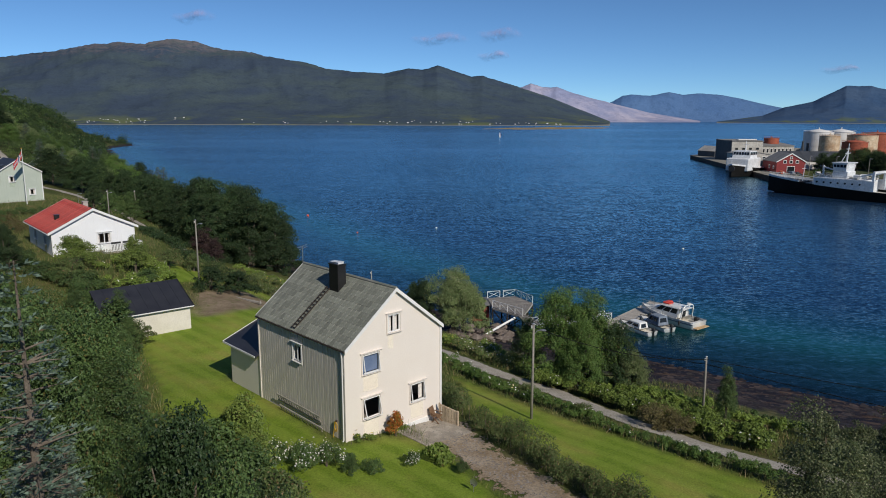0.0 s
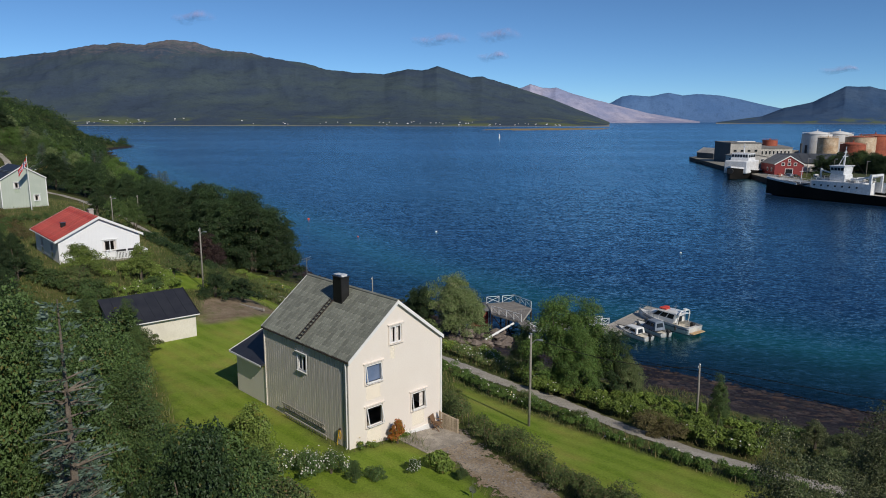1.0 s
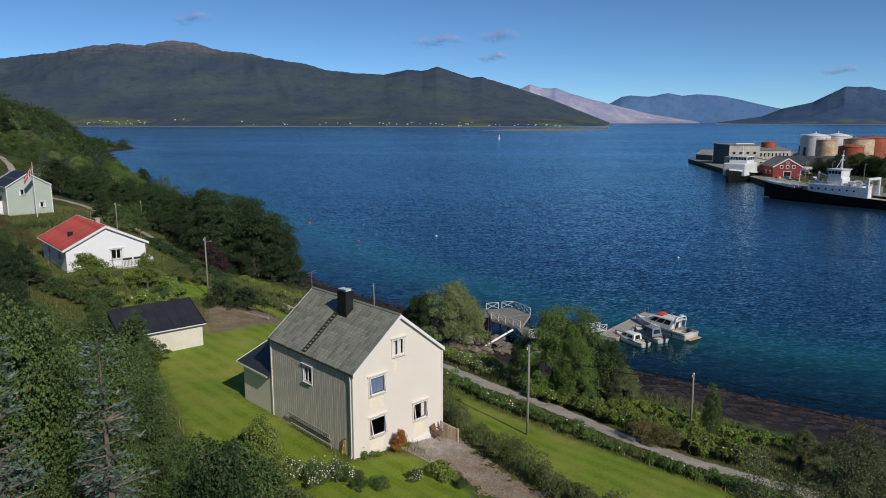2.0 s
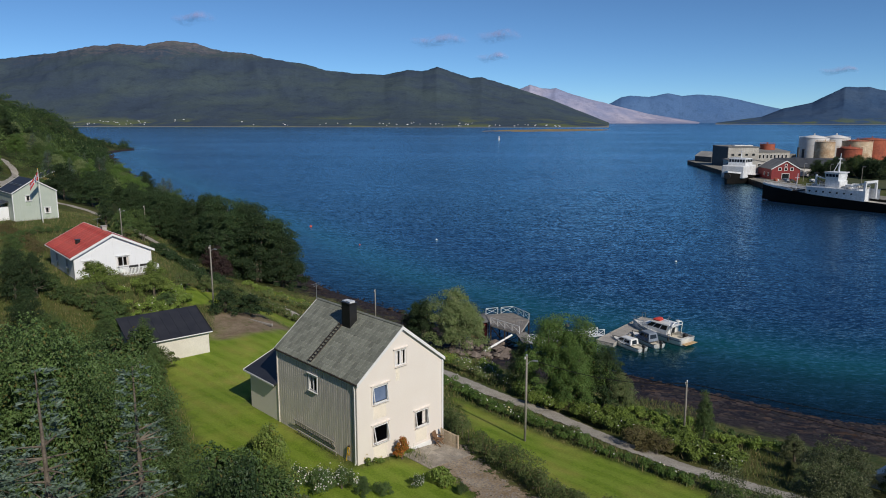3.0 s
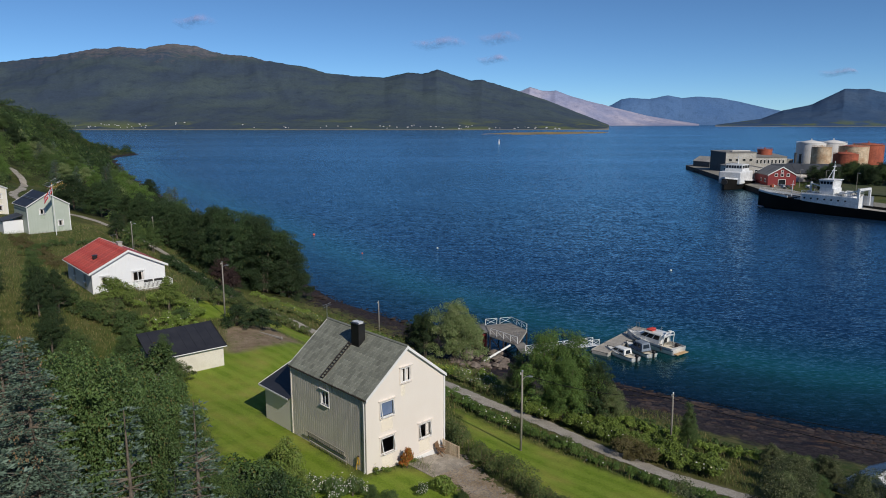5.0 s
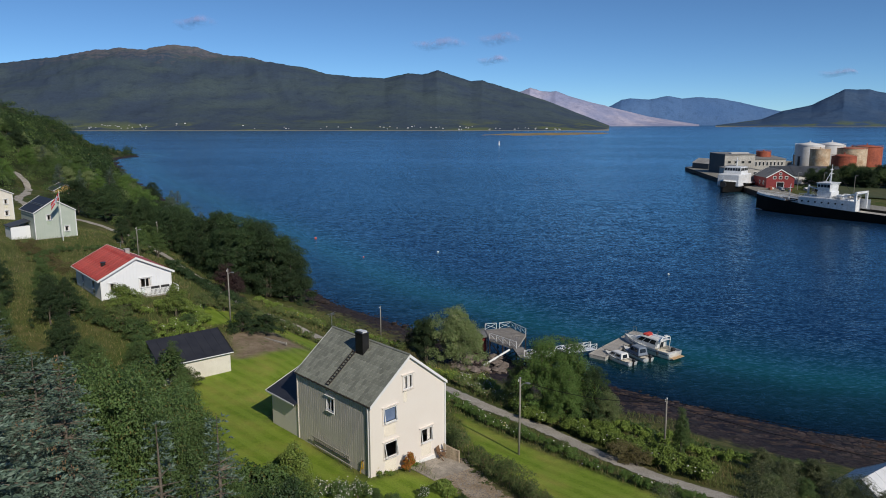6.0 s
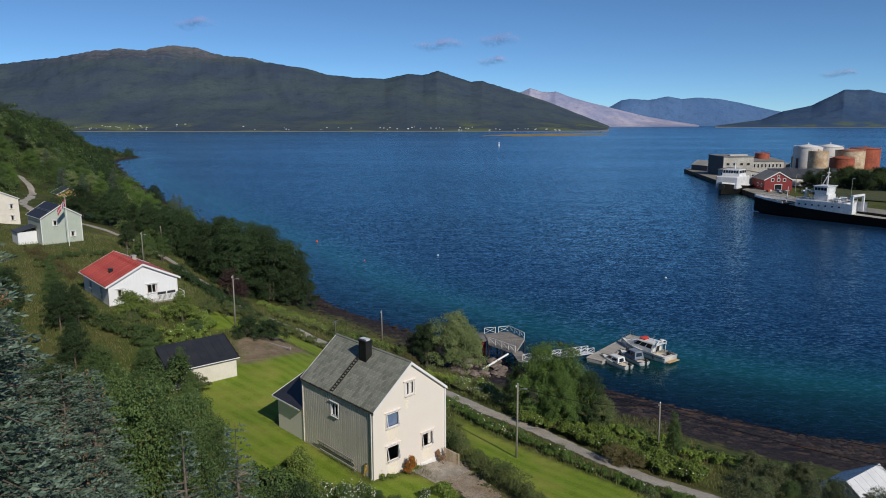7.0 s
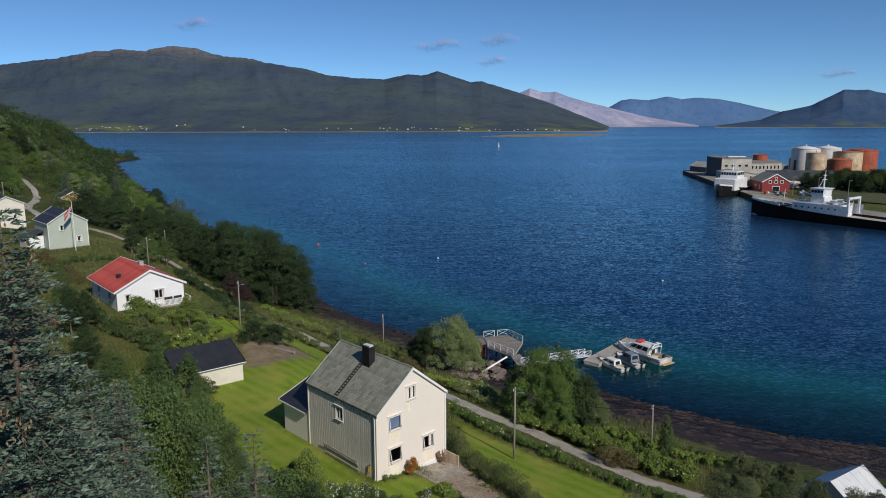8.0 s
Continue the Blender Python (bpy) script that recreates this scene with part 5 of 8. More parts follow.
def spruce_model(kind, seed, h, r, bare=0.0, cones=0, full=1.0, sprig=0.2, gaps=0.0):
    """A spruce: whorls of drooping boughs with side branchlets, each a row of needled sprigs."""
    rng = np.random.default_rng(seed)
    wood = Shape().tube([(0, 0, -0.5), (0.03, 0, h * 0.3), (0.0, 0.05, h * 0.65), (0, 0, h)], [0.2, 0.16, 0.09, 0.012], 7)
    feet, dirs, cone_at = [], [], []
    z = 0.8
    while z < h - 0.12:
        f = z / h
        reach = r * (1 - f) ** 0.8 * rng.uniform(0.85, 1.1) + 0.15
        for b in range(int(rng.integers(6, 9) * full)):
            a = rng.uniform(0, 2 * math.pi)
            ln = reach * rng.uniform(0.6, 1.12)
            droop, rise = rng.uniform(0.10, 0.28), rng.uniform(0.15, 0.35)
            ahead = np.array([math.cos(a), math.sin(a), 0.0])
            side = np.array([-ahead[1], ahead[0], 0.0])

            def along(t):
                return ahead * (t * ln) + np.array([0, 0, z + rise * t * ln - droop * t * t * ln * max(ln, 0.6) * 0.7])
            if ln > 0.5:
                wood.tube([tuple(along(0.05)), tuple(along(0.5)), tuple(along(1.0))], [0.03, 0.02, 0.006], 4, False)
            if f < bare and rng.uniform() < 0.7:
                continue
            t = 0.12
            hand = 1
            while t < 1.0:
                t += 0.13 / ln
                if rng.uniform() < gaps:
                    continue
                twig = (0.16 + 0.34 * ln * (1 - t)) * rng.uniform(0.7, 1.15)
                d = unit(ahead * rng.uniform(0.45, 0.9) + side * hand * rng.uniform(0.6, 1.0) + np.array([0, 0, rng.uniform(-0.30, 0.12)]))
                foot = along(t)
                k = max(1, int(twig / (sprig * 0.62)))
                q = (np.arange(k) + 0.3)[:, None] / k * twig
                feet.append(foot + d * q - np.array([0, 0, 0.12]) * q * q)
                dirs.append(np.tile(d, (k, 1)))
                hand = -hand
            feet.append(along(0.97)[None])
            dirs.append(unit(ahead + np.array([0, 0, 0.1]))[None])
            if cones and f > 0.45 and rng.uniform() < 0.8 * math.sin(2 * a + 0.9 * z) - 0.35:
                cone_at += [along(tt) for tt in (0.8, 0.9, 1.0)]
        z += (0.24 + 0.10 * (1 - f)) / full
    p, d = np.concatenate(feet), np.concatenate(dirs)
    n = len(p)
    flat = unit(np.cross(d, np.array([0, 0, 1.0])) + rng.normal(0, 0.2, (n, 3)))
    up = unit(np.cross(flat, d))
    quads = []
    for turn, lift, size in ((0.0, 0.1, 1.0), (0.62, 0.16, 0.8), (-0.62, 0.16, 0.8), (0.0, 0.75, 0.62)):
        w = unit(d * math.cos(turn) + flat * math.sin(turn) + up * lift + rng.normal(0, 0.12, (n, 3)))
        w = w * sprig * size * rng.uniform(0.75, 1.25, (n, 1))
        s = unit(np.cross(w, up) + 0.25 * rng.normal(0, 1, (n, 3))) * sprig * 0.15
        quads.append(np.stack([p, p + w * 0.5 + s, p + w, p + w * 0.5 - s], 1))
    crown = quads_mesh("crown", np.concatenate(quads))
    crown.materials.append(NEEDLES)
    stem = wood.mesh("trunk")
    stem.materials.append(BARK)
    bloom = None
    if cone_at:
        c = np.array(cone_at)
        c = np.repeat(c, 4, 0) + rng.normal(0, 0.12, (len(c) * 4, 3)) - np.array([0, 0, 0.06])
        w = unit(rng.normal(0, 1, (len(c), 3)) * np.array([1, 1, 0])) * 0.03
        dn = np.array([0, 0, -0.12])
        v = np.cross(w, np.array([0, 0, 1.0]))
        bloom = quads_mesh("cone_cluster", np.concatenate([np.stack([c, c + e + dn * 0.5, c + dn, c - e + dn * 0.5], 1) for e in (w, v)]))
        bloom.materials.append(CONES)
    TREE_KINDS[kind] = (stem, crown, bloom, h)


spruce_model("spruce_thin", 24, 13.0, 1.9, 0.0, 0, 0.9, 0.18, 0.15)
spruce_model("spruce_a", 21, 17.0, 4.0, 0.0, 1, 1.15)
spruce_model("spruce_b", 22, 13.0, 3.3, 0.2, 0, 1.1, 0.18)
spruce_model("spruce_far", 23, 10.0, 2.8, 0.0, 0, 0.8, 0.34)

# ---- spruces and leafy trees at the edge of the garden
SPR, LEAFY = "tall blue-green spruce with drooping boughs", "leafy birch tree on the slope"
for x, y, top, turn, kind, lab in (
    (-12.3, 5.2, 35.2, 10, "spruce_a", SPR + " and brown cones"), (-15.2, 9.6, 31.8, 130, "spruce_a", SPR + " and brown cones"), (-9.0, 10.4, 25.9, 220, "spruce_thin", "thin spruce with a bare leading stem"),
    (-18.5, 13.0, 30.5, 75, "spruce_a", SPR), (-7.9, 12.6, 25.2, 40, "spruce_thin", "thin spruce with a bare leading stem"), (-22.5, 20.5, 28.0, 300, "spruce_b", SPR),
    (-13.6, 13.6, 27.0, 15, "spruce_a", SPR), (-16.6, 17.0, 26.0, 200, "spruce_b", SPR), (-20.6, 16.5, 29.0, 30, "spruce_a", SPR), (-24.5, 26.0, 26.0, 100, "spruce_b", SPR), (-9.8, 15.4, 21.5, 170, "spruce_thin", SPR), (-10.6, 18.2, 19.0, 250, "spruce_b", SPR),
):
    t = plant("spruce", kind, x, y, top - gz(x, y), turn, lab, "spruce", "spruces")
for x, y, top, turn, kind, wide in (
    (-16.2, 23.4, 23.2, 0, "birch_a", 0.72), (-18.9, 25.6, 22.4, 140, "birch_b", 0.75), (-13.2, 22.0, 21.2, 60, "birch_b", 0.7), (-16.4, 30.2, 19.6, 210, "birch_a", 0.85),
    (-19.8, 33.5, 19.2, 20, "birch_b", 0.85), (-22.5, 30.5, 20.5, 95, "alder_a", 0.75), (-14.4, 28.6, 17.6, 300, "birch_b", 0.9), (-23.5, 39.5, 17.0, 33, "alder_b", 0.9),
    (-6.8, 16.6, 21.2, 80, "alder_b", 0.62), (-5.2, 15.6, 19.4, 190, "birch_b", 0.62), (-8.4, 19.4, 18.6, 10, "alder_a", 0.7), (-5.6, 18.6, 17.8, 280, "alder_b", 0.7),
    (-28.0, 36.0, 19.5, 170, "alder_a", 0.9), (-26.5, 45.5, 15.2, 260, "birch_a", 0.9), (-22.6, 46.6, 13.6, 120, "birch_b", 1.0), (-30.0, 44.0, 16.5, 15, "alder_b", 0.9),
    (-33.0, 52.0, 15.5, 75, "birch_a", 0.95), (-27.5, 52.0, 13.8, 340, "shrub_b", 1.1), (-31.0, 58.0, 14.0, 222, "birch_b", 1.0), (-11.2, 25.2, 16.0, 45, "birch_b", 0.9),
    (-8.8, 23.4, 14.8, 111, "sallow", 0.9), (-12.6, 31.0, 13.9, 200, "shrub_b", 1.2), (-36.0, 46.0, 17.5, 130, "birch_a", 0.9), (-38.5, 58.0, 16.2, 20, "alder_a", 0.9),
    (-26.8, 56.2, 13.6, 10, "birch_b", 0.8), (-24.6, 52.6, 12.6, 150, "birch_a", 0.7), (-29.5, 54.5, 14.2, 250, "birch_a", 0.8), (-4.0, 17.6, 15.8, 320, "sallow", 0.8), (-43.0, 52.0, 17.5, 250, "birch_b", 0.9), (-48.0, 62.0, 17.8, 10, "birch_a", 0.9),
):
    plant("tree", kind, x, y, top - gz(x, y), turn, LEAFY if "birch" in kind else "dark leafy alder tree in the thicket", "tree", "garden trees", wide)
for x, y, h, turn, kind in (
    (-10.3, 33.6, 3.6, 20, "light_bush"), (-9.6, 32.8, 2.4, 140, "light_bush"), (-11.6, 35.0, 2.2, 250, "light_bush"), (-8.6, 29.4, 2.6, 20, "shrub_b"), (-9.9, 31.2, 2.3, 80, "shrub_b"), (-11.2, 33.2, 2.0, 150, "shrub_b"), (-7.2, 27.4, 2.5, 230, "shrub_a"), (-10.6, 28.4, 3.0, 300, "shrub_b"),
    (-6.0, 25.0, 2.4, 10, "shrub_a"), (-4.6, 22.6, 2.6, 60, "shrub_b"), (-24.8, 54.2, 2.4, 60, "shrub_a"), (-30.0, 62.5, 2.2, 10, "shrub_b"),
    (-34.2, 66.0, 2.6, 44, "shrub_b"), (-37.5, 69.0, 2.4, 99, "shrub_a"), (-30.6, 71.0, 1.8, 10, "shrub_b"),
    (-50.5, 76.5, 5.2, 30, "birch_b"), (-53.0, 71.0, 6.0, 200, "alder_b"), (-47.0, 72.0, 3.0, 120, "shrub_a"), (-31.8, 79.5, 2.4, 300, "shrub_a"), (-30.2, 83.0, 2.2, 20, "shrub_a"),
    (-26.6, 79.8, 2.3, 70, "shrub_a"), (-24.6, 80.6, 2.0, 160, "shrub_a"), (-22.9, 81.2, 1.9, 240, "shrub_a"), (-14.6, 82.5, 3.0, 310, "shrub_a"), (-11.5, 78.5, 2.8, 31, "shrub_b"),
    (-9.2, 82.0, 2.6, 88, "shrub_a"), (-6.0, 84.8, 2.2, 140, "shrub_a"), (-12.6, 86.5, 2.4, 210, "shrub_b"), (-17.0, 91.0, 1.8, 5, "shrub_a"), (-5.0, 79.0, 2.2, 270, "russet"),
):
    plant("shrub", kind, x, y, h, turn, "rounded green garden shrub", "shrub", "shrubs")

for x, y, h, turn, kind, wide, lab in (
    (-39.2, 73.3, 3.6, 170, "light_bush", 1.4, "large rounded light green bush below the terrace"), (-33.2, 74.0, 4.2, 60, "light_bush", 0.9, "upright light green bush beside the terrace"),
    (-44.6, 66.7, 6.2, 20, "alder_a", 0.75, "dark bushy tree on the grassy slope"), (-43.6, 68.6, 5.4, 130, "alder_b", 0.8, "dark bushy tree on the grassy slope"),
    (-24.8, 72.9, 2.6, 80, "shrub_dark", 1.1, "dark green rounded shrub at the lamp post"), (-22.2, 73.9, 2.6, 200, "shrub_dark", 1.2, "dark green rounded shrub at the lamp post"),
    (-64.1, 127.7, 6.0, 40, "alder_b", 0.85, "dark bushy tree beside the lane"),
):
    plant("bush" if h < 5 else "tree", kind, x, y, h, turn, lab, "bush" if h < 5 else "tree", "slope bushes", wide)

# ---- trees by the shore and the pier
plant("tree", "sallow", 2.6, 82.6, 7.4, 140, "grey-green sallow tree beside the pier", "tree", "shore trees", 1.0)
plant("tree", "sallow", 1.4, 83.5, 8.9, 20, "grey-green sallow tree beside the pier", "tree", "shore trees", 1.0)
plant("tree", "alder_b", -2.6, 83.0, 6.9, 200, "dark bushy tree beside the pier", "tree", "shore trees", 0.85)
plant("tree", "alder_a", -3.8, 87.0, 5.6, 90, "dark bushy tree beside the pier", "tree", "shore trees", 0.9)
for x, y, h, turn, kind, wide in ((10.2, 58.4, 8.9, 0, "lane_birch", 0.95), (12.7, 58.2, 8.9, 120, "lane_birch", 0.9), (14.9, 57.0, 6.5, 220, "alder_b", 0.85), (11.6, 55.8, 6.4, 300, "lane_birch", 0.85),
                                  (16.2, 56.4, 4.2, 60, "sallow", 0.8), (7.6, 60.4, 5.2, 170, "birch_b", 0.9)):
    plant("tree", kind, x, y, h, turn, "leafy green tree between the lane and the shore", "tree", "shore trees", wide)
for x, y, top, turn, kind, wide in ((7.8, 13.8, 22.0, 10, "slim_birch", 0.8), (9.6, 15.0, 20.6, 130, "slim_birch", 0.9), (13.6, 18.9, 20.3, 250, "slim_birch", 1.0), (12.0, 17.6, 18.8, 60, "slim_birch", 1.0),
                                    (15.6, 20.5, 18.8, 300, "slim_birch", 1.1), (18.0, 20.2, 19.0, 200, "slim_birch", 1.1), (20.6, 22.5, 17.6, 20, "slim_birch", 1.2), (22.8, 22.4, 17.2, 90, "slim_birch", 1.2)):
    plant("tree", kind, x, y, top - gz(x, y), turn, "slender birch with small dull green leaves", "tree", "roadside trees", wide)
for x, y, top, turn, kind, wide in ((24.6, 39.2, 8.9, 130, "sallow", 1.1), (26.6, 41.5, 8.9, 250, "olive_bush", 1.1), (26.8, 38.6, 8.8, 300, "birch_a", 1.1), (27.4, 46.6, 7.3, 30, "olive_bush", 1.0), (25.4, 43.6, 6.6, 100, "birch_b", 1.1),
                                    (30.4, 44.2, 7.6, 180, "olive_bush", 1.2), (30.6, 47.2, 5.8, 330, "sallow", 0.9), (31.2, 48.6, 5.2, 70, "shrub_b", 1.2), 
                                    (27.0, 34.6, 8.6, 145, "birch_a", 1.1), (30.0, 33.4, 9.4, 210, "alder_a", 0.9), (32.6, 37.8, 8.2, 20, "olive_bush", 1.0), (30.6, 39.6, 8.4, 120, "alder_b", 1.0), (34.9, 38.6, 7.9, 220, "olive_bush", 1.0), (36.6, 38.4, 6.6, 10, "alder_b", 0.8), (30.2, 42.4, 7.2, 70, "olive_bush", 1.1), (42.6, 44.5, 6.0, 15, "alder_b", 1.2)):
    plant("tree", kind, x, y, top - gz(x, y), turn, "bushy green tree above the beach", "tree", "shore trees", wide)
plant("tree", "birch_b", 20.9, 48.4, 4.6, 20, "slender young green tree behind the bushes", "tree", "shore trees", 0.55)

# ---- dark grove below the lane, and trees along it
grove = np.random.default_rng(77)
for i in range(46):
    f = grove.uniform(0, 1) ** 0.8
    x = -31.5 - 46 * f + grove.uniform(-4, 4) - 3
    y = 118 + 62 * f + grove.uniform(-7, 7)
    s = float(side_distance(x, y, SHORE))
    road_off = abs(float(side_distance(x, y, ROAD)))
    if s < 5 or road_off < 5 or s > 44:
        continue
    h = (12.5 if s < 26 else 8.5) * grove.uniform(0.8, 1.12) * (1.0 - 0.25 * f)
    plant("tree", ("alder_a", "alder_b")[i % 2], x, y, h, grove.uniform(0, 360), "tall dark-leaved tree in a grove by the water", "tree", "grove trees", grove.uniform(0.85, 1.05), 1.3)
for x, y, h, kind in ((-28.6, 117.5, 9.5, "alder_b"), (-30.5, 121.5, 11.0, "alder_a"), (-33.0, 118.0, 11.5, "alder_b"), (-35.0, 123.0, 12.5, "alder_a"), (-38.0, 120.5, 11.0, "alder_b"), (-32.0, 126.5, 11.0, "alder_b"),
                      (-37.5, 129.0, 12.5, "alder_a"), (-42.0, 126.0, 12.5, "alder_b"), (-45.5, 131.0, 12.0, "alder_a"), (-41.0, 135.0, 12.0, "alder_a"), (-48.0, 138.0, 12.0, "alder_b")):
    plant("tree", kind, x, y, h * 1.25, x * 37, "tall dark-leaved tree in a grove by the water", "tree", "grove trees", 0.95, 1.3)
plant("tree", "copper", -38.5, 111.0, 5.6, 0, "dark copper-leaved tree beside the lane", "tree", "grove trees")
plant("tree", "copper", -35.0, 105.0, 4.6, 120, "dark copper-leaved tree beside the lane", "tree", "grove trees")
plant("tree", "birch_b", -56.5, 126.0, 6.0, 0, "leafy green tree at the lane", "tree", "lane trees")
plant("tree", "birch_a", -58.5, 122.5, 5.4, 90, "leafy green tree at the lane", "tree", "lane trees")

# ---- woods on the hillside
woods = np.random.default_rng(5)
spots = []
while len(spots) < 2900:
    f = woods.uniform(0, 1, 4000)
    y = 125 + 640 * f ** 1.25
    x = woods.uniform(-620, -40, 4000)
    s = side_distance(x, y, SHORE)
    glade = np.sin(0.041 * x + 1.7 * np.sin(0.023 * y)) * np.sin(0.037 * y + 0.9 * np.sin(0.05 * x)) + 0.5 * np.sin(0.11 * x + 0.09 * y)
    ok = (s > 4) & (s < 290) & (np.abs(side_distance(x, y, ROAD)) > 4.0) & ((glade > -0.8) | (s < 30) | (y > 430) | (y < 300))
    ok &= ~((y < 150) & (s < 60)) & ~((np.hypot(x + 74, y - 112) < 24)) & ~((np.hypot(x + 101, y - 147) < 13)) & ~((np.hypot(x + 123, y - 217) < 11)) & ~((np.hypot(x + 113, y - 203) < 9))
    ok &= ~((y < 165) & (s > 40) & (s < 52) & (woods.uniform(0, 1, 4000) < 0.7))
    spots += list(zip(x[ok], y[ok]))
spots = spots[:2900]
for k in range(700):
    y = woods.uniform(400, 720)
    x = float(np.interp(y, (254, 441, 628, 735), (-98, -206, -300, -330))) - woods.uniform(5, 75)
    spots.append((x, y))
spots = np.array(spots)
sz = ground_z(spots[:, 0], spots[:, 1])
count = len(spots)
sh = woods.gamma(6.0, 1.25, count) * (0.85 + 0.35 * np.sin(spots[:, 0] * 0.05) * np.sin(spots[:, 1] * 0.043))
sh = np.clip(sh, 3.0, 13.0) * np.where(spots[:, 1] < 330, 0.75, 1.0)
low_tone = blend(400, 470, spots[:, 1]) + (side_distance(spots[:, 0], spots[:, 1], SHORE) < 24)
tone = np.clip(woods.beta(0.8, 0.9, count) * 0.85 + 0.25 * np.sin(spots[:, 0] * 0.027 + 1.0) * np.sin(spots[:, 1] * 0.031) + 0.15 - 0.45 * low_tone, 0, 1)
wood_quads, wood_tone = [], []
for pick, clumps_each, per, leaf in ((spots[:, 1] < 300, 10, 38, 0.046), (spots[:, 1] >= 300, 8, 13, 0.11)):
    k = int(pick.sum())
    h = sh[pick]
    base = np.stack([spots[pick, 0], spots[pick, 1], sz[pick]], -1)
    mid = unit(woods.normal(0, 1, (k, clumps_each, 3)))
    mid[..., 2] = np.abs(mid[..., 2])
    wide = h * woods.uniform(0.32, 0.5, k)
    mid = base[:, None] + mid * np.stack([wide, wide, h * 0.72], -1)[:, None] * woods.uniform(0.6, 0.95, (k, clumps_each, 1))
    way = unit(woods.normal(0, 1, (k, clumps_each, per, 3)))
    way[..., 2] = np.abs(way[..., 2]) - 0.15
    at = mid[:, :, None] + way * (h * 0.24)[:, None, None, None] * woods.uniform(0.7, 1.1, (k, clumps_each, per, 1))
    big = np.repeat(np.clip(h * leaf, leaf * 5, leaf * 9.5), clumps_each * per)[:, None]
    wood_quads.append(leaves(woods, at.reshape(-1, 3), way.reshape(-1, 3) + np.array([0, 0, 0.15]), big, big * 0.7, 0.4))
    wood_tone.append(np.repeat(tone[pick], clumps_each * per * 4))
woods_me = quads_mesh("woods", np.concatenate(wood_quads))
woods_me.attributes.new("tone", "FLOAT", "POINT").data.foreach_set("value", np.concatenate(wood_tone).astype(np.float32))
tagged(part("woods", woods_me, WOODS), "mixed green birch woods and scrub covering the hillside", "woods", kind="stuff")
slope_rng = np.random.default_rng(91)
made = 0
while made < 170:
    y = float(slope_rng.uniform(138, 330))
    x = float(np.interp(y, (121, 190, 254, 441), (-21, -60, -98, -206))) - float(slope_rng.uniform(8, 150))
    away = float(side_distance(x, y, SHORE))
    if abs(float(side_distance(x, y, ROAD))) < 4.5 or (y < 152 and away < 62) or any(math.hypot(x - hx, y - hy) < hr_ for hx, hy, hr_ in ((-74, 112, 27), (-101, 147, 15), (-123, 217, 12), (-113, 203, 10))):
        continue
    kind = ("lane_birch", "birch_a", "birch_b", "alder_a", "lane_birch", "sallow")[made % 6]
    plant("tree", kind, x, y, float(slope_rng.uniform(5.5, 10.5)), float(slope_rng.uniform(0, 360)), "leafy birch tree on the hillside" if "birch" in kind else "rounded leafy tree on the hillside", "tree", "hillside trees", float(slope_rng.uniform(1.0, 1.3)), 0.4)
    made += 1
for i in range(26):
    f = grove.uniform(0.0, 1.0)
    y = 160 + 240 * f
    x = -60 - 0.577 * (y - 190) - grove.uniform(8, 55)
    if abs(float(side_distance(x, y, ROAD))) > 5:
        plant("spruce", "spruce_far", x, y, grove.uniform(6, 11), grove.uniform(0, 360), "dark spruce among the hillside birches", "spruce", "hillside spruces", 1.1)


def hedge(name, line, width, height, seed, mat, label, per_m=420, length=0.14, wide=0.09, bloom=0, bloom_mat=None, uneven=0.35):
    """A leafy strip along a line on the ground, with an uneven top and woody stems inside."""
    rng = np.random.default_rng(seed)
    pts = np.array(curve_points(line, 0.45))
    step = np.hypot(*np.diff(pts, axis=0).T).sum()
    n = int(step * 5)
    k = rng.integers(0, len(pts), n)
    cx = pts[k, 0] + rng.normal(0, width * 0.22, n)
    cy = pts[k, 1] + rng.normal(0, width * 0.22, n)
    hh = height * (1 + uneven * np.sin(cx * 1.3 + cy * 0.9 + seed) * np.sin(cx * 0.5 - cy * 0.7) + rng.uniform(-0.2, 0.2, n) * uneven * 2)
    size = np.clip(0.36 * np.minimum(hh, width * 1.2), 0.16, 0.6)
    cz = ground_z(cx, cy) + np.maximum(hh - size, 0.1) * rng.uniform(0.15, 1.0, n) ** 0.5
    at, way = crown_points(rng, np.stack([cx, cy, cz], -1), size, int(per_m / 5))
    root = thing(name, pose(*pts[0], gz(*pts[0])), label, "hedge" if "hedge" in name else "bushes")
    back = np.array([pts[0][0], pts[0][1], gz(*pts[0])])
    q = leaves(rng, at, way + np.array([0, 0, 0.5]), length, wide)
    part("foliage", quads_mesh("foliage", q - back), mat, root)
    wood = Shape()
    for i in range(0, len(pts), 2):
        x, y = pts[i]
        z = gz(x, y)
        wood.tube([(x - back[0], y - back[1], z - 0.1 - back[2]), (x + rng.normal(0, 0.12) - back[0], y + rng.normal(0, 0.12) - back[1], z + height * 0.7 - back[2])], [0.025, 0.01], 4)
    tagged(part("stems", wood, BARK, root), kind="stuff")
    if bloom:
        pick = rng.permutation(len(at))[:bloom]
        hi = at[pick] + way[pick] * 0.1 + np.array([0, 0, 0.08]) - back
        tagged(part("flowers", quads_mesh("flowers", leaves(rng, hi, way[pick] + np.array([0, 0, 0.9]), 0.16, 0.14, 0.4)), bloom_mat, root), kind="stuff")
    return root


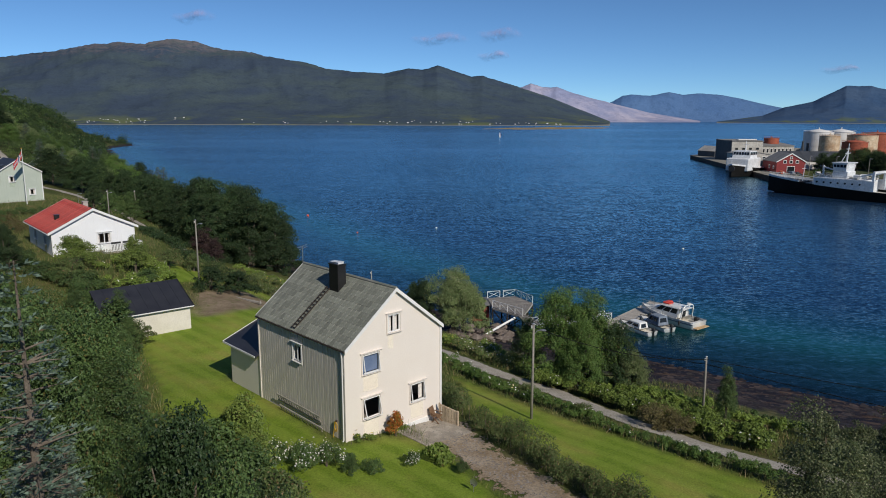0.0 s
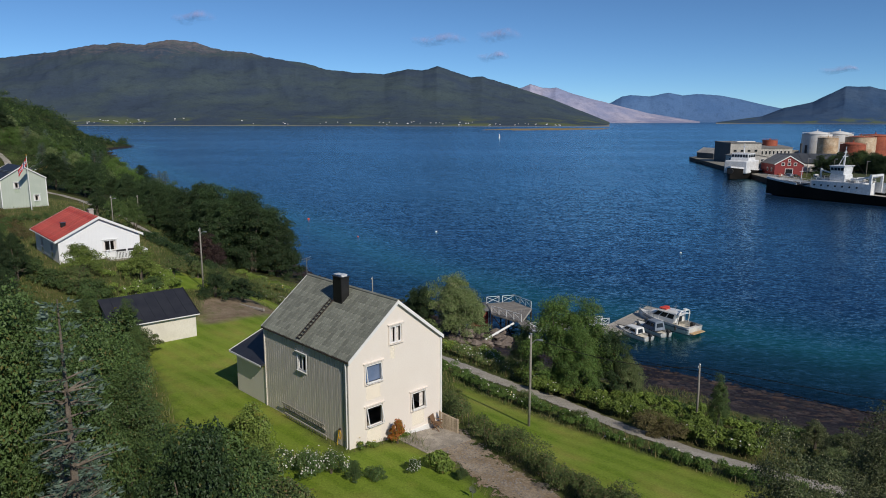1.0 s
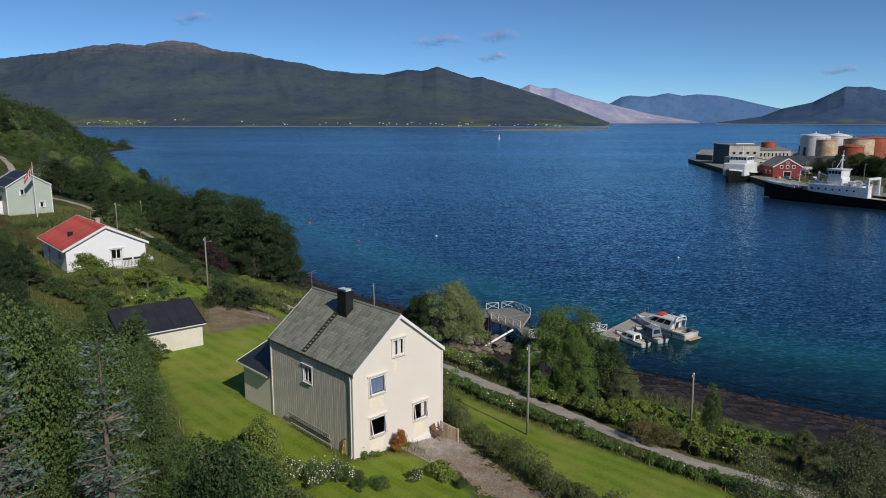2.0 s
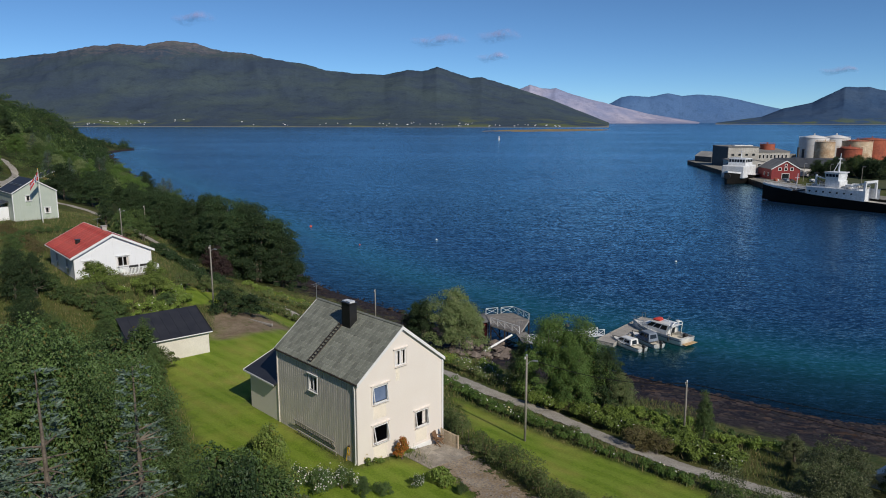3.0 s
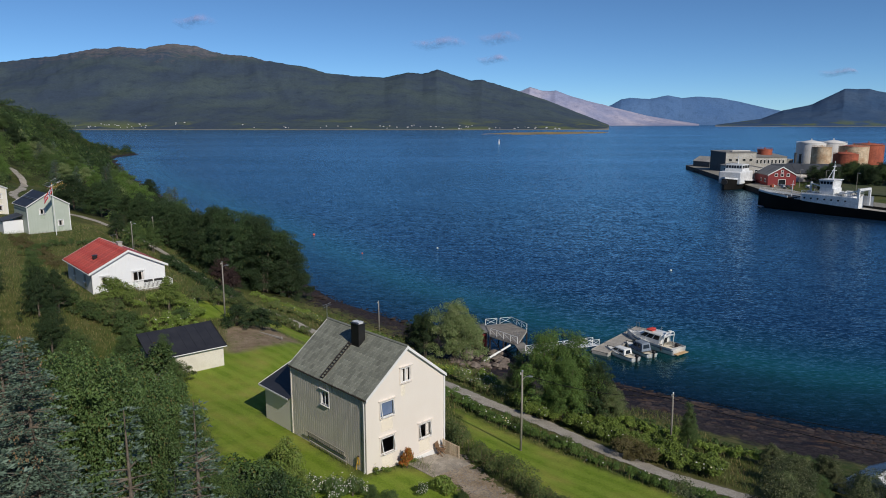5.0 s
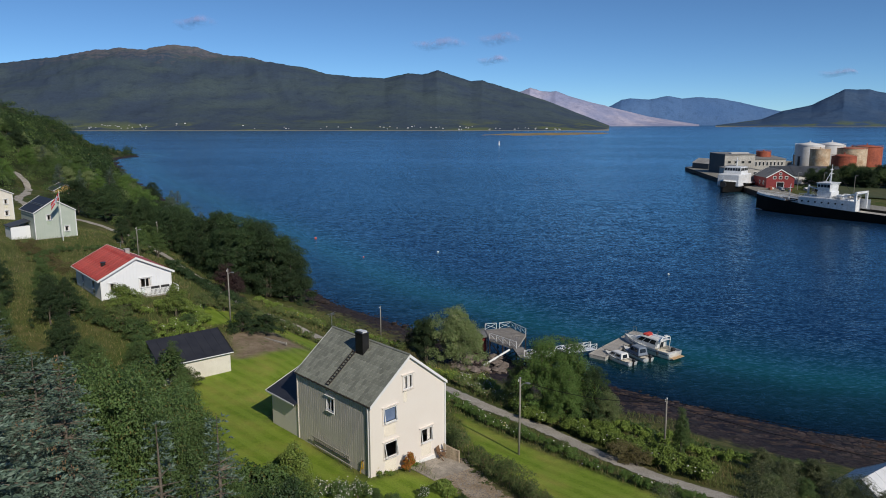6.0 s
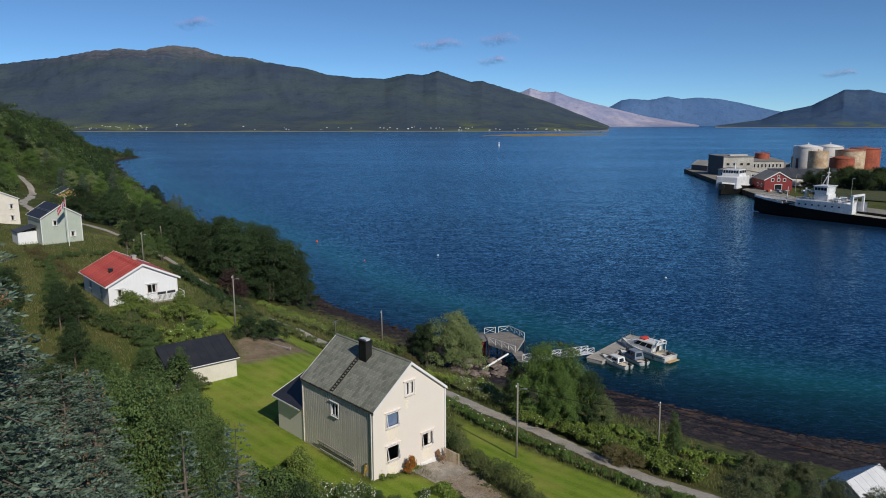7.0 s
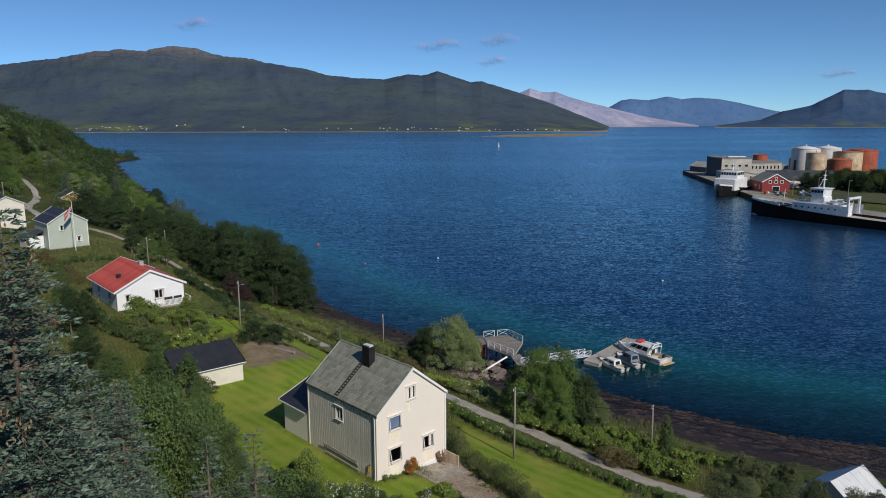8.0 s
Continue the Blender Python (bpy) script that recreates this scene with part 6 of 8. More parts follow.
hedge("hedge", ((0.2, 46.0), (1.1, 43.6), (2.5, 41.0), (4.0, 37.9), (5.6, 35.2), (7.5, 32.4), (9.4, 29.6), (12.0, 25.5), (15.0, 21.0)), 1.8, 1.45, 31, LEAF_HEDGE,
      "untrimmed greyish-green hedge along the driveway", 1500, 0.10, 0.065)
hedge("hedge", ((-0.5, 60.0), (1.6, 56.0), (3.6, 52.6), (6.0, 49.6), (8.4, 46.8)), 1.5, 0.95, 32, LEAF_LANE, "low uneven hedge between the lawn and the lane", 1400, 0.09, 0.06, 60, PETALS)
hedge("hedge", ((8.6, 46.6), (10.8, 43.4), (12.6, 41.4), (15.2, 38.9), (18.6, 36.2), (23.0, 33.0)), 1.5, 0.75, 33, LEAF_LANE, "low uneven hedge between the lawn and the lane", 1500, 0.09, 0.06, 40, PETALS)
hedge("bushes", ((7.5, 57.2), (10.6, 54.4), (13.0, 51.6), (15.2, 49.0), (17.4, 46.0), (19.4, 43.6), (21.5, 42.2)), 2.6, 1.35, 34, LEAF_BRIGHT, "bright green broad-leaved plants beside the lane", 1500, 0.17, 0.12, 90, PETALS)
hedge("bushes", ((11.8, 56.2), (14.6, 53.2), (17.2, 50.4), (19.6, 47.6), (21.6, 45.0)), 2.4, 1.1, 35, LEAF_BRIGHT, "bright green broad-leaved plants above the beach", 1300, 0.16, 0.11)
hedge("bushes", ((1.2, 68.0), (3.6, 64.0), (5.6, 61.6), (7.4, 59.6)), 2.2, 1.2, 36, LEAF_HEDGE, "dense dark green bushes below the lane", 800, 0.13, 0.09, 70, PETALS)
hedge("bushes", ((2.2, 73.5), (4.4, 70.0), (6.0, 66.5)), 2.6, 1.0, 37, LEAF_BRIGHT, "tall flowering weeds below the lane", 700, 0.18, 0.10, 160, PETALS)
hedge("bushes", ((-2.5, 73.5), (-0.2, 70.5), (1.8, 67.0)), 1.8, 1.1, 38, LEAF_BRIGHT, "tall flowering weeds below the lane", 700, 0.16, 0.09, 120, PETALS_YELLOW)
hedge("bushes", ((-28.5, 104.0), (-23.5, 98.0), (-17.5, 92.5), (-12.0, 86.0)), 3.4, 1.0, 39, LEAF_HEDGE, "tall meadow growth between the lane and the shore", 700, 0.18, 0.10, 120, PETALS_YELLOW)
hedge("bushes", ((-33.0, 110.0), (-27.0, 105.0), (-21.0, 98.5), (-14.0, 94.0), (-7.0, 90.5)), 3.0, 0.9, 40, LEAF_BRIGHT, "tall meadow growth above the beach", 600, 0.18, 0.10, 90, PETALS)
hedge("hedge", ((-38.0, 92.5), (-34.0, 88.5), (-29.5, 85.5), (-25.5, 84.0)), 2.0, 1.6, 41, LEAF_DARK, "thick dark green hedge behind the lamp post", 700, 0.18, 0.12)
hedge("bushes", ((12.6, 60.5), (16.5, 57.0), (20.0, 53.5), (23.2, 50.2), (26.5, 47.6)), 3.2, 0.9, 42, LEAF_BRIGHT, "bright green shore plants above the beach", 1300, 0.15, 0.10)
hedge("bushes", ((15.5, 60.6), (19.6, 57.0), (23.4, 53.4), (27.0, 50.6), (31.0, 50.2)), 2.6, 0.6, 43, LEAF_BIRCH, "low scrub along the top of the beach", 600, 0.15, 0.09)
hedge("bushes", ((-8.0, 71.0), (-13.5, 77.5), (-20.5, 84.5), (-29.0, 92.0)), 1.7, 1.0, 44, LEAF_HEDGE, "rough hedge on the upper side of the lane", 700, 0.14, 0.09, 60, PETALS)
hedge("bushes", ((-31.0, 95.5), (-38.0, 103.5), (-45.5, 112.5), (-53.0, 122.0)), 2.4, 1.7, 45, LEAF_DARK, "dark hedge on the upper side of the lane", 700, 0.18, 0.12)
hedge("bushes", ((-34.5, 66.5), (-30.5, 69.5), (-30.0, 74.0), (-33.5, 77.0), (-37.5, 74.0)), 3.0, 1.3, 46, LEAF_BRIGHT, "lush green bushes below the white house", 700, 0.17, 0.11, 60, PETALS)
hedge("bushes", ((-30.0, 63.5), (-36.0, 66.5), (-42.0, 70.0), (-47.0, 75.5)), 3.4, 1.3, 47, LEAF_BIRCH, "tangled green bushes on the slope", 700, 0.16, 0.11)
hedge("bushes", ((-56.0, 92.0), (-62.0, 99.0), (-69.0, 106.0), (-74.0, 112.0)), 4.0, 0.9, 48, LEAF_BROWNISH, "rough olive-brown scrub on the slope", 500, 0.16, 0.10)
hedge("bushes", ((-60.0, 118.0), (-64.0, 112.0), (-66.0, 104.0), (-62.0, 96.0)), 3.0, 1.0, 49, LEAF_BIRCH, "green scrub on the slope", 500, 0.16, 0.10)
plant("shrub", "russet", 14.9, 45.7, 1.9, 0, "brownish spirea shrub at the roadside", "shrub", "roadside shrubs", 1.1)
plant("shrub", "russet", 15.9, 44.5, 1.6, 100, "brownish spirea shrub at the roadside", "shrub", "roadside shrubs", 1.1)
plant("shrub", "shrub_a", 6.6, 49.5, 1.3, 30, "dark green shrub at the roadside", "shrub", "roadside shrubs")
plant("shrub", "shrub_a", 9.9, 45.6, 1.2, 70, "dark green shrub at the roadside", "shrub", "roadside shrubs")
# flower beds in front of the house
for x, y, h, turn in ((-8.6, 33.4, 1.25, 0), (-7.2, 33.2, 1.35, 60), (-6.0, 33.6, 1.2, 120), (-9.9, 32.0, 1.3, 200)):
    plant("flower_shrub", "flower_shrub", x, y, h, turn, "green shrub full of small white flowers", "shrub", "white flowering shrubs", 0.9)
for x, y, h, turn, wide in ((-4.6, 33.0, 0.75, 0, 1.0), (-3.5, 33.3, 0.8, 80, 1.0), (-5.0, 34.2, 0.6, 210, 1.1)):
    plant("shrub", "shrub_b", x, y, h, turn, "low dense green shrub in the flower bed", "shrub", "bed shrubs", wide)
plant("shrub", "flower_shrub", -1.6, 34.5, 0.75, 30, "low green plant with white flowers by the driveway", "shrub", "bed shrubs", 0.8)
plant("shrub", "herb", -0.2, 35.2, 0.95, 100, "leafy green perennial by the driveway", "shrub", "bed shrubs", 0.9)
plant("shrub", "shrub_b", 1.0, 34.0, 0.75, 160, "low dense green shrub by the driveway", "shrub", "bed shrubs", 0.7)
plant("shrub", "red_shrub", -2.75, 38.55, 1.75, 0, "shrub with red and orange leaves at the house wall", "shrub", "", 0.58)
hedge("bushes", ((-5.15, 36.85), (-4.1, 37.85), (-3.2, 38.7), (-2.3, 39.5)), 0.55, 0.42, 61, LEAF_BRIGHT, "low green and yellow plants along the house wall", 900, 0.08, 0.05, 25, PETALS_YELLOW)


# ---- meadow grass where nothing is mown
def meadow(count, seed, x0, x1, y0, y1, tall):
    rng = np.random.default_rng(seed)
    x, y = rng.uniform(x0, x1, count), rng.uniform(y0, y1, count)
    s = side_distance(x, y, SHORE)
    keep = (s > 9) & (np.abs(side_distance(x, y, ROAD)) > 1.7) & (np.abs(side_distance(x, y, DRIVE)) > 1.9)
    for ring in LAWNS:
        keep &= area_distance(x, y, ring) < 0.2
    keep &= area_distance(x, y, DIRT) < 0.5
    for ox, oy, turn, w, l in ((-5.45, 37.1, 43.6, 7.4, 14.0), (-43.99, 77.56, 40.94, 9.0, 12.2), (-75.04, 117.4, 44.5, 7.2, 9.0), (-21.87 - 7.4 * 0.77, 59.53 - 7.4 * 0.63, 39.35, 7.4, 8.2)):
        c, n = math.cos(radians(turn)), math.sin(radians(turn))
        u, v = (x - ox) * c + (y - oy) * n, -(x - ox) * n + (y - oy) * c
        keep &= ~((u > -0.3) & (u < w + 0.3) & (v > -0.3) & (v < l + 0.3))
    x, y = x[keep], y[keep]
    patch = 0.5 + 0.5 * np.sin(x * 0.5 + 1.3 * np.sin(y * 0.3)) * np.sin(y * 0.45 + seed)
    h = tall * rng.uniform(0.5, 1.2, len(x)) * (0.55 + 0.7 * patch)
    foot = np.stack([x, y, ground_z(x, y) - 0.03], -1)
    lean = rng.normal(0, 0.35, (len(x), 3)) * h[:, None]
    lean[:, 2] = h
    side = unit(rng.normal(0, 1, (len(x), 3)) * np.array([1, 1, 0])) * rng.uniform(0.008, 0.022, (len(x), 1))
    return np.stack([foot - side, foot + side, foot + lean + side * 0.2, foot + lean - side * 0.2], 1)


blades = np.concatenate([meadow(130000, 50, -40, 26, 20, 66, 0.45), meadow(120000, 51, -62, 6, 62, 110, 0.5), meadow(60000, 52, -90, -40, 80, 140, 0.6)])
tagged(part("meadow_grass", quads_mesh("meadow_grass", blades), GRASS_BLADE), "uncut green and straw-coloured meadow grass", "grass", kind="stuff")

# ---------------------------------------------------------------- pier, float and boats


def hull_shape(L, B, side, draft, rise, stern=0.85, stations=14, flare=0.82, blunt=2.2):
    """A boat's hull; the bow points to +y, the waterline lies at z = 0. Returns the shape and its sheer line."""
    s, sheer = Shape(), []
    for i in range(stations + 1):
        t = i / stations
        half = B / 2 * (stern + (1 - stern) * min(1, t / 0.35)) * max(0.0, 1 - max(0.0, (t - 0.45) / 0.55) ** blunt)
        half = max(half, 0.02)
        top = side + rise * t * t
        keel = -draft * (1 - max(0, (t - 0.75) / 0.25) ** 2) + (top * 0.75) * max(0, (t - 0.93) / 0.07)
        y = L * (t - 0.5) + 0.0
        ring = [(0, y, keel), (half * 0.55, y, keel * 0.75 + 0.02), (half * flare, y, min(0.12 * side, top)), (half, y, top)]
        s.v += [(-x, yy, z) for x, yy, z in ring[::-1]] + ring[1:]
        sheer.append((half, y, top))
    n = 7
    s.f = [(i * n + k, i * n + k + 1, (i + 1) * n + k + 1, (i + 1) * n + k) for i in range(stations) for k in range(n - 1)]
    s.f.append(tuple(range(n))[::-1])
    return s, sheer


def deck_shape(sheer, lower, lo=0.0, hi=1.0, inset=0.96):
    s = Shape()
    pick = [q for i, q in enumerate(sheer) if lo <= i / (len(sheer) - 1) <= hi]
    for h, y, z in pick:
        s.v += [(-h * inset, y, z - lower), (h * inset, y, z - lower)]
    s.f = [(2 * i, 2 * i + 1, 2 * i + 3, 2 * i + 2) for i in range(len(pick) - 1)]
    return s


def rail_along(sheer, lift, r=0.03, lo=0.0, hi=1.0):
    s = Shape()
    pick = [q for i, q in enumerate(sheer) if lo <= i / (len(sheer) - 1) <= hi]
    for sign in (-1, 1):
        s.tube([(sign * h * 0.97, y, z + lift) for h, y, z in pick], r, 6)
    return s


def cabin_shape(w0, w1, y0, y1, z0, z1, rake_front, rake_back, top=0.8):
    """A cabin that narrows upwards, with slanting ends."""
    s = Shape()
    a = [(-w0 / 2, y0, z0), (w0 / 2, y0, z0), (w1 / 2, y1, z0), (-w1 / 2, y1, z0)]
    b = [(-w0 / 2 * top, y0 + rake_back, z1), (w0 / 2 * top, y0 + rake_back, z1), (w1 / 2 * top, y1 - rake_front, z1), (-w1 / 2 * top, y1 - rake_front, z1)]
    return s.add(a + b, [(0, 3, 2, 1), (4, 5, 6, 7), (0, 1, 5, 4), (1, 2, 6, 5), (2, 3, 7, 6), (3, 0, 4, 7)])


def rounded(s):
    """The same shell with its top ring drawn in to a low crown."""
    top = [Vector(p) for p in s.v[4:8]]
    mid = sum(top, Vector()) / 4
    k = len(s.v)
    s.v += [tuple(p.lerp(mid, 0.22) + Vector((0, 0, 0.07))) for p in top]
    s.f = [f for f in s.f if tuple(f) != (4, 5, 6, 7)] + [(4 + i, 4 + (i + 1) % 4, k + (i + 1) % 4, k + i) for i in range(4)] + [(k, k + 1, k + 2, k + 3)]
    return s


def side_panes(w0, w1, y0, y1, z0, z1, rake_front, rake_back, top, parent, cuts, proud=0.012):
    """Dark panes set on a cabin's sides, front and back, as fractions of its faces."""
    a = [Vector(p) for p in ((-w0 / 2, y0, z0), (w0 / 2, y0, z0), (w1 / 2, y1, z0), (-w1 / 2, y1, z0))]
    b = [Vector(p) for p in ((-w0 / 2 * top, y0 + rake_back, z1), (w0 / 2 * top, y0 + rake_back, z1), (w1 / 2 * top, y1 - rake_front, z1), (-w1 / 2 * top, y1 - rake_front, z1))]
    for face, u0, u1, v0, v1 in cuts:
        i, j = {"left": (3, 0), "right": (1, 2), "front": (2, 3), "back": (0, 1)}[face]

        def spot(u, v):
            return (a[i].lerp(a[j], u)).lerp(b[i].lerp(b[j], u), v)
        q = [spot(u0, v0), spot(u1, v0), spot(u1, v1), spot(u0, v1)]
        nrm = (q[1] - q[0]).cross(q[3] - q[0]).normalized()
        part("pane", Shape().slab([p + nrm * proud for p in q], 0.01), DARK_GLASS, parent)


def outboard(parent, x, y, z):
    m = part("outboard_motor", Shape().box(x, y, z + 0.25, 0.36, 0.5, 0.42, 0.07), RUBBER, parent, "black outboard motor")
    part("leg", Shape().box(x, y - 0.05, z - 0.5, 0.14, 0.24, 0.76, 0.03), RUBBER, m)


def motorboat(at, label, L, B, side, big):
    boat = thing("motorboat", at, label, "boat", "moored boats")
    h, sheer = hull_shape(L, B, side, 0.3, 0.5 if big else 0.3, 0.88, 18, 0.86, 2.0)
    hull = part("hull", h, GEL_WHITE, boat, "white glass-fibre hull", smooth=True)
    part("deck", deck_shape(sheer, 0.05, 0.4, 1.0), GEL_WHITE, boat)
    part("cockpit_floor", deck_shape(sheer, side * 0.6, 0.0, 0.45, 0.86), BOAT_BEIGE, boat)
    for sign in (-1, 1):
        walls = Shape()
        for (h0, y0, z0), (h1, y1, z1) in zip(sheer[:8], sheer[1:9]):
            walls.slab([(sign * h0 * 0.88, y0, z0 - side * 0.6), (sign * h1 * 0.88, y1, z1 - side * 0.6), (sign * h1 * 0.9, y1, z1), (sign * h0 * 0.9, y0, z0)], 0.04)
        part("coaming", walls, GEL_WHITE, boat)
    part("gunwale", rail_along(sheer, 0.0, 0.045), RUBBER if not big else TARP_BLUE, boat, "rubbing strake")
    return boat, sheer


# big cabin cruiser
boat, sheer = motorboat(pose(31.5, 93.7, 0, 0, 0, 36) @ Matrix.Diagonal((1.12, 1.06, 1.06, 1)), "white cabin cruiser with a red canvas on its roof", 9.0, 3.1, 0.98, True)
low = part("trunk_cabin", rounded(cabin_shape(2.4, 1.0, 0.4, 4.0, 1.0, 1.72, 1.7, 0.0, 0.82)), GEL_WHITE, boat)
side_panes(2.4, 1.0, 0.4, 4.0, 1.0, 1.72, 1.7, 0.0, 0.82, low, (("left", 0.35, 0.85, 0.3, 0.8), ("right", 0.15, 0.65, 0.3, 0.8)))
CAB = (2.5, 2.1, -2.0, 2.4, 1.0, 2.36, 1.9, -0.2, 0.80)
house_b = part("wheelhouse", cabin_shape(*CAB), GEL_WHITE, boat)
side_panes(*CAB, house_b, [(f, u, v, 0.42, 0.86) for f in ("left", "right") for u, v in ((0.06, 0.30), (0.34, 0.62), (0.66, 0.94))] + [("front", 0.05, 0.48, 0.3, 0.92), ("front", 0.52, 0.95, 0.3, 0.92), ("back", 0.3, 0.7, 0.02, 0.9)])
crown_pts = [(-1.05, 2.28), (-0.75, 2.36), (0.0, 2.42), (0.75, 2.36), (1.05, 2.28)]
lid = Shape()
for k, yy in enumerate((-2.9, -1.8, 0.0, 0.75)):
    lid.v += [(x * (0.92 if k in (0, 3) else 1.0), yy, z - (0.04 if k in (0, 3) else 0.0)) for x, z in crown_pts] + [(x * (0.92 if k in (0, 3) else 1.0), yy, z - 0.09) for x, z in crown_pts[::-1]]
lid.f = [(k * 10 + i, k * 10 + (i + 1) % 10, k * 10 + 10 + (i + 1) % 10, k * 10 + 10 + i) for k in range(3) for i in range(10)] + [tuple(range(9, -1, -1)), tuple(range(30, 40))]
part("cabin_roof", lid, GEL_WHITE, boat, smooth=False)
for sx in (-0.95, 0.95):
    part("roof_post", Shape().bar((sx, -2.6, 0.95), (sx * 0.95, -2.75, 2.25), 0.05), BLACK_METAL, boat)
    stripe = Shape()
    for (h0, y0, z0), (h1, y1, z1) in zip(sheer[:15], sheer[1:16]):
        q = math.copysign(1, sx)
        stripe.slab([(q * (h0 + 0.012) * 0.985, y0, z0 - 0.34), (q * (h1 + 0.012) * 0.985, y1, z1 - 0.34), (q * (h1 + 0.012), y1, z1 - 0.2), (q * (h0 + 0.012), y0, z0 - 0.2)], 0.012)
    part("hull_stripe", stripe, TARP_BLUE, boat, "blue-grey stripe")
bundle = Shape().box(0.0, 0.35, 2.40, 1.4, 0.7, 0.22, 0.09).box(-0.2, -0.15, 2.41, 0.9, 0.5, 0.16, 0.06)
part("canvas", bundle, RED_CLOTH, boat, "red folded canvas")
mast = Shape().tube([(0, -1.3, 2.38), (0, -1.4, 3.3)], 0.03, 6).tube([(-0.5, -1.36, 2.95), (0.5, -1.36, 2.95)], 0.02, 5)
part("mast", mast, STEEL, boat)
rails = Shape()
for sign in (-1, 1):
    pts = [(sign * h * 0.93, y, z + 0.5) for h, y, z in sheer[9:]]
    rails.tube(pts, 0.022, 6)
    for h, y, z in sheer[9::2]:
        rails.tube([(sign * h * 0.93, y, z), (sign * h * 0.93, y, z + 0.5)], 0.018, 5)
part("bow_rail", rails, STEEL, boat, "stainless steel bow rail")
part("transom_platform", Shape().box(0, -4.75, 0.25, 2.4, 0.7, 0.1, 0.03), TEAK, boat, "orange-brown teak bathing platform")
part("transom_seat", Shape().box(0, -4.0, 0.42, 2.1, 0.6, 0.4, 0.06), GEL_WHITE, boat)
part("deck_gear", Shape().box(0.9, -3.4, 0.4, 0.5, 0.6, 0.75, 0.1), RUBBER, boat)
part("radar_arch", Shape().tube([(-1.15, -2.5, 1.0), (-1.0, -2.75, 2.5), (-0.7, -2.8, 2.75), (0.7, -2.8, 2.75), (1.0, -2.75, 2.5), (1.15, -2.5, 1.0)], 0.07, 8), GEL_WHITE, boat)
part("radar", Shape().tube([(0, -2.8, 2.8), (0, -2.8, 3.0)], 0.28, 12), GEL_WHITE, boat)
for sx in (-1.5, 1.5):
    for yy in (-2.6, -0.2, 1.8):
        part("fender", Shape().tube([(sx, yy, 0.95), (sx, yy, 0.85), (sx, yy, 0.4), (sx, yy, 0.3)], [0.04, 0.12, 0.12, 0.04], 8), RUBBER, boat)
# grey-topped middle boat
boat, sheer = motorboat(pose(28.75, 91.2, 0, 0, 0, 24), "small white motorboat with a blue-grey canopy", 5.9, 2.2, 0.55, False)
TOP = (1.75, 1.6, -1.7, 1.0, 0.6, 1.7, 0.8, 0.2, 0.78)
can = part("canopy", rounded(cabin_shape(*TOP)), TARP_BLUE, boat, "blue-grey canvas canopy")
side_panes(*TOP, can, (("front", 0.08, 0.92, 0.3, 0.9), ("left", 0.12, 0.48, 0.4, 0.85), ("left", 0.54, 0.85, 0.4, 0.85), ("right", 0.2, 0.85, 0.4, 0.85), ("back", 0.15, 0.85, 0.35, 0.85)))
outboard(boat, 0.1, -3.1, 0.42)
part("windscreen_frame", Shape().bar((-0.75, 1.0, 0.65), (0.75, 1.0, 0.65), 0.05).bar((-0.6, 0.2, 1.72), (0.6, 0.2, 1.72), 0.05), STEEL, boat)
# low cabin boat
boat, sheer = motorboat(pose(25.7, 89.3, 0, 0, 0, 32), "white cabin boat with dark side windows", 5.7, 2.1, 0.55, False)
LOW = (1.65, 1.1, -1.3, 1.7, 0.6, 1.32, 0.9, 0.1, 0.82)
cab = part("cabin", rounded(cabin_shape(*LOW)), GEL_WHITE, boat)
side_panes(*LOW, cab, (("left", 0.08, 0.4, 0.3, 0.82), ("left", 0.48, 0.88, 0.3, 0.82), ("right", 0.12, 0.5, 0.3, 0.82), ("right", 0.56, 0.92, 0.3, 0.82), ("back", 0.2, 0.8, 0.1, 0.85), ("front", 0.1, 0.9, 0.25, 0.9)))
outboard(boat, -0.1, -3.0, 0.4)

# ---- floating jetty
jetty = thing("floating_jetty", pose(21.6, 90.6, 0, 0, 0, -40.0), "floating wooden jetty with a pale plank deck", "jetty")
JL, JW = 15.2, 2.7
part("float", Shape().box(JW / 2, JL / 2, -0.35, JW - 0.1, JL - 0.1, 0.75, 0.05), CONCRETE, jetty)
part("edge_beam", Shape().box(0.06, JL / 2, 0.4, 0.14, JL, 0.2).box(JW - 0.06, JL / 2, 0.4, 0.14, JL, 0.2), GREY_WOOD, jetty)
plank = Shape().box(0, 0, 0, JW - 0.2, 0.135, 0.04).mesh("plank")
plank.materials.append(GREY_WOOD)
for i in range(101):
    ob = new("plank", plank)
    ob.parent = jetty
    ob.matrix_local = pose(JW / 2, 0.1 + i * 0.15, 0.5)
for y, x in ((1.0, JW - 0.15), (5.0, JW - 0.15), (9.5, JW - 0.15), (13.0, JW - 0.15), (4.0, 0.2), (11.0, 0.2)):
    part("bollard", Shape().tube([(x, y, 0.5), (x, y, 0.78), (x, y, 0.8)], [0.07, 0.07, 0.11], 8), STEEL, jetty)
part("ladder", Shape().bar((0.2, JL - 0.4, 0.3), (0.2, JL - 0.4, 1.4), 0.05).bar((0.7, JL - 0.4, 0.3), (0.7, JL - 0.4, 1.4), 0.05).bar((0.2, JL - 0.4, 1.4), (0.7, JL - 0.4, 1.4), 0.05), STEEL, jetty)


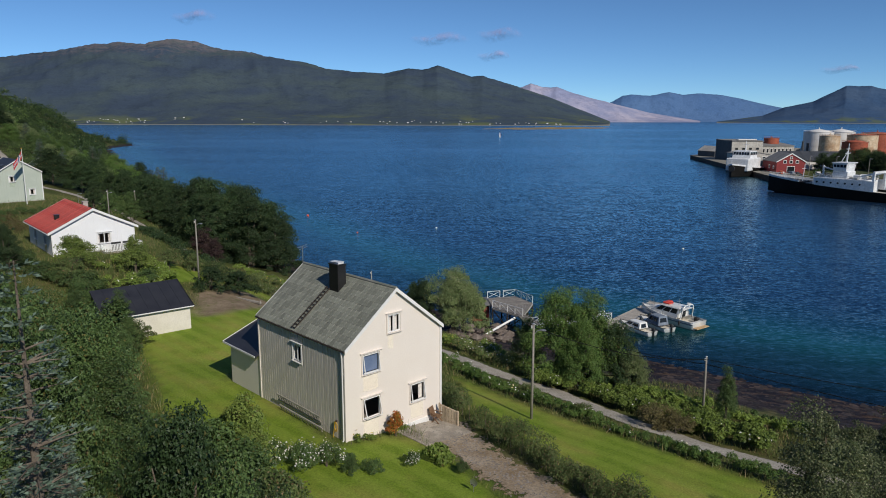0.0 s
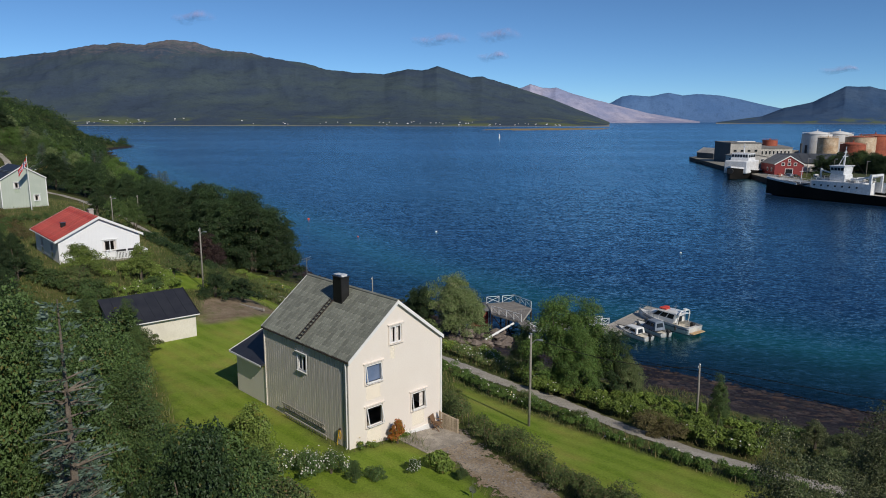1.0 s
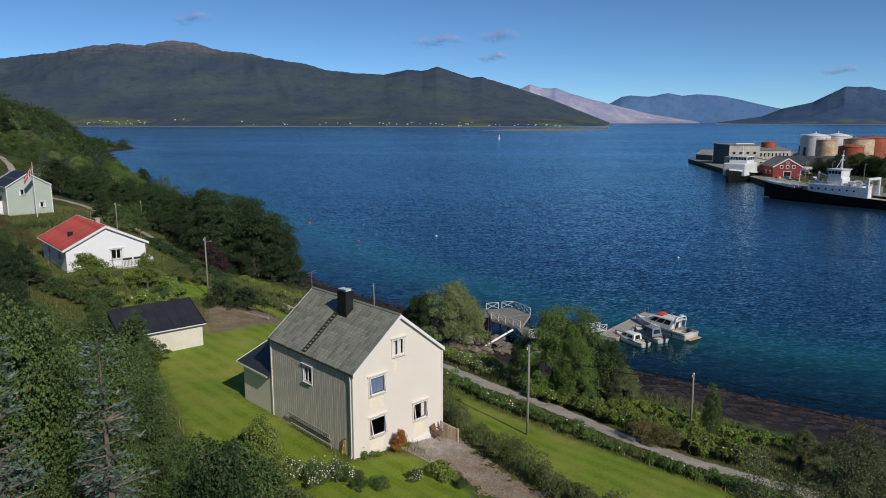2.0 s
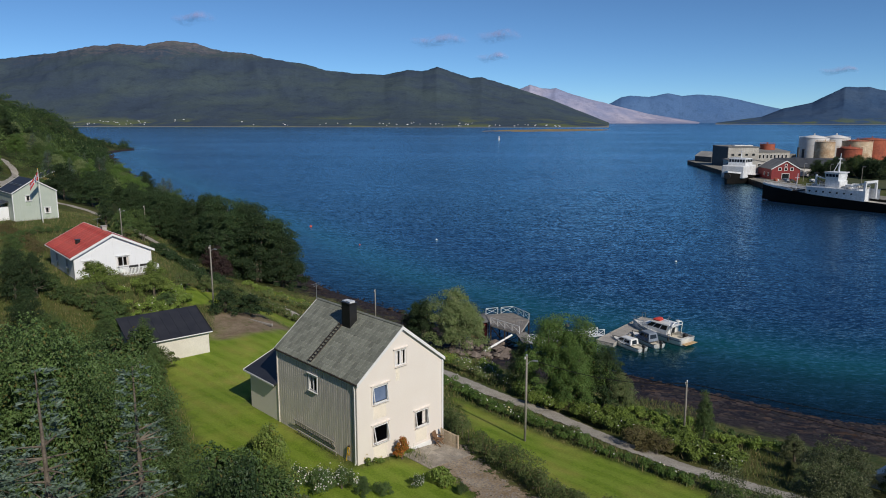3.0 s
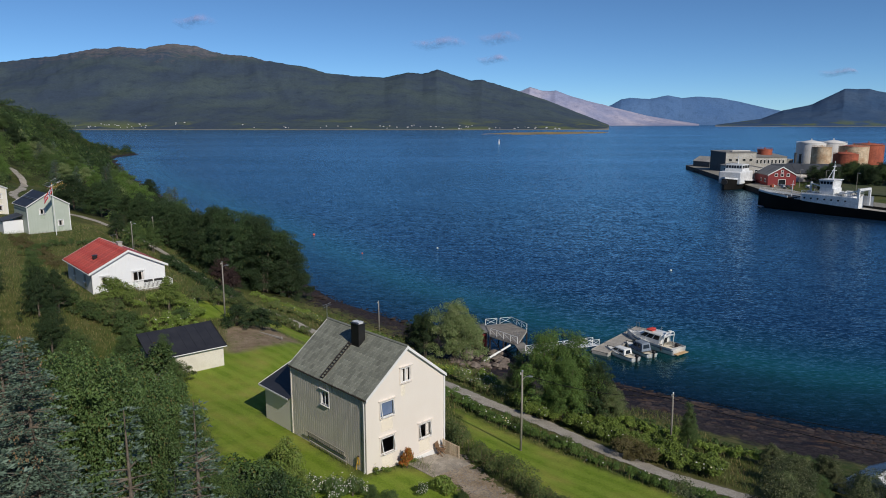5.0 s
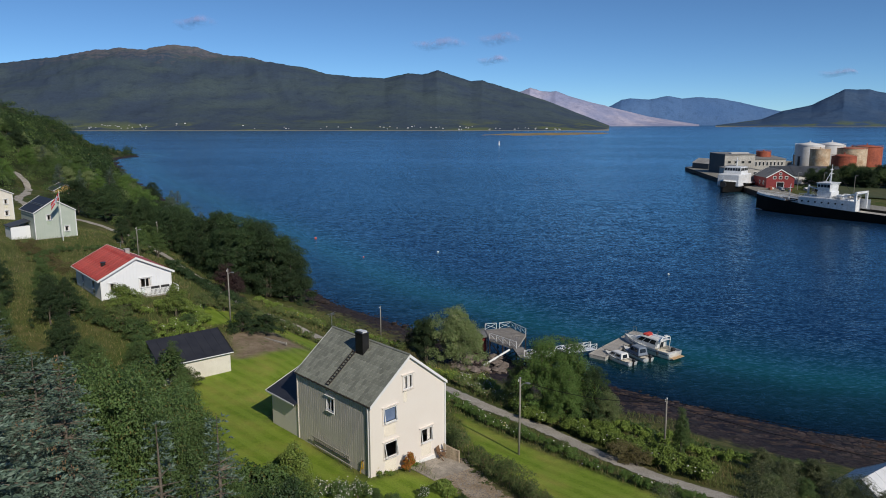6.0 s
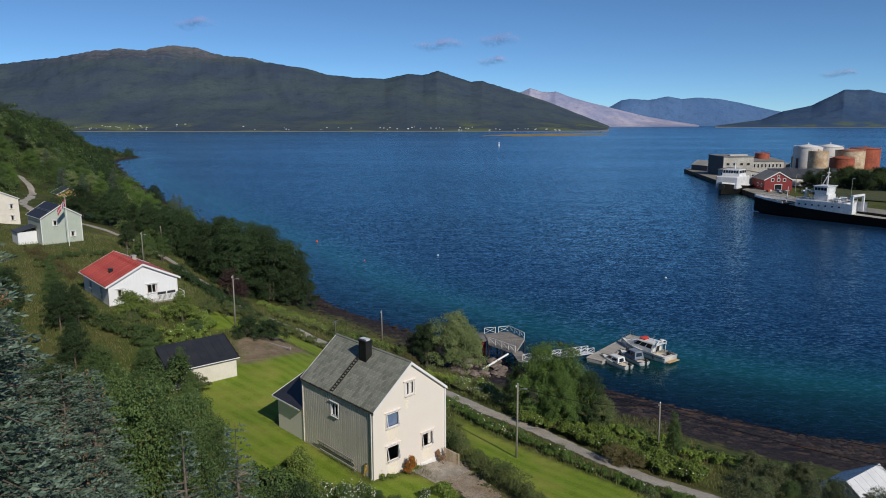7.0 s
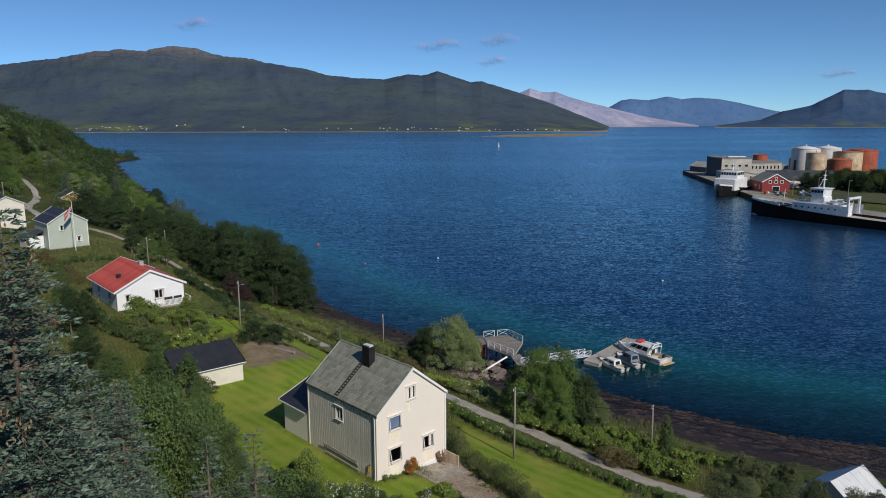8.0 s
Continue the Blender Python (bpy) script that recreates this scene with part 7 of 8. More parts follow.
def braced_rail(parent, a, b, height=1.05, cell=1.5, cross=True, mat=None):
    """A white railing with posts and crossed braces from a to b."""
    a, b = Vector(a), Vector(b)
    n = max(1, round((b - a).length / cell))
    up = Vector((0, 0, height))
    post, top, brace = Shape(), Shape(), Shape()
    for i in range(n + 1):
        p = a.lerp(b, i / n)
        part("post", Shape().bar(p, p + up, 0.07), mat or WHITE, parent)
        if i < n:
            q = a.lerp(b, (i + 1) / n)
            if cross:
                brace.bar(p + up * 0.12, q + up * 0.92, 0.035).bar(p + up * 0.92, q + up * 0.12, 0.04)
            else:
                brace.bar(p + up * 0.5, q + up * 0.5, 0.05)
    top.bar(a + up, b + up, 0.07, 0.05)
    part("rail", top, mat or WHITE, parent)
    part("brace", brace, mat or WHITE, parent)


def decking(parent, corners, z, name="plank", step=0.16):
    """Planks laid across a four-cornered deck."""
    a, b, c, d = [Vector((*p, z)) for p in corners]
    n = int((b - a).length / step)
    for i in range(n):
        f0, f1 = i / n, (i + 0.9) / n
        part(name, Shape().slab([a.lerp(b, f0), a.lerp(b, f1), d.lerp(c, f1), d.lerp(c, f0)], 0.05), PIER_WOOD, parent)


# ---- the fixed pier on posts
PZ = 2.4
pier = thing("pier", pose(0, 0, 0), "grey wooden pier on posts with white crossed railings", "pier")
PA, PB, PC, PD, PE = (6.4, 96.6), (10.5, 97.8), (12.5, 94.1), (10.4, 87.5), (6.8, 91.8)
decking(pier, (PE, PA, PB, PC), PZ)
decking(pier, (PE, PC, PD, PD), PZ - 0.06, step=0.18)
for a, b in ((PE, PA), (PA, PB), (PB, PC), (PC, PD), (PD, PE)):
    part("beam", Shape().bar((*a, PZ - 0.17), (*b, PZ - 0.17), 0.12, 0.2), GREY_WOOD, pier)
    part("beam", Shape().bar((*Vector(a).lerp(Vector(b), 0.5), PZ - 0.3), (9.3, 93.2, PZ - 0.3), 0.12, 0.2), GREY_WOOD, pier)
for x, y in (PA, PB, PC, PD, PE, (8.6, 89.6), (9.3, 93.2), (11.4, 90.8), (8.5, 97.1), (6.6, 94.2)):
    part("pile", Shape().tube([(x, y, -2.5), (x, y, PZ - 0.2)], 0.11, 8), DARK_STONE, pier)
part("strut", Shape().bar((8.6, 89.6, 0.3), (6.8, 91.8, 2.1), 0.09), DARK_STONE, pier)
part("strut", Shape().bar((8.6, 89.6, 0.3), (10.4, 87.5, 2.1), 0.09), DARK_STONE, pier)
for a, b in ((PA, (8.2, 97.13)), ((8.7, 97.27), PB), (PB, PC), (PD, PE)):
    braced_rail(pier, (*a, PZ), (*b, PZ), 1.0, 1.3)
decking(pier, ((9.9, 88.0), (10.5, 83.6), (12.3, 83.2), (11.4, 88.4)), PZ - 0.03)
for x, y in ((10.7, 84.0), (12.0, 83.8), (11.6, 86.0)):
    part("pile", Shape().tube([(x, y, -2.5), (x, y, PZ - 0.08)], 0.11, 8), DARK_STONE, pier)
gang = thing("gangway", pose(0, 0, 0), "white metal gangway with railings sloping down to the jetty", "gangway")
g0, g1 = Vector((11.5, 83.6, PZ + 0.02)), Vector((22.8, 93.0, 0.62))
across = (g1 - g0).cross(Vector((0, 0, 1))).normalized() * 0.6
part("deck", Shape().slab([g0 + across, g1 + across, g1 - across, g0 - across], 0.1), BRIGHT_METAL, gang)
for side in (-1, 1):
    braced_rail(gang, g0 + across * side, g1 + across * side, 0.85, 1.6, True, WHITE)
# boathouse wall in red at the landward end
hut = thing("boat_shed", pose(4.1, 93.6, gz(4.6, 94.5), 0, 0, 3), "small red wooden shed at the head of the pier", "shed")
part("wall", Shape().box(1.2, 2.0, -1.0, 2.4, 4.0, 3.0), BARN_RED, hut)
part("roof", Shape().slab([(-0.2, -0.2, 2.1), (2.6, -0.2, 2.5), (2.6, 4.2, 2.5), (-0.2, 4.2, 2.1)], 0.12), ETERNIT, hut)
part("corner_board", Shape().box(2.42, -0.02, -0.6, 0.12, 0.12, 2.9), WHITE, hut)
beam = thing("drain_pipe", pose(0, 0, 0), "long white plastic pipe leaning on the shore rocks", "pipe")
part("pipe", Shape().tube([(5.4, 84.6, 0.85), (9.4, 87.7, 2.15)], 0.14, 10), WHITE, beam)
part("sleeve", Shape().tube([(6.9, 85.76, 1.33), (7.2, 85.99, 1.43)], 0.17, 10), WHITE, beam)

# ---- rocks on the shore
rr = random.Random(12)
for i in range(95):
    x, y = rr.uniform(1.0, 8.5), rr.uniform(78.5, 91.0)
    s = float(side_distance(x, y, SHORE))
    if not -1 < s < 12:
        continue
    r = rr.choice((0.25, 0.35, 0.45, 0.6, 0.8))
    st = tagged(part("stone", Shape().rock(0, 0, 0, r, rr), ROCK_BROWN), "brownish angular boulder on the shore below the pier", "stone", "shore stones")
    st.matrix_world = pose(x, y, gz(x, y) + r * 0.2, 0, 0, rr.uniform(0, 360))
many = Shape()
for i in range(1500):
    f = rr.uniform(0, 1)
    a = rr.randrange(4, 9)
    p, q = SHORE[a], SHORE[a + 1]
    x, y = p[0] + (q[0] - p[0]) * f, p[1] + (q[1] - p[1]) * f
    d = Vector((q[1] - p[1], p[0] - q[0])).normalized()
    o = rr.uniform(-8.5, 3.5)
    x, y = x + d.x * o, y + d.y * o
    r = rr.choice((0.1, 0.12, 0.15, 0.18, 0.22, 0.3))
    many.rock(x, y, gz(x, y) + r * 0.1, r, rr, 0.5)
wrack = Shape()
for i in range(2600):
    a, f, o = rr.randrange(1, 4), rr.uniform(0, 1), rr.uniform(-12, 6)
    p, q = SHORE[a], SHORE[a + 1]
    if a == 1:
        f = 0.55 + 0.45 * f
    x, y = p[0] + (q[0] - p[0]) * f, p[1] + (q[1] - p[1]) * f
    d = Vector((q[1] - p[1], p[0] - q[0])).normalized()
    x, y = x + d.x * o, y + d.y * o
    if -0.8 < gz(x, y) < 1.9:
        r = rr.choice((0.1, 0.14, 0.2, 0.26, 0.34, 0.45))
        wrack.rock(x, y, gz(x, y) + 0.01, r, rr, 0.13)
tagged(part("seaweed", wrack, WRACK), "mats of brown and purplish seaweed on the beach", "seaweed", kind="stuff")
tagged(part("beach_stones", many, DARK_STONE), "dark weed-covered stones along the beach", "stones", kind="stuff")
for x, y, r in ((-23.9, 121.5, 1.1), (-22.6, 120.6, 0.8), (-25.0, 122.6, 0.8), (-8.6, 107.4, 0.6), (-6.8, 105.6, 0.7), (-5.8, 104.0, 0.5)):
    st = tagged(part("stone", Shape().rock(0, 0, 0, r, rr), DARK_STONE), "dark wet boulder at the water's edge", "stone", "dark shore stones")
    st.matrix_world = pose(x, y, 0.15 + r * 0.2, 0, 0, rr.uniform(0, 360))

# ---- white boathouse above the beach
B_W, B_L, B_E, B_R = 5.4, 4.8, 2.45, 4.35
B_AT = pose(36.1, 42.75, 3.5, 0, 0, -57.0) @ pose(-B_W / 2, -B_L - 0.2, 0)
bh = thing("boathouse", B_AT, "white wooden boathouse with a pale sheet metal roof", "boathouse")
gable_shell(bh, B_W, B_L, 0.0, B_E, B_R, [(2.0, 0.4, 3.8, 2.4)], [(2.0, 1.0, 3.0, 2.0)], HOUSE_WHITE, 2.0)
for a, c, b, d in ((2.0, 1.0, 3.0, 2.0),):
    window(bh, pose(0.0, b, c, 0, 0, -90), b - a, d - c, 1, 0, casing=0.09)
part("gate", Shape().box(2.9, 0.06, 0.4, 1.8, 0.06, 2.0), WHITE, bh)
pale_planes, _ = roof_planes(bh, B_W, B_L, B_E, B_R, 0.2, 0.25, PALE_SHEET, 0.07)
for sheet_plane, x0, x1, z0, z1 in ((pale_planes[0], -0.25, B_W / 2, B_E - 0.17, B_R), (pale_planes[1], B_W + 0.25, B_W / 2, B_E - 0.17, B_R)):
    for i in range(6):
        y = -0.1 + i * (B_L + 0.2) / 5
        part("seam", Shape().bar((x0, y, z0 + 0.085), (x1, y, z1 + 0.085), 0.05, 0.03), PALE_SHEET, sheet_plane)
bargeboards(bh, B_W, B_L, B_E, B_R, 0.2, 0.25, WHITE, 0.14)

# ---- buoys and markers on the fjord
for x, y, mat, lab, r in ((-38.5, 197.8, BUOY_RED, "round red mooring buoy on the water", 0.36), (-20.8, 168.3, BUOY_RED, "round red mooring buoy on the water", 0.19), (-1.6, 175.7, GEL_WHITE, "round white mooring buoy on the water", 0.25),
                          (51.7, 147.8, GEL_WHITE, "round white mooring buoy on the water", 0.25), (19.0, 98.9, RUBBER, "black rubber fender buoy beside the jetty", 0.45)):
    b = thing("buoy", pose(x, y, 0), lab, "buoy", "buoys")
    part("float", Shape().tube([(0, 0, r * math.sin(a)) for a in np.linspace(-1.4, 1.4, 8)], [r * math.cos(a) for a in np.linspace(-1.4, 1.4, 8)], 12), mat, b, smooth=True)
    part("ring", Shape().tube([(0, 0, r * 0.95), (0, 0, r * 1.2)], 0.04, 6), STEEL, b)
mark = thing("beacon", pose(79.3, 988.0, 0), "white navigation beacon standing in the fjord", "beacon")
part("column", Shape().tube([(0, 0, -2), (0, 0, 3.2), (0, 0, 3.4), (0, 0, 5.0)], [0.9, 0.8, 0.5, 0.4], 10), WHITE, mark)
part("lantern", Shape().tube([(0, 0, 5.0), (0, 0, 5.8), (0, 0, 6.2)], [0.6, 0.6, 0.05], 10), WHITE, mark)
isl = Shape()
nx, ny = 60, 10
for j in range(ny + 1):
    for i in range(nx + 1):
        u, v = i / nx, j / ny
        x, y = 60 + 430 * u, 1640 + 300 * u + 420 * (v - 0.5) * (0.5 + 0.5 * math.sin(math.pi * u))
        edge = (math.sin(math.pi * u) ** 0.6) * math.sin(math.pi * v)
        isl.v.append((x, y, -1.2 + 3.6 * edge * (0.7 + 0.5 * noise.noise(Vector((x * 0.02, y * 0.02, 4))))))
isl.f = [(j * (nx + 1) + i, j * (nx + 1) + i + 1, (j + 1) * (nx + 1) + i + 1, (j + 1) * (nx + 1) + i) for j in range(ny) for i in range(nx)]
tagged(part("islet", isl, ISLET, smooth=True), "low ochre weed-covered islet in the fjord", "islet", kind="structure")

# ---------------------------------------------------------------- harbour across the bay
quay_s = Shape()
edge_pts = list(HARBOUR[1:10])
top = [(x, y, 2.35) for x, y in edge_pts]
for (ax, ay), (bx, by) in zip(edge_pts, edge_pts[1:]):
    quay_s.slab([(ax, ay, -3), (bx, by, -3), (bx, by, 2.35), (ax, ay, 2.35)][::-1], 0.8)
tagged(part("quay_wall", quay_s, DARK_STONE), "dark timber and stone quay front", "quay", kind="structure")
deck_s = Shape()
for i, (x, y) in enumerate(edge_pts):
    a, b = edge_pts[max(i - 1, 0)], edge_pts[min(i + 1, len(edge_pts) - 1)]
    d = Vector((b[0] - a[0], b[1] - a[1])).normalized()
    deck_s.v += [(x, y, 2.36), (x + d.y * 14, y - d.x * 14, 2.36)]
deck_s.f = [(2 * i, 2 * i + 1, 2 * i + 3, 2 * i + 2) for i in range(len(edge_pts) - 1)]
tagged(part("quay_deck", deck_s, QUAY), "worn grey-brown quay deck", "quay", kind="structure")


def far_building(name, at, W, L, eave, ridge, wall, roof, label, front=(), left=(), trim=None, og=0.3):
    """A building far off: walls, roof, windows with panes."""
    h = thing(name, at, label, "building", "harbour buildings")
    out = [(0, 0), (W, 0), (W, eave), (W / 2, ridge), (0, eave)]
    part("wall", pierced(out, (), lambda u, w, d: (u, d, w), 0.3), wall, h)
    part("wall", pierced(out, (), lambda u, w, d: (u, L - d, w), 0.3), wall, h)
    side = [(0.3, 0), (L - 0.3, 0), (L - 0.3, eave), (0.3, eave)]
    part("wall", pierced(side, (), lambda u, w, d: (d, u, w), 0.3), wall, h)
    part("wall", pierced(side, (), lambda u, w, d: (W - d, u, w), 0.3), wall, h)
    roof_planes(h, W, L, eave, ridge, og, og, roof, 0.2)
    if trim:
        bargeboards(h, W, L, eave, ridge, og, og, trim, 0.45, 0.3)
    for face, items in (("front", front), ("left", left)):
        for a, c, b, d in items:
            w = part("window", Shape().box((a + b) / 2, 0, c, b - a + 0.4, 0.16, d - c + 0.4), trim or WHITE, h)
            w.matrix_local = pose(0, 0, 0) if face == "front" else pose(0, 0, 0, 0, 0, -90) @ pose(-a - b, 0, 0)
            part("pane", Shape().box((a + b) / 2, -0.07, c + 0.2, b - a, 0.08, d - c), DARK_GLASS, w)
    return h


QZ = 2.3
far_building("barn", pose(157.4, 331.5, QZ, 0, 0, -4), 13.2, 17.0, 5.0, 8.8, BARN_RED, ETERNIT, "red wooden quayside barn with white window frames",
             [(3.2, 4.3, 4.3, 5.4), (6.0, 4.3, 7.1, 5.4), (8.8, 4.3, 9.9, 5.4), (6.1, 6.3, 6.9, 7.1), (5.0, 0.2, 8.2, 2.6)], [(3, 1.5, 4.2, 2.8), (8, 1.5, 9.2, 2.8)], WHITE)
far_building("warehouse", pose(151.5, 352.0, QZ, 0, 0, -2), 13.0, 26.0, 7.0, 8.2, HARBOUR_GREY, ETERNIT, "pale grey concrete warehouse on the quay", [(8.2, 4.6, 11.8, 6.0)], [(2 + 4 * i, 4.0, 4.6 + 4 * i, 5.6) for i in range(5)], None)
far_building("warehouse", pose(171.5, 364.0, QZ, 0, 0, -6), 36.0, 14.0, 5.0, 8.2, WHITE_TANK, DARK_SHEET, "long low white warehouse with a dark roof", [(3 + 4 * i, 1.5, 4.8 + 4 * i, 3.2) for i in range(8)], (), None)
wh = thing("warehouse", pose(171.5, 354.0, QZ, 0, 0, -6), "long low building with a dark sheet roof", "building", "harbour buildings")
part("wall", Shape().box(17.5, 4, 0, 34, 8, 4.6), WHITE_TANK, wh)
part("roof", Shape().slab([(0, -0.6, 4.4), (35, -0.6, 4.4), (35, 8.5, 8.6), (0, 8.5, 8.6)], 0.25), DARK_SHEET, wh)
for i in range(7):
    part("roof_panel", Shape().slab([(0.2 + 5 * i, -0.5, 4.5), (4.9 + 5 * i, -0.5, 4.5), (4.9 + 5 * i, 8.4, 8.7), (0.2 + 5 * i, 8.4, 8.7)], 0.06), DARK_SHEET, wh)
ware = thing("fish_factory", pose(173.5, 424.0, QZ, 0, 0, 8), "weathered grey concrete factory block with stained walls", "building", "harbour buildings")
part("wall", Shape().box(10, 9, 0, 20, 18, 11.6), HARBOUR_GREY, ware)
part("wing", Shape().box(31, 10, 0, 22, 16, 8.6), HARBOUR_GREY, ware)
part("annex", Shape().box(45, 11, 0, 7, 12, 7.0), ETERNIT, ware)
part("end_cladding", Shape().box(-0.15, 9, 0, 0.3, 18, 12.0), DARK_SHEET, ware)
part("roof", Shape().slab([(-0.4, -0.4, 11.7), (20.4, -0.4, 11.7), (20.4, 18.4, 12.3), (-0.4, 18.4, 12.3)], 0.35), ETERNIT, ware)
part("wing_roof", Shape().slab([(20.0, 1.6, 8.7), (42.4, 1.6, 8.7), (42.4, 18.4, 10.2), (20.0, 18.4, 10.2)], 0.3), ETERNIT, ware)
part("skylight", Shape().box(12, 5, 12.0, 12, 3, 0.6, 0.1), WHITE_TANK, ware)
for i in range(8):
    w = part("window", Shape().box(22 + 2.5 * i, 1.95, 4.4, 1.5, 0.2, 2.6), WHITE_TANK, ware)
    part("pane", Shape().box(22 + 2.5 * i, 1.83, 4.6, 1.1, 0.1, 2.2), DARK_GLASS, w)
for i in range(4):
    w = part("window", Shape().box(3 + 4.5 * i, -0.05, 6.2, 2.2, 0.2, 1.6), HARBOUR_GREY, ware)
    part("pane", Shape().box(3 + 4.5 * i, -0.17, 6.4, 1.8, 0.1, 1.2), DARK_GLASS, w)
for i in range(2):
    st = thing("smokestack", pose(219 + 3 * i, 430, QZ), "thin dark metal exhaust stack", "chimney", "smokestacks")
    part("pipe", Shape().tube([(0, 0, 0), (0, 0, 11 - i)], 0.7, 8), DARK_SHEET, st)
    part("rim", Shape().tube([(0, 0, 11 - i), (0, 0, 11.3 - i)], 0.85, 8), DARK_SHEET, st)
far_building("shed", pose(178.0, 462.0, QZ, 0, 0, 20), 10.5, 16.0, 3.6, 6.6, DARK_SHEET, HARBOUR_GREY, "dark quay shed with a pale grey roof", [(1.5, 0.2, 4.5, 3.0)], (), None)


def storage_tank(x, y, r, top, mat, label, roof=None, dome=0.9):
    t = thing("storage_tank", pose(x, y, 2.2), label, "tank", "storage tanks")
    h = top - 2.2
    shell = part("shell", Shape().tube([(0, 0, -1), (0, 0, h)], r, 40, False), mat, t, smooth=True)
    part("roof", Shape().tube([(0, 0, h), (0, 0, h + dome * 0.6), (0, 0, h + dome)], [r * 1.03, r * 0.55, 0.3], 40), roof or mat, t, smooth=True)
    bands = Shape()
    for k in range(1, 5):
        z = h * k / 4
        bands.tube([(0, 0, z - 0.12), (0, 0, z + 0.12)], r + 0.07, 40, False)
    part("stiffener", bands, mat, t)
    part("railing", Shape().tube([(r * math.cos(a), r * math.sin(a), h + 0.9) for a in np.linspace(0, 6.283, 41)], 0.06, 4), mat, t)
    for k in range(10):
        a = 2 * math.pi * k / 10
        part("post", Shape().tube([(r * math.cos(a), r * math.sin(a), h), (r * math.cos(a), r * math.sin(a), h + 0.95)], 0.06, 4), mat, t)
    part("vent", Shape().tube([(0, 0, h + dome), (0, 0, h + dome + 0.9)], 0.35, 8), roof or mat, t)


storage_tank(236.5, 446, 8.6, 18.8, WHITE_TANK, "large white oil storage tank", None, 2.0)
storage_tank(231.2, 423, 5.6, 17.2, PALE_TANK, "rust-stained cream storage tank", PALE_TANK, 0.5)
storage_tank(254.0, 452, 8.0, 18.8, WHITE_TANK, "large white oil storage tank", None, 2.0)
storage_tank(252.5, 426, 8.3, 17.6, PALE_TANK, "rusty cream storage tank with a rusty red roof", RUST_TANK)
storage_tank(232.0, 398, 6.5, 14.2, RUST_TANK, "squat rusty red storage tank", None, 1.4)
storage_tank(271.0, 442, 9.0, 18.0, RUST_TANK, "large rusty red storage tank", None, 1.2)
storage_tank(205.2, 442, 4.4, 15.0, RUST_TANK, "small rusty red silo on the factory roof", None, 0.4)

# ---- black and white coastal ship at the quay
ship = thing("ship", pose(146.8, 239.0, 0, 0, 0, 35.7), "black-hulled coastal ship with white superstructure at the quay", "ship", "ships")
h, sheer = hull_shape(74, 11.5, 2.7, 2.5, 3.3, 0.9, 26, 0.92, 4.0)
part("hull", h, HULL_BLACK, ship, "black steel hull")
part("deck", deck_shape(sheer, 0.9), HARBOUR_GREY, ship, "grey weather deck")
bul = Shape()
for sign in (-1, 1):
    for (h0, y0, z0), (h1, y1, z1) in zip(sheer[21:], sheer[22:]):
        bul.slab([(sign * h0, y0, z0), (sign * h1, y1, z1), (sign * h1, y1, z1 + 0.7), (sign * h0, y0, z0 + 0.7)], 0.15)
part("bulwark", bul, SHIP_WHITE, ship, "pale grey bulwark")
for sign in (-1, 1):
    line = [(sign * (hh + 0.05), yy, zz) for hh, yy, zz in sheer[12:20]]
    stripe = Shape()
    stripe.v = [(x, yy, zz - 0.1) for x, yy, zz in line] + [(x, yy, 6.9) for x, yy, zz in line] + [(x - sign * 0.2, yy, zz - 0.1) for x, yy, zz in line] + [(x - sign * 0.2, yy, 6.9) for x, yy, zz in line]
    stripe.f = [(i + o, i + 1 + o, i + 9 + o, i + 8 + o) for i in range(7) for o in (0, 16)] + [(i + 8, i + 9, i + 25, i + 24) for i in range(7)]
    part("side_house", stripe, SHIP_WHITE, ship, "white deckhouse side")
FORE = 7.6
low_h = part("deckhouse", Shape().box(0, 9.0, 2.0, 9.6, 18, 5.0, 0.15), SHIP_WHITE, ship)
for i in range(7):
    for sign in (-1, 1):
        part("porthole", Shape().tube([(sign * 5.7, 1.5 + 2.4 * i, 5.5), (sign * 5.98, 1.5 + 2.4 * i, 5.5)], 0.32, 10), DARK_GLASS, low_h)
part("bridge_house", Shape().box(0, 2.0 + FORE, 7.0, 6.0, 5.0, 2.4, 0.12), SHIP_WHITE, ship)
wheel = part("wheelhouse", cabin_shape(6.2, 6.2, 0.0 + FORE, 4.2 + FORE, 9.4, 12.2, -0.5, -0.2, 1.1), SHIP_WHITE, ship)
side_panes(6.2, 6.2, 0.0 + FORE, 4.2 + FORE, 9.4, 12.2, -0.5, -0.2, 1.1, wheel, [("left", 0.06 + 0.24 * i, 0.26 + 0.24 * i, 0.5, 0.85) for i in range(4)] + [("front", 0.04 + 0.19 * i, 0.2 + 0.19 * i, 0.5, 0.85) for i in range(5)], 0.05)
part("wheelhouse_roof", Shape().box(0, 2.1 + FORE, 12.2, 7.4, 5.4, 0.25), SHIP_WHITE, ship)
mast_s = Shape().tube([(0, 1.5, 11.5), (0, 1.3, 18.0)], [0.28, 0.12], 8).tube([(-1.6, 2.6, 11.5), (0, 1.4, 15.5)], 0.12, 6).tube([(1.6, 2.6, 11.5), (0, 1.4, 15.5)], 0.12, 6)
mast_s.tube([(-1.8, 1.4, 14.6), (1.8, 1.4, 14.6)], 0.1, 6).box(0, 1.4, 16.0, 2.2, 0.3, 0.25)
part("mast", mast_s, SHIP_WHITE, ship, "white lattice mast with radar").location = (0, FORE, 1.0)
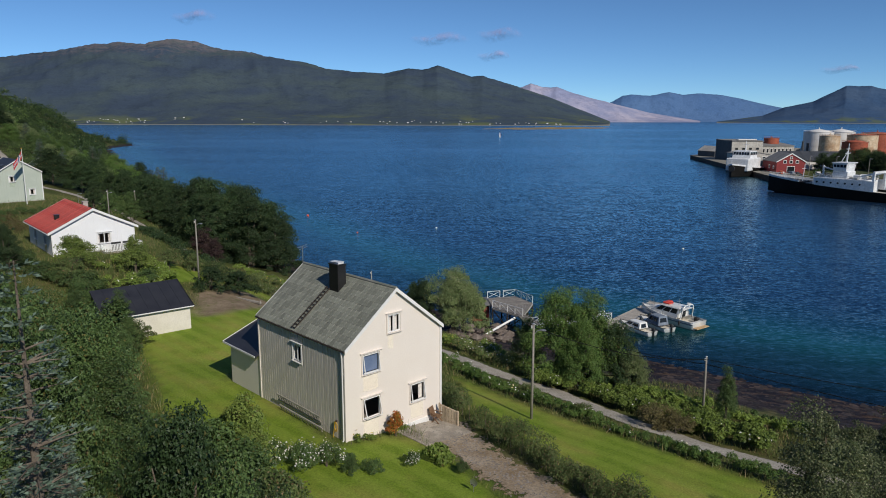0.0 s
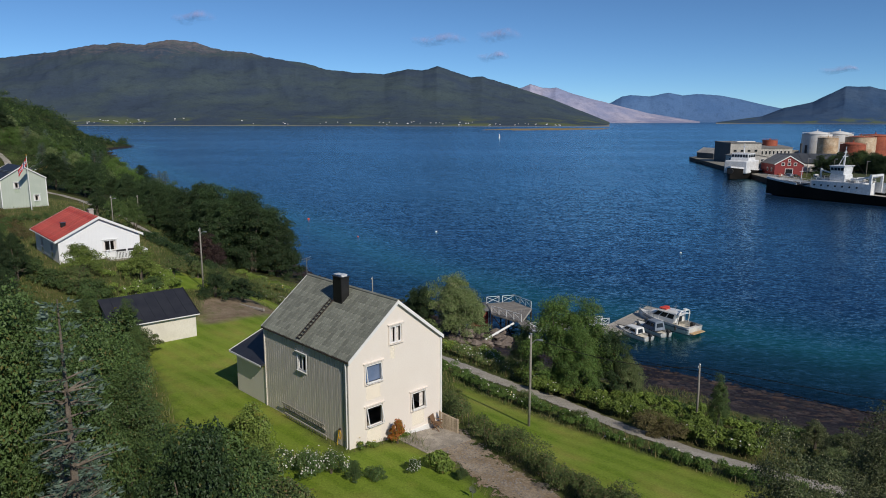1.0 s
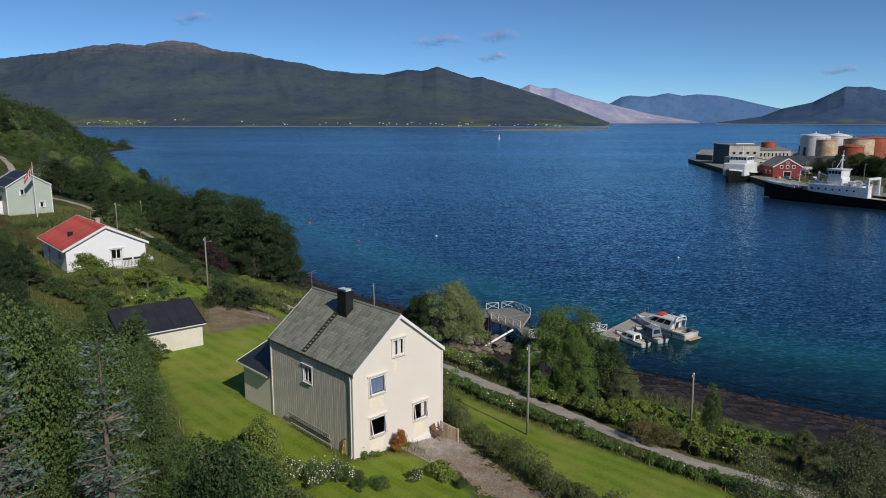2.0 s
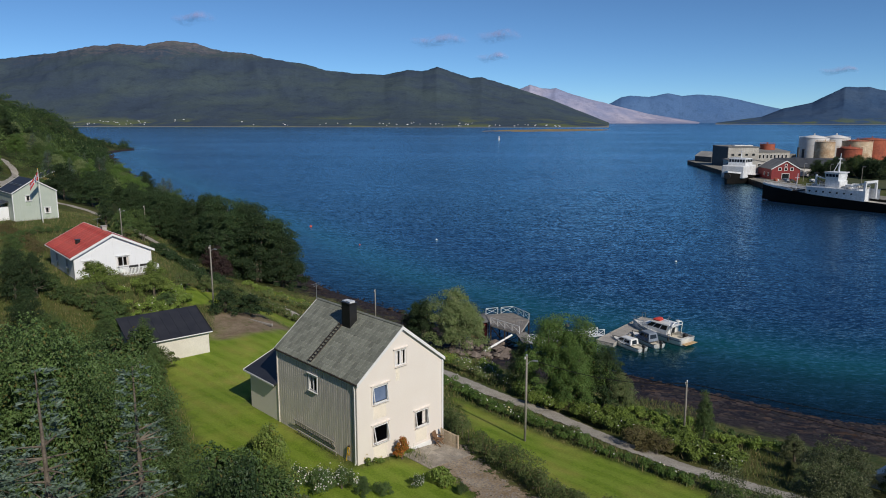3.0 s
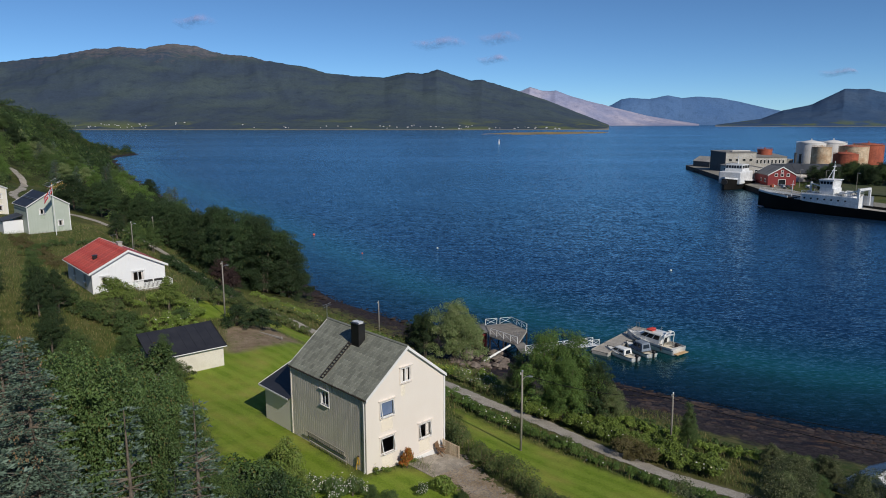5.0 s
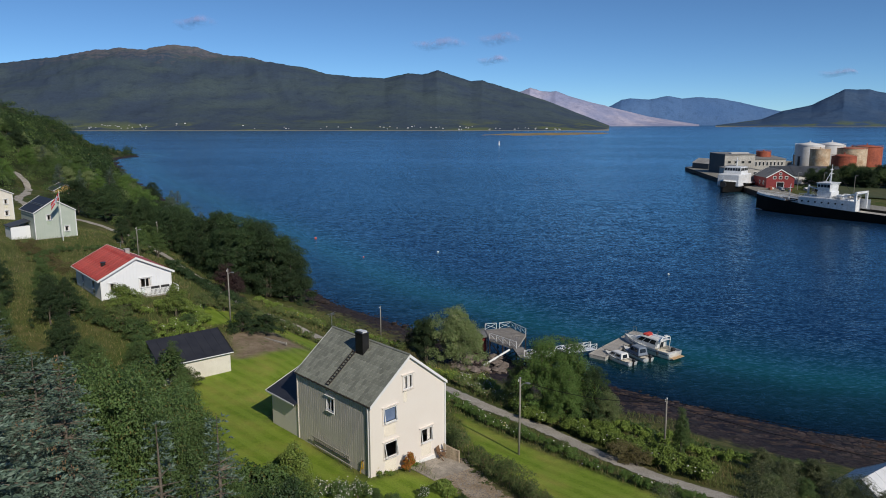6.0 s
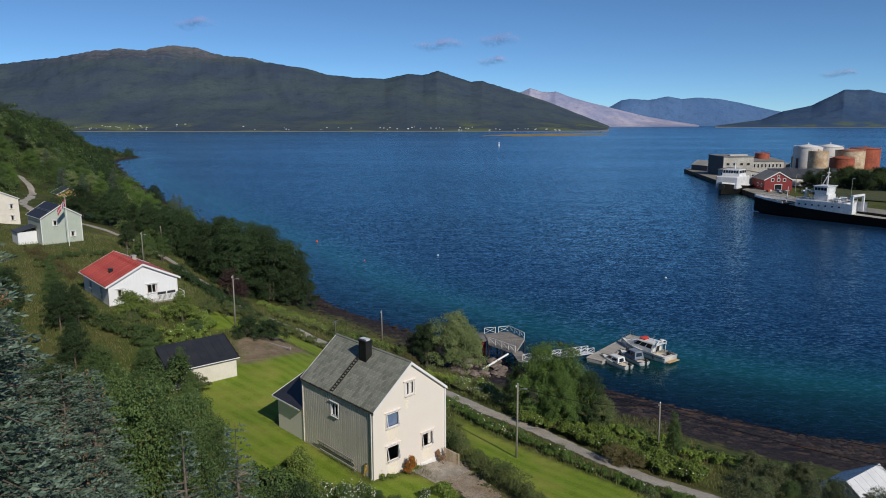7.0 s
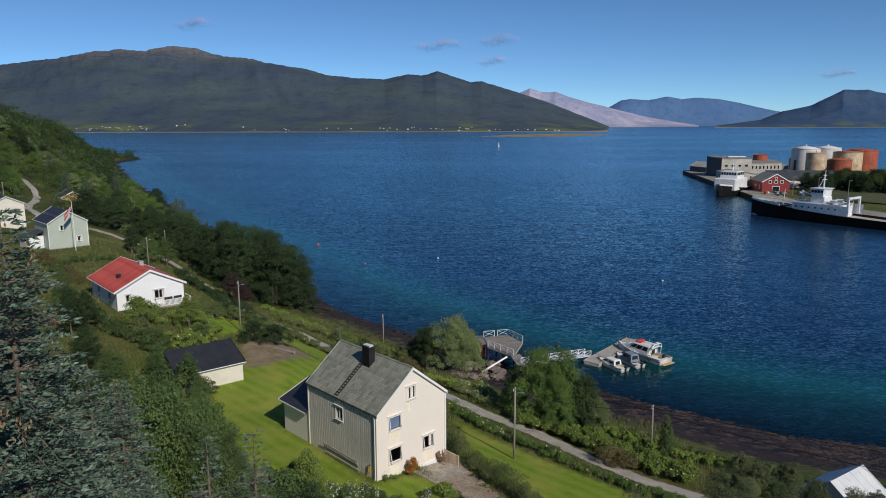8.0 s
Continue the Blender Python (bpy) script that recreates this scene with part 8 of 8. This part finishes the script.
gantry = Shape().bar((-4.2, -18.5, 2.5), (-4.2, -18.5, 8.4), 0.7).bar((4.2, -18.5, 2.5), (4.2, -18.5, 8.4), 0.7).bar((-4.5, -18.5, 8.3), (4.5, -18.5, 8.3), 0.7).bar((-4.2, -18.5, 8.0), (-4.2, -14.0, 6.6), 0.5).bar((4.2, -18.5, 8.0), (4.2, -14.0, 6.6), 0.5)
part("gantry", gantry, SHIP_WHITE, ship, "white stern gantry").location = (0, 16.5, 1.4)
for fx in (-2.4, 2.4):
    part("funnel", Shape().box(fx, 4.0, 7.0, 1.6, 2.2, 1.5, 0.2), SHIP_WHITE, ship)
crane = Shape().tube([(1.5, 19.0, 4.0), (1.5, 19.0, 9.0)], 0.35, 8).bar((1.5, 19.0, 8.4), (0.5, 11.5, 6.8), 0.4)
part("deck_crane", crane, SHIP_WHITE, ship).location = (0, -1.5, 2.0)
winch = Shape().box(0, 27.0, 5.0, 3.2, 2.0, 1.4, 0.2).box(-1.8, 23.0, 4.6, 1.6, 1.6, 1.2, 0.2).box(2.2, 22.5, 4.6, 1.8, 2.6, 1.0, 0.2)
part("winch", winch, DARK_IRON, ship).location = (0, 0, -0.9)
ship_rng = random.Random(14)
clutter = Shape()
for i in range(16):
    yy = ship_rng.uniform(-2, 17)
    clutter.box(ship_rng.uniform(-4.2, 4.2), yy, 7.0, ship_rng.uniform(0.5, 1.6), ship_rng.uniform(0.5, 1.8), ship_rng.uniform(0.4, 1.1), 0.08)
part("locker", clutter, HARBOUR_GREY, ship, "grey deck lockers and vents")
for sign in (-1, 1):
    guard = Shape()
    for zz in (7.5, 8.0):
        guard.tube([(sign * 4.75, yy, zz) for yy in (0.2, 9.0, 17.8)], 0.06, 5)
    for k in range(10):
        guard.tube([(sign * 4.75, 0.2 + 1.95 * k, 7.0), (sign * 4.75, 0.2 + 1.95 * k, 8.0)], 0.06, 5)
    part("guard_rail", guard, SHIP_WHITE, ship)
    for zz, lo in ((0.9, 12), (1.5, 12)):
        part("bow_rail", Shape().tube([(sign * hh * 0.96, yy, z + zz) for hh, yy, z in sheer[19:]], 0.06, 5), SHIP_WHITE, ship)
    stays = Shape().tube([(0, 9.0, 18.5), (sign * 4.4, 2.0, 7.2)], 0.05, 4).tube([(0, 9.0, 18.5), (sign * 4.4, 16.5, 7.2)], 0.05, 4)
    part("stay", stays, DARK_IRON, ship)
for i in range(3):
    part("deck_hatch", Shape().box(0, 20.5 + 3.4 * i, 3.2 + 0.45 * i, 4.6 - 0.8 * i, 2.4, 1.3, 0.12), (HARBOUR_GREY, DARK_SHEET, HARBOUR_GREY)[i], ship)
part("foremast", Shape().tube([(0, 24, 4.0), (0, 23.6, 11.0)], [0.2, 0.1], 8).tube([(-1.4, 23.8, 9.4), (1.4, 23.8, 9.4)], 0.08, 5), SHIP_WHITE, ship)
aft_w = Shape()
for i in range(5):
    aft_w.box(-3.5 + 1.7 * i, -27 - (i % 2), 2.7, 1.2, 2.2, 1.0, 0.1)
part("deck_gear", aft_w, DARK_SHEET, ship)

# ---- white workboat with a dark hull
tug = thing("workboat", pose(149.0, 345.0, 0, 0, 0, 138) @ Matrix.Diagonal((1.3, 1.3, 1.2, 1)), "dark blue and white workboat moored at the quay", "ship", "ships")
h, sheer = hull_shape(30, 9.0, 2.6, 2.0, 2.2, 0.9, 18, 0.9, 3.0)
part("hull", h, HULL_BLACK, tug, "dark hull")
part("deck", deck_shape(sheer, 0.6), HARBOUR_GREY, tug)
bul = Shape()
for sign in (-1, 1):
    for (h0, y0, z0), (h1, y1, z1) in zip(sheer[2:], sheer[3:]):
        bul.slab([(sign * h0, y0, z0), (sign * h1, y1, z1), (sign * h1, y1, z1 + 0.6), (sign * h0, y0, z0 + 0.6)], 0.15)
part("bulwark", bul, SHIP_WHITE, tug)
part("deckhouse", Shape().box(0, 3.5, 2.2, 8.2, 13, 5.0, 0.3), SHIP_WHITE, tug)
up = part("wheelhouse", cabin_shape(7.0, 6.4, -0.5, 6.5, 7.2, 10.0, 0.5, 0.2, 0.94), SHIP_WHITE, tug)
side_panes(7.0, 6.4, -0.5, 6.5, 7.2, 10.0, 0.5, 0.2, 0.94, up, [("front", 0.03 + 0.16 * i, 0.16 + 0.16 * i, 0.45, 0.85) for i in range(6)] + [("left", 0.05 + 0.24 * i, 0.25 + 0.24 * i, 0.45, 0.85) for i in range(4)], 0.05)
part("mast", Shape().tube([(0, 2, 10), (0, 2, 14)], [0.25, 0.1], 8).tube([(-1.2, 2, 12.5), (1.2, 2, 12.5)], 0.1, 6), SHIP_WHITE, tug)
part("tyre", Shape().tube([(0, 14.6, 3.4), (0, 15.2, 3.4)], 1.1, 14), RUBBER, tug)

# ---- trees and grass behind the quay
hr = np.random.default_rng(61)
for i in range(64):
    x = hr.uniform(186, 262)
    y = 340 - (x - 196) * 0.62 + hr.uniform(-22, 16)
    plant("tree", ("alder_a", "birch_a", "alder_b")[i % 3], x, y, hr.uniform(8.0, 12.5), hr.uniform(0, 360), "leafy tree behind the quay", "tree", "harbour trees", hr.uniform(1.0, 1.25))
for i in range(9):
    x, y = hr.uniform(172, 186), hr.uniform(318, 334)
    plant("shrub", "shrub_b", x, y, hr.uniform(1.6, 2.8), hr.uniform(0, 360), "green shrub on the quay", "shrub", "quay shrubs")
lawn_s = Shape()
for i in range(13):
    for j in range(7):
        x, y = 168 + 8 * i + 3 * j, 300 - 9 * i + 8 * j
        lawn_s.v.append((x, y, 2.45 + 0.25 * j + 0.2 * math.sin(i + j)))
lawn_s.f = [(i * 7 + j, (i + 1) * 7 + j, (i + 1) * 7 + j + 1, i * 7 + j + 1) for i in range(12) for j in range(6)]
HARB_GRASS = surface("harbour_grass", (0.035, 0.055, 0.018), (0.075, 0.080, 0.032), 0.05, 0.95, 1.0, 0.3, grain=0.25)
tagged(part("verge", lawn_s, HARB_GRASS), "mown grass bank behind the quay", "grass", kind="structure")
for i, (x, y) in enumerate(((182, 300), (196, 283), (178, 318), (168, 322))):
    po = thing("lamp_post", pose(x, y, gz(x, y)), "slender grey quay lamp post", "lamp post", "quay lamp posts")
    part("pole", Shape().tube([(0, 0, 0), (0, 0, 8.5)], [0.14, 0.09], 6), POLE_WOOD, po)
    part("lamp_head", Shape().box(0.6, 0, 8.4, 1.3, 0.3, 0.16, 0.04), STEEL, po)
crates = random.Random(8)
for i in range(14):
    x, y = crates.uniform(154, 172), crates.uniform(312, 328)
    c = thing("fish_crate", pose(x, y, 2.36, 0, 0, crates.uniform(0, 90)), "stacked fish crates on the quay", "crate", "quay crates")
    part("crate", Shape().box(0, 0, 0, crates.uniform(1, 2), 1.2, crates.uniform(0.8, 1.6), 0.08), (RUST_TANK, DARK_SHEET, WHITE_TANK, TARP_BLUE)[i % 4], c)
    part("lid", Shape().box(0, 0, crates.uniform(0.6, 0.8), 1.0, 1.25, 0.08), (DARK_SHEET, WHITE_TANK)[i % 2], c)

# ---- farms along the far shore
farm_w = Shape().box(0, 0, -2, 13, 9, 6.5).mesh("wall")
farm_w.materials.append(HOUSE_WHITE)
farm_r = Shape().slab([(-7, -5.2, 4.2), (7, -5.2, 4.2), (7, 0, 7.6), (-7, 0, 7.6)], 0.4).slab([(-7, 0, 7.6), (7, 0, 7.6), (7, 5.2, 4.2), (-7, 5.2, 4.2)], 0.4).mesh("roof")
farm_r.materials.append(ETERNIT)
farm_p = Shape().box(-3, -4.55, 1.2, 1.6, 0.15, 1.6).box(3, -4.55, 1.2, 1.6, 0.15, 1.6).mesh("pane")
farm_p.materials.append(DARK_GLASS)
fr = random.Random(21)
main_range = [o for o in bpy.data.objects if o.name == "backdrop"][0]
bpy.context.view_layer.update()
for i in range(75):
    b = fr.choice((fr.uniform(-0.52, -0.36), fr.uniform(-0.30, 0.17), fr.uniform(-0.1, 0.17)))
    y = fr.uniform(2330, 2440)
    hit, spot, _, _ = main_range.ray_cast((b * y, y, 900), (0, 0, -1))
    f = thing("farmhouse", pose(b * y, y, spot.z + 0.5 if hit else 12, 0, 0, fr.uniform(-30, 30)), "small white farmhouse on the far shore", "house", "far farmhouses")
    part("wall", farm_w, None, f)
    part("roof", farm_r, None, f)
    part("pane", farm_p, None, f)
    k = fr.uniform(0.16, 0.34)
    f.scale = (k * fr.uniform(0.8, 1.5), k, k)

# ---------------------------------------------------------------- poles, wires and garden things


def lamp_post(x, y, h, turn, label, lamp=True, arm=0.4):
    p = thing("street_lamp" if lamp else "utility_pole", pose(x, y, gz(x, y), 0, 0, turn), label, "street lamp" if lamp else "pole", "poles along the lane")
    part("pole", Shape().tube([(0, 0, -0.6), (0.02, 0, h * 0.5), (0, 0.03, h)], [0.10, 0.085, 0.065], 10), POLE_WOOD, p, "weathered round wooden pole", smooth=True)
    part("cap", Shape().tube([(0, 0.03, h), (0, 0.03, h + 0.06)], [0.10, 0.05], 8), STEEL, p)
    if lamp:
        br = part("bracket", Shape().tube([(0, 0, h - 0.75), (arm * 0.6, 0, h - 0.45), (arm, 0, h - 0.4)], 0.03, 6), STEEL, p)
        part("lamp_head", Shape().tube([(arm - 0.05, 0, h - 0.40), (arm + 0.15, 0, h - 0.39), (arm + 0.36, 0, h - 0.40), (arm + 0.42, 0, h - 0.41)], [0.03, 0.08, 0.075, 0.03], 8), STEEL, br, "grey lamp head")
    part("insulator", Shape().tube([(-0.12, 0, h - 0.3), (-0.12, 0, h - 0.12)], 0.04, 6), GEL_WHITE, p)
    return p


lamp_post(5.95, 43.9, 6.6, -10, "weathered wooden street lamp pole on the lawn")
lamp_post(-27.3, 76.35, 6.8, -5, "weathered wooden street lamp pole beside the lane")
lamp_post(20.6, 52.0, 4.6, 0, "plain weathered wooden pole behind the bushes", False)
lamp_post(-10.0, 95.8, 5.0, 0, "thin weathered wooden pole near the beach", False)
lamp_post(-57.0, 118.5, 5.6, 10, "weathered wooden street lamp pole beside the lane")
lamp_post(-64.5, 146.0, 5.5, 0, "plain weathered wooden pole beside the lane", False)
lamp_post(-112.0, 164.0, 7.0, 0, "plain weathered wooden pole beside the lane", False)
lamp_post(-106.0, 215.0, 6.5, 0, "plain weathered wooden pole beside the lane", False)
lamp_post(-215.0, 330.0, 9.0, 0, "plain weathered wooden pole on the hilltop", False)


def wire(a, b, sag, label):
    a, b = Vector(a), Vector(b)
    pts = []
    for i in range(25):
        t = i / 24
        p = a.lerp(b, t)
        p.z -= sag * 4 * t * (1 - t)
        pts.append(tuple(p))
    w = thing("overhead_wire", pose(0, 0, 0), label, "wire", "overhead wires")
    part("cable", Shape().tube(pts, 0.028, 5), CABLE, w)


pz3 = gz(20.6, 52.0) + 4.5
wire((20.6, 52.0, pz3 - 0.5), (60.0, 27.0, pz3 + 0.5), 1.3, "black overhead cable above the beach")
wire((20.6, 52.0, pz3 - 0.1), (66.0, 30.0, pz3 + 1.5), 1.2, "black overhead cable above the beach")
wire((20.6, 52.0, pz3 - 0.5), (6.0, 66.0, pz3 - 0.6), 0.5, "black overhead cable above the beach")
wire((20.6, 52.0, pz3 - 0.1), (5.95, 43.9, gz(5.95, 43.9) + 6.4), 0.7, "thin cable between the poles")

# ---- patio, fence panel and chair at the gable
patio = Shape()
for i in range(9):
    for j in range(7):
        u, v = 3.6 + 0.42 * i, -0.12 - 0.42 * j
        p = HOUSE_AT @ Vector((u, v, 0))
        patio.box(u, v - 0.2, gz(p.x, p.y) - 9.6 - 0.04, 0.40, 0.40, 0.12, 0.015)
pt = part("patio", patio, SLAB)
pt.matrix_world = HOUSE_AT
tagged(pt, "worn grey concrete paving slabs at the gable", "patio", kind="structure")
fence = thing("fence_panel", HOUSE_AT @ pose(6.95, -0.35, 0, 0, 0, -80), "pale wooden fence panel with upright slats", "fence")
fz = -0.75
for i in range(12):
    part("slat", Shape().box(0.08 + 0.115 * i, 0, fz, 0.085, 0.025, 1.12 - 0.018 * i, 0.004), FENCE_WOOD, fence)
part("rail", Shape().bar((0, 0.03, fz + 1.1), (1.4, 0.03, fz + 0.92), 0.04, 0.08).bar((0, 0.03, fz + 0.3), (1.4, 0.03, fz + 0.25), 0.04, 0.08), FENCE_WOOD, fence)
part("post", Shape().box(1.42, 0.0, fz - 0.5, 0.09, 0.09, 1.5), FENCE_WOOD, fence)
part("post", Shape().box(0.0, 0.0, fz - 0.3, 0.09, 0.09, 1.5), FENCE_WOOD, fence)
cp = HOUSE_AT @ Vector((6.55, -0.55, 0))
chair = thing("garden_chair", pose(cp.x, cp.y, gz(cp.x, cp.y) + 0.08, 0, 0, 65), "brown wooden garden chair beside the fence panel", "chair")
for sx in (-0.25, 0.25):
    part("leg", Shape().bar((sx, -0.25, 0), (sx, 0.2, 0.45), 0.05), BROWN_WOOD, chair)
    part("leg", Shape().bar((sx, 0.28, 0), (sx, -0.2, 0.45), 0.05), BROWN_WOOD, chair)
    part("armrest", Shape().bar((sx, -0.25, 0.62), (sx, 0.3, 0.64), 0.06, 0.04), BROWN_WOOD, chair)
for k in range(4):
    part("slat", Shape().box(0, -0.2 + 0.13 * k, 0.43, 0.52, 0.1, 0.03), BROWN_WOOD, chair)
part("backrest", Shape().slab([(-0.26, 0.26, 0.45), (0.26, 0.26, 0.45), (0.26, 0.42, 0.95), (-0.26, 0.42, 0.95)], 0.04), BROWN_WOOD, chair)


# ---- ladders hung along the side wall, and a yellow hose reel
def wall_ladder(y0, y1, z, tall, out):
    l = thing("ladder", HOUSE_AT, "grey wooden ladder hung lengthwise on the house wall", "ladder", "wall ladders")
    part("rail", Shape().bar((-out, y0, z), (-out, y1, z), 0.05, 0.09), GREY_WOOD, l)
    part("rail", Shape().bar((-out - 0.12, y0, z + tall), (-out - 0.12, y1, z + tall), 0.05, 0.09), GREY_WOOD, l)
    n = int((y1 - y0) / 0.3)
    for i in range(n):
        yy = y0 + 0.15 + (y1 - y0 - 0.3) * i / max(n - 1, 1)
        part("rung", Shape().bar((-out, yy, z), (-out - 0.12, yy, z + tall), 0.045), GREY_WOOD, l)


wall_ladder(1.9, 6.7, -0.15, 0.42, 0.22)
wall_ladder(2.3, 7.2, 0.42, 0.40, 0.10)
reel = thing("hose", HOUSE_AT @ pose(-0.12, 0.85, 0.05), "yellow garden hose hung on the wall corner", "hose")
part("coil", Shape().tube([(0, 0.13 * math.cos(a), 0.55 + 0.26 * math.sin(a) + 0.012 * a) for a in np.linspace(0, 14, 60)], 0.025, 6), YELLOW, reel)
part("tail", Shape().tube([(0, 0.13, 0.55), (-0.05, 0.18, 0.1), (-0.08, 0.1, -0.25), (-0.1, 0.2, -0.3)], 0.022, 6), YELLOW, reel)
part("hook", Shape().box(0.04, 0, 0.92, 0.12, 0.1, 0.1, 0.02), DARK_IRON, reel)
dish = thing("satellite_dish", pose(1.55, 31.7, gz(1.55, 31.7), 0, 0, 150) @ Matrix.Scale(0.55, 4), "small grey satellite dish on a short post in the lawn", "satellite dish")
part("post", Shape().tube([(0, 0, -0.2), (0, 0, 0.75)], 0.03, 8), STEEL, dish)
bowl = Shape()
for i in range(5):
    for k in range(16):
        r, a = 0.38 * i / 4, 2 * math.pi * k / 16
        bowl.v.append((r * math.cos(a), -0.1 + 0.55 * r * r, 0.9 + r * math.sin(a)))
bowl.f = [(i * 16 + k, i * 16 + (k + 1) % 16, (i + 1) * 16 + (k + 1) % 16, (i + 1) * 16 + k) for i in range(4) for k in range(16)]
part("bowl", bowl, STEEL, dish, smooth=True)
part("feed_arm", Shape().bar((0, -0.08, 0.55), (0, 0.35, 0.9), 0.03).box(0, 0.38, 0.86, 0.07, 0.1, 0.07), RUBBER, dish)
kerb = thing("timber_edge", pose(-20.6, 71.3, gz(-20.6, 71.3), 0, 0, -35), "weathered timber edging along the bare soil", "edging")
part("beam", Shape().box(0, 0, -0.05, 4.4, 0.18, 0.2, 0.02), GREY_WOOD, kerb)
part("peg", Shape().box(2.0, 0.12, -0.2, 0.06, 0.06, 0.45), GREY_WOOD, kerb)
# rubble and stones along the driveway
st_r = random.Random(31)
peb = Shape()
for i in range(900):
    a = st_r.randrange(0, len(DRIVE) - 3)
    f = st_r.random()
    x = DRIVE[a][0] + (DRIVE[a + 1][0] - DRIVE[a][0]) * f + st_r.gauss(0, 0.75)
    y = DRIVE[a][1] + (DRIVE[a + 1][1] - DRIVE[a][1]) * f + st_r.gauss(0, 0.5)
    peb.rock(x, y, gz(x, y) + 0.05, st_r.uniform(0.025, 0.075), st_r, 0.6)
tagged(part("gravel", peb, STONE), "loose grey gravel stones on the driveway", "gravel", kind="stuff")

# ---- small clouds
cloud_mat, n, l, p = tree_of("thin_cloud")
fade = n.new("ShaderNodeBsdfTransparent")
mixs = n.new("ShaderNodeMixShader")
p.inputs["Base Color"].default_value = (0.42, 0.30, 0.42, 1)
p.inputs["Roughness"].default_value = 1.0
where = n.new("ShaderNodeTexCoord").outputs["Object"]
thin = n.new("ShaderNodeAttribute")
thin.attribute_name = "thickness"
wisp = n.new("ShaderNodeMath")
wisp.operation = "MULTIPLY"
l.new(span(n, l, noise_of(n, l, where, 0.022, 5, 0.6), 0.30, 0.70, 0.0, 0.55), wisp.inputs[0])
l.new(thin.outputs["Fac"], wisp.inputs[1])
l.new(wisp.outputs[0], mixs.inputs[0])
l.new(fade.outputs[0], mixs.inputs[1])
l.new(p.outputs[0], mixs.inputs[2])
l.new(mixs.outputs[0], n["Material Output"].inputs["Surface"])
for b, r, wide, tall in ((-0.346, 0.1351, 150, 42), (-0.005, 0.1061, 190, 40), (0.078, 0.1123, 150, 44), (0.07, 0.0837, 110, 32), (0.557, 0.0666, 130, 26)):
    s, far, thick = Shape(), 4400, []
    for j in range(13):
        for i in range(25):
            u, v = i / 12 - 1, j / 6 - 1
            s.v.append((b * far + u * wide, far + 60 * (u * u + v * v) - 30 * math.sin(3 * u), 28 + r * far + v * tall + 8 * math.sin(4 * u)))
            thick.append(max(0.0, 1 - u * u - v * v) ** 1.3)
    s.f = [(j * 25 + i, j * 25 + i + 1, (j + 1) * 25 + i + 1, (j + 1) * 25 + i) for j in range(12) for i in range(24)]
    me = s.mesh("cloud")
    me.attributes.new("thickness", "FLOAT", "POINT").data.foreach_set("value", thick)
    c = tagged(part("cloud", me, cloud_mat, smooth=True), "small faint pinkish cloud over the fjord", "cloud", kind="structure")
    c.visible_shadow = False

# ---------------------------------------------------------------- slates and roof sheets
slope = math.atan2(H_RIDGE - H_EAVE, H_W / 2)
run = (H_W / 2 + OS) / math.cos(slope)
COLS, ROWS_UP = 25, 11
sw, sh = (H_L + 2 * OG) / COLS, run / ROWS_UP
slate_mes = []
rng = random.Random(4)
for i in range(4):
    s = Shape()
    w, h, c = sw * 0.47, sh * 1.15, 0.03 + 0.012 * i
    s.v = [(-w + c, -0.02, 0.0), (w - c, -0.02, 0.0), (w, c, 0.0), (w, h, 0.0), (-w, h, 0.0), (-w, c, 0.0)]
    s.v += [(x, y, 0.014) for x, y, z in s.v]
    s.f = [(0, 5, 4, 3, 2, 1), (6, 7, 8, 9, 10, 11)] + [(j, (j + 1) % 6, 6 + (j + 1) % 6, 6 + j) for j in range(6)]
    me = s.mesh("slate")
    me.materials.append(SLATE)
    slate_mes.append(me)
low = H_EAVE - (H_RIDGE - H_EAVE) / (H_W / 2) * OS
to_roof = pose(-OS, -OG, low + 0.115) @ pose(0, 0, 0, 0, -math.degrees(slope), 0) @ pose(0, 0, 0, 0, 0, -90)
for r in range(ROWS_UP):
    for c in range(COLS):
        at = (c + 0.5) * sw
        if at > H_L + 2 * OG - sw * 0.2:
            continue
        ob = new("slate", slate_mes[rng.randrange(4)])
        ob.parent = slopes[0]
        ob.matrix_local = to_roof @ pose(-at, r * sh + rng.uniform(-0.012, 0.012), 0.012 + rng.uniform(0, 0.008), -1.9 + rng.uniform(-0.6, 0.6), rng.uniform(-1.0, 1.0), rng.uniform(-1.0, 1.0))
rsl = math.atan2(R_R - R_E, R_W / 2)
pan = (R_W / 2 + 0.45) / math.cos(rsl)
sheet = Shape()
for i in range(7):
    sheet.box(0, pan / 7 * i + pan / 14, 0, 1.0, pan / 7 - 0.02, 0.035, 0.012)
for dx in (-0.25, 0.0, 0.25, 0.5):
    sheet.box(dx, pan / 2, 0.037, 0.06, pan - 0.06, 0.02)
sheet_me = sheet.mesh("roof_sheet")
sheet_me.materials.append(RED_ROOF)
for i in range(12):
    ob = new("roof_sheet", sheet_me)
    ob.parent = red_planes[0]
    ob.matrix_local = pose(-0.45, -0.32, R_E - (R_R - R_E) / (R_W / 2) * 0.45 + 0.125) @ pose(0, 0, 0, 0, -math.degrees(rsl), 0) @ pose(0, 0, 0, 0, 0, -90) @ pose(-0.55 - i * 1.05, 0, 0)
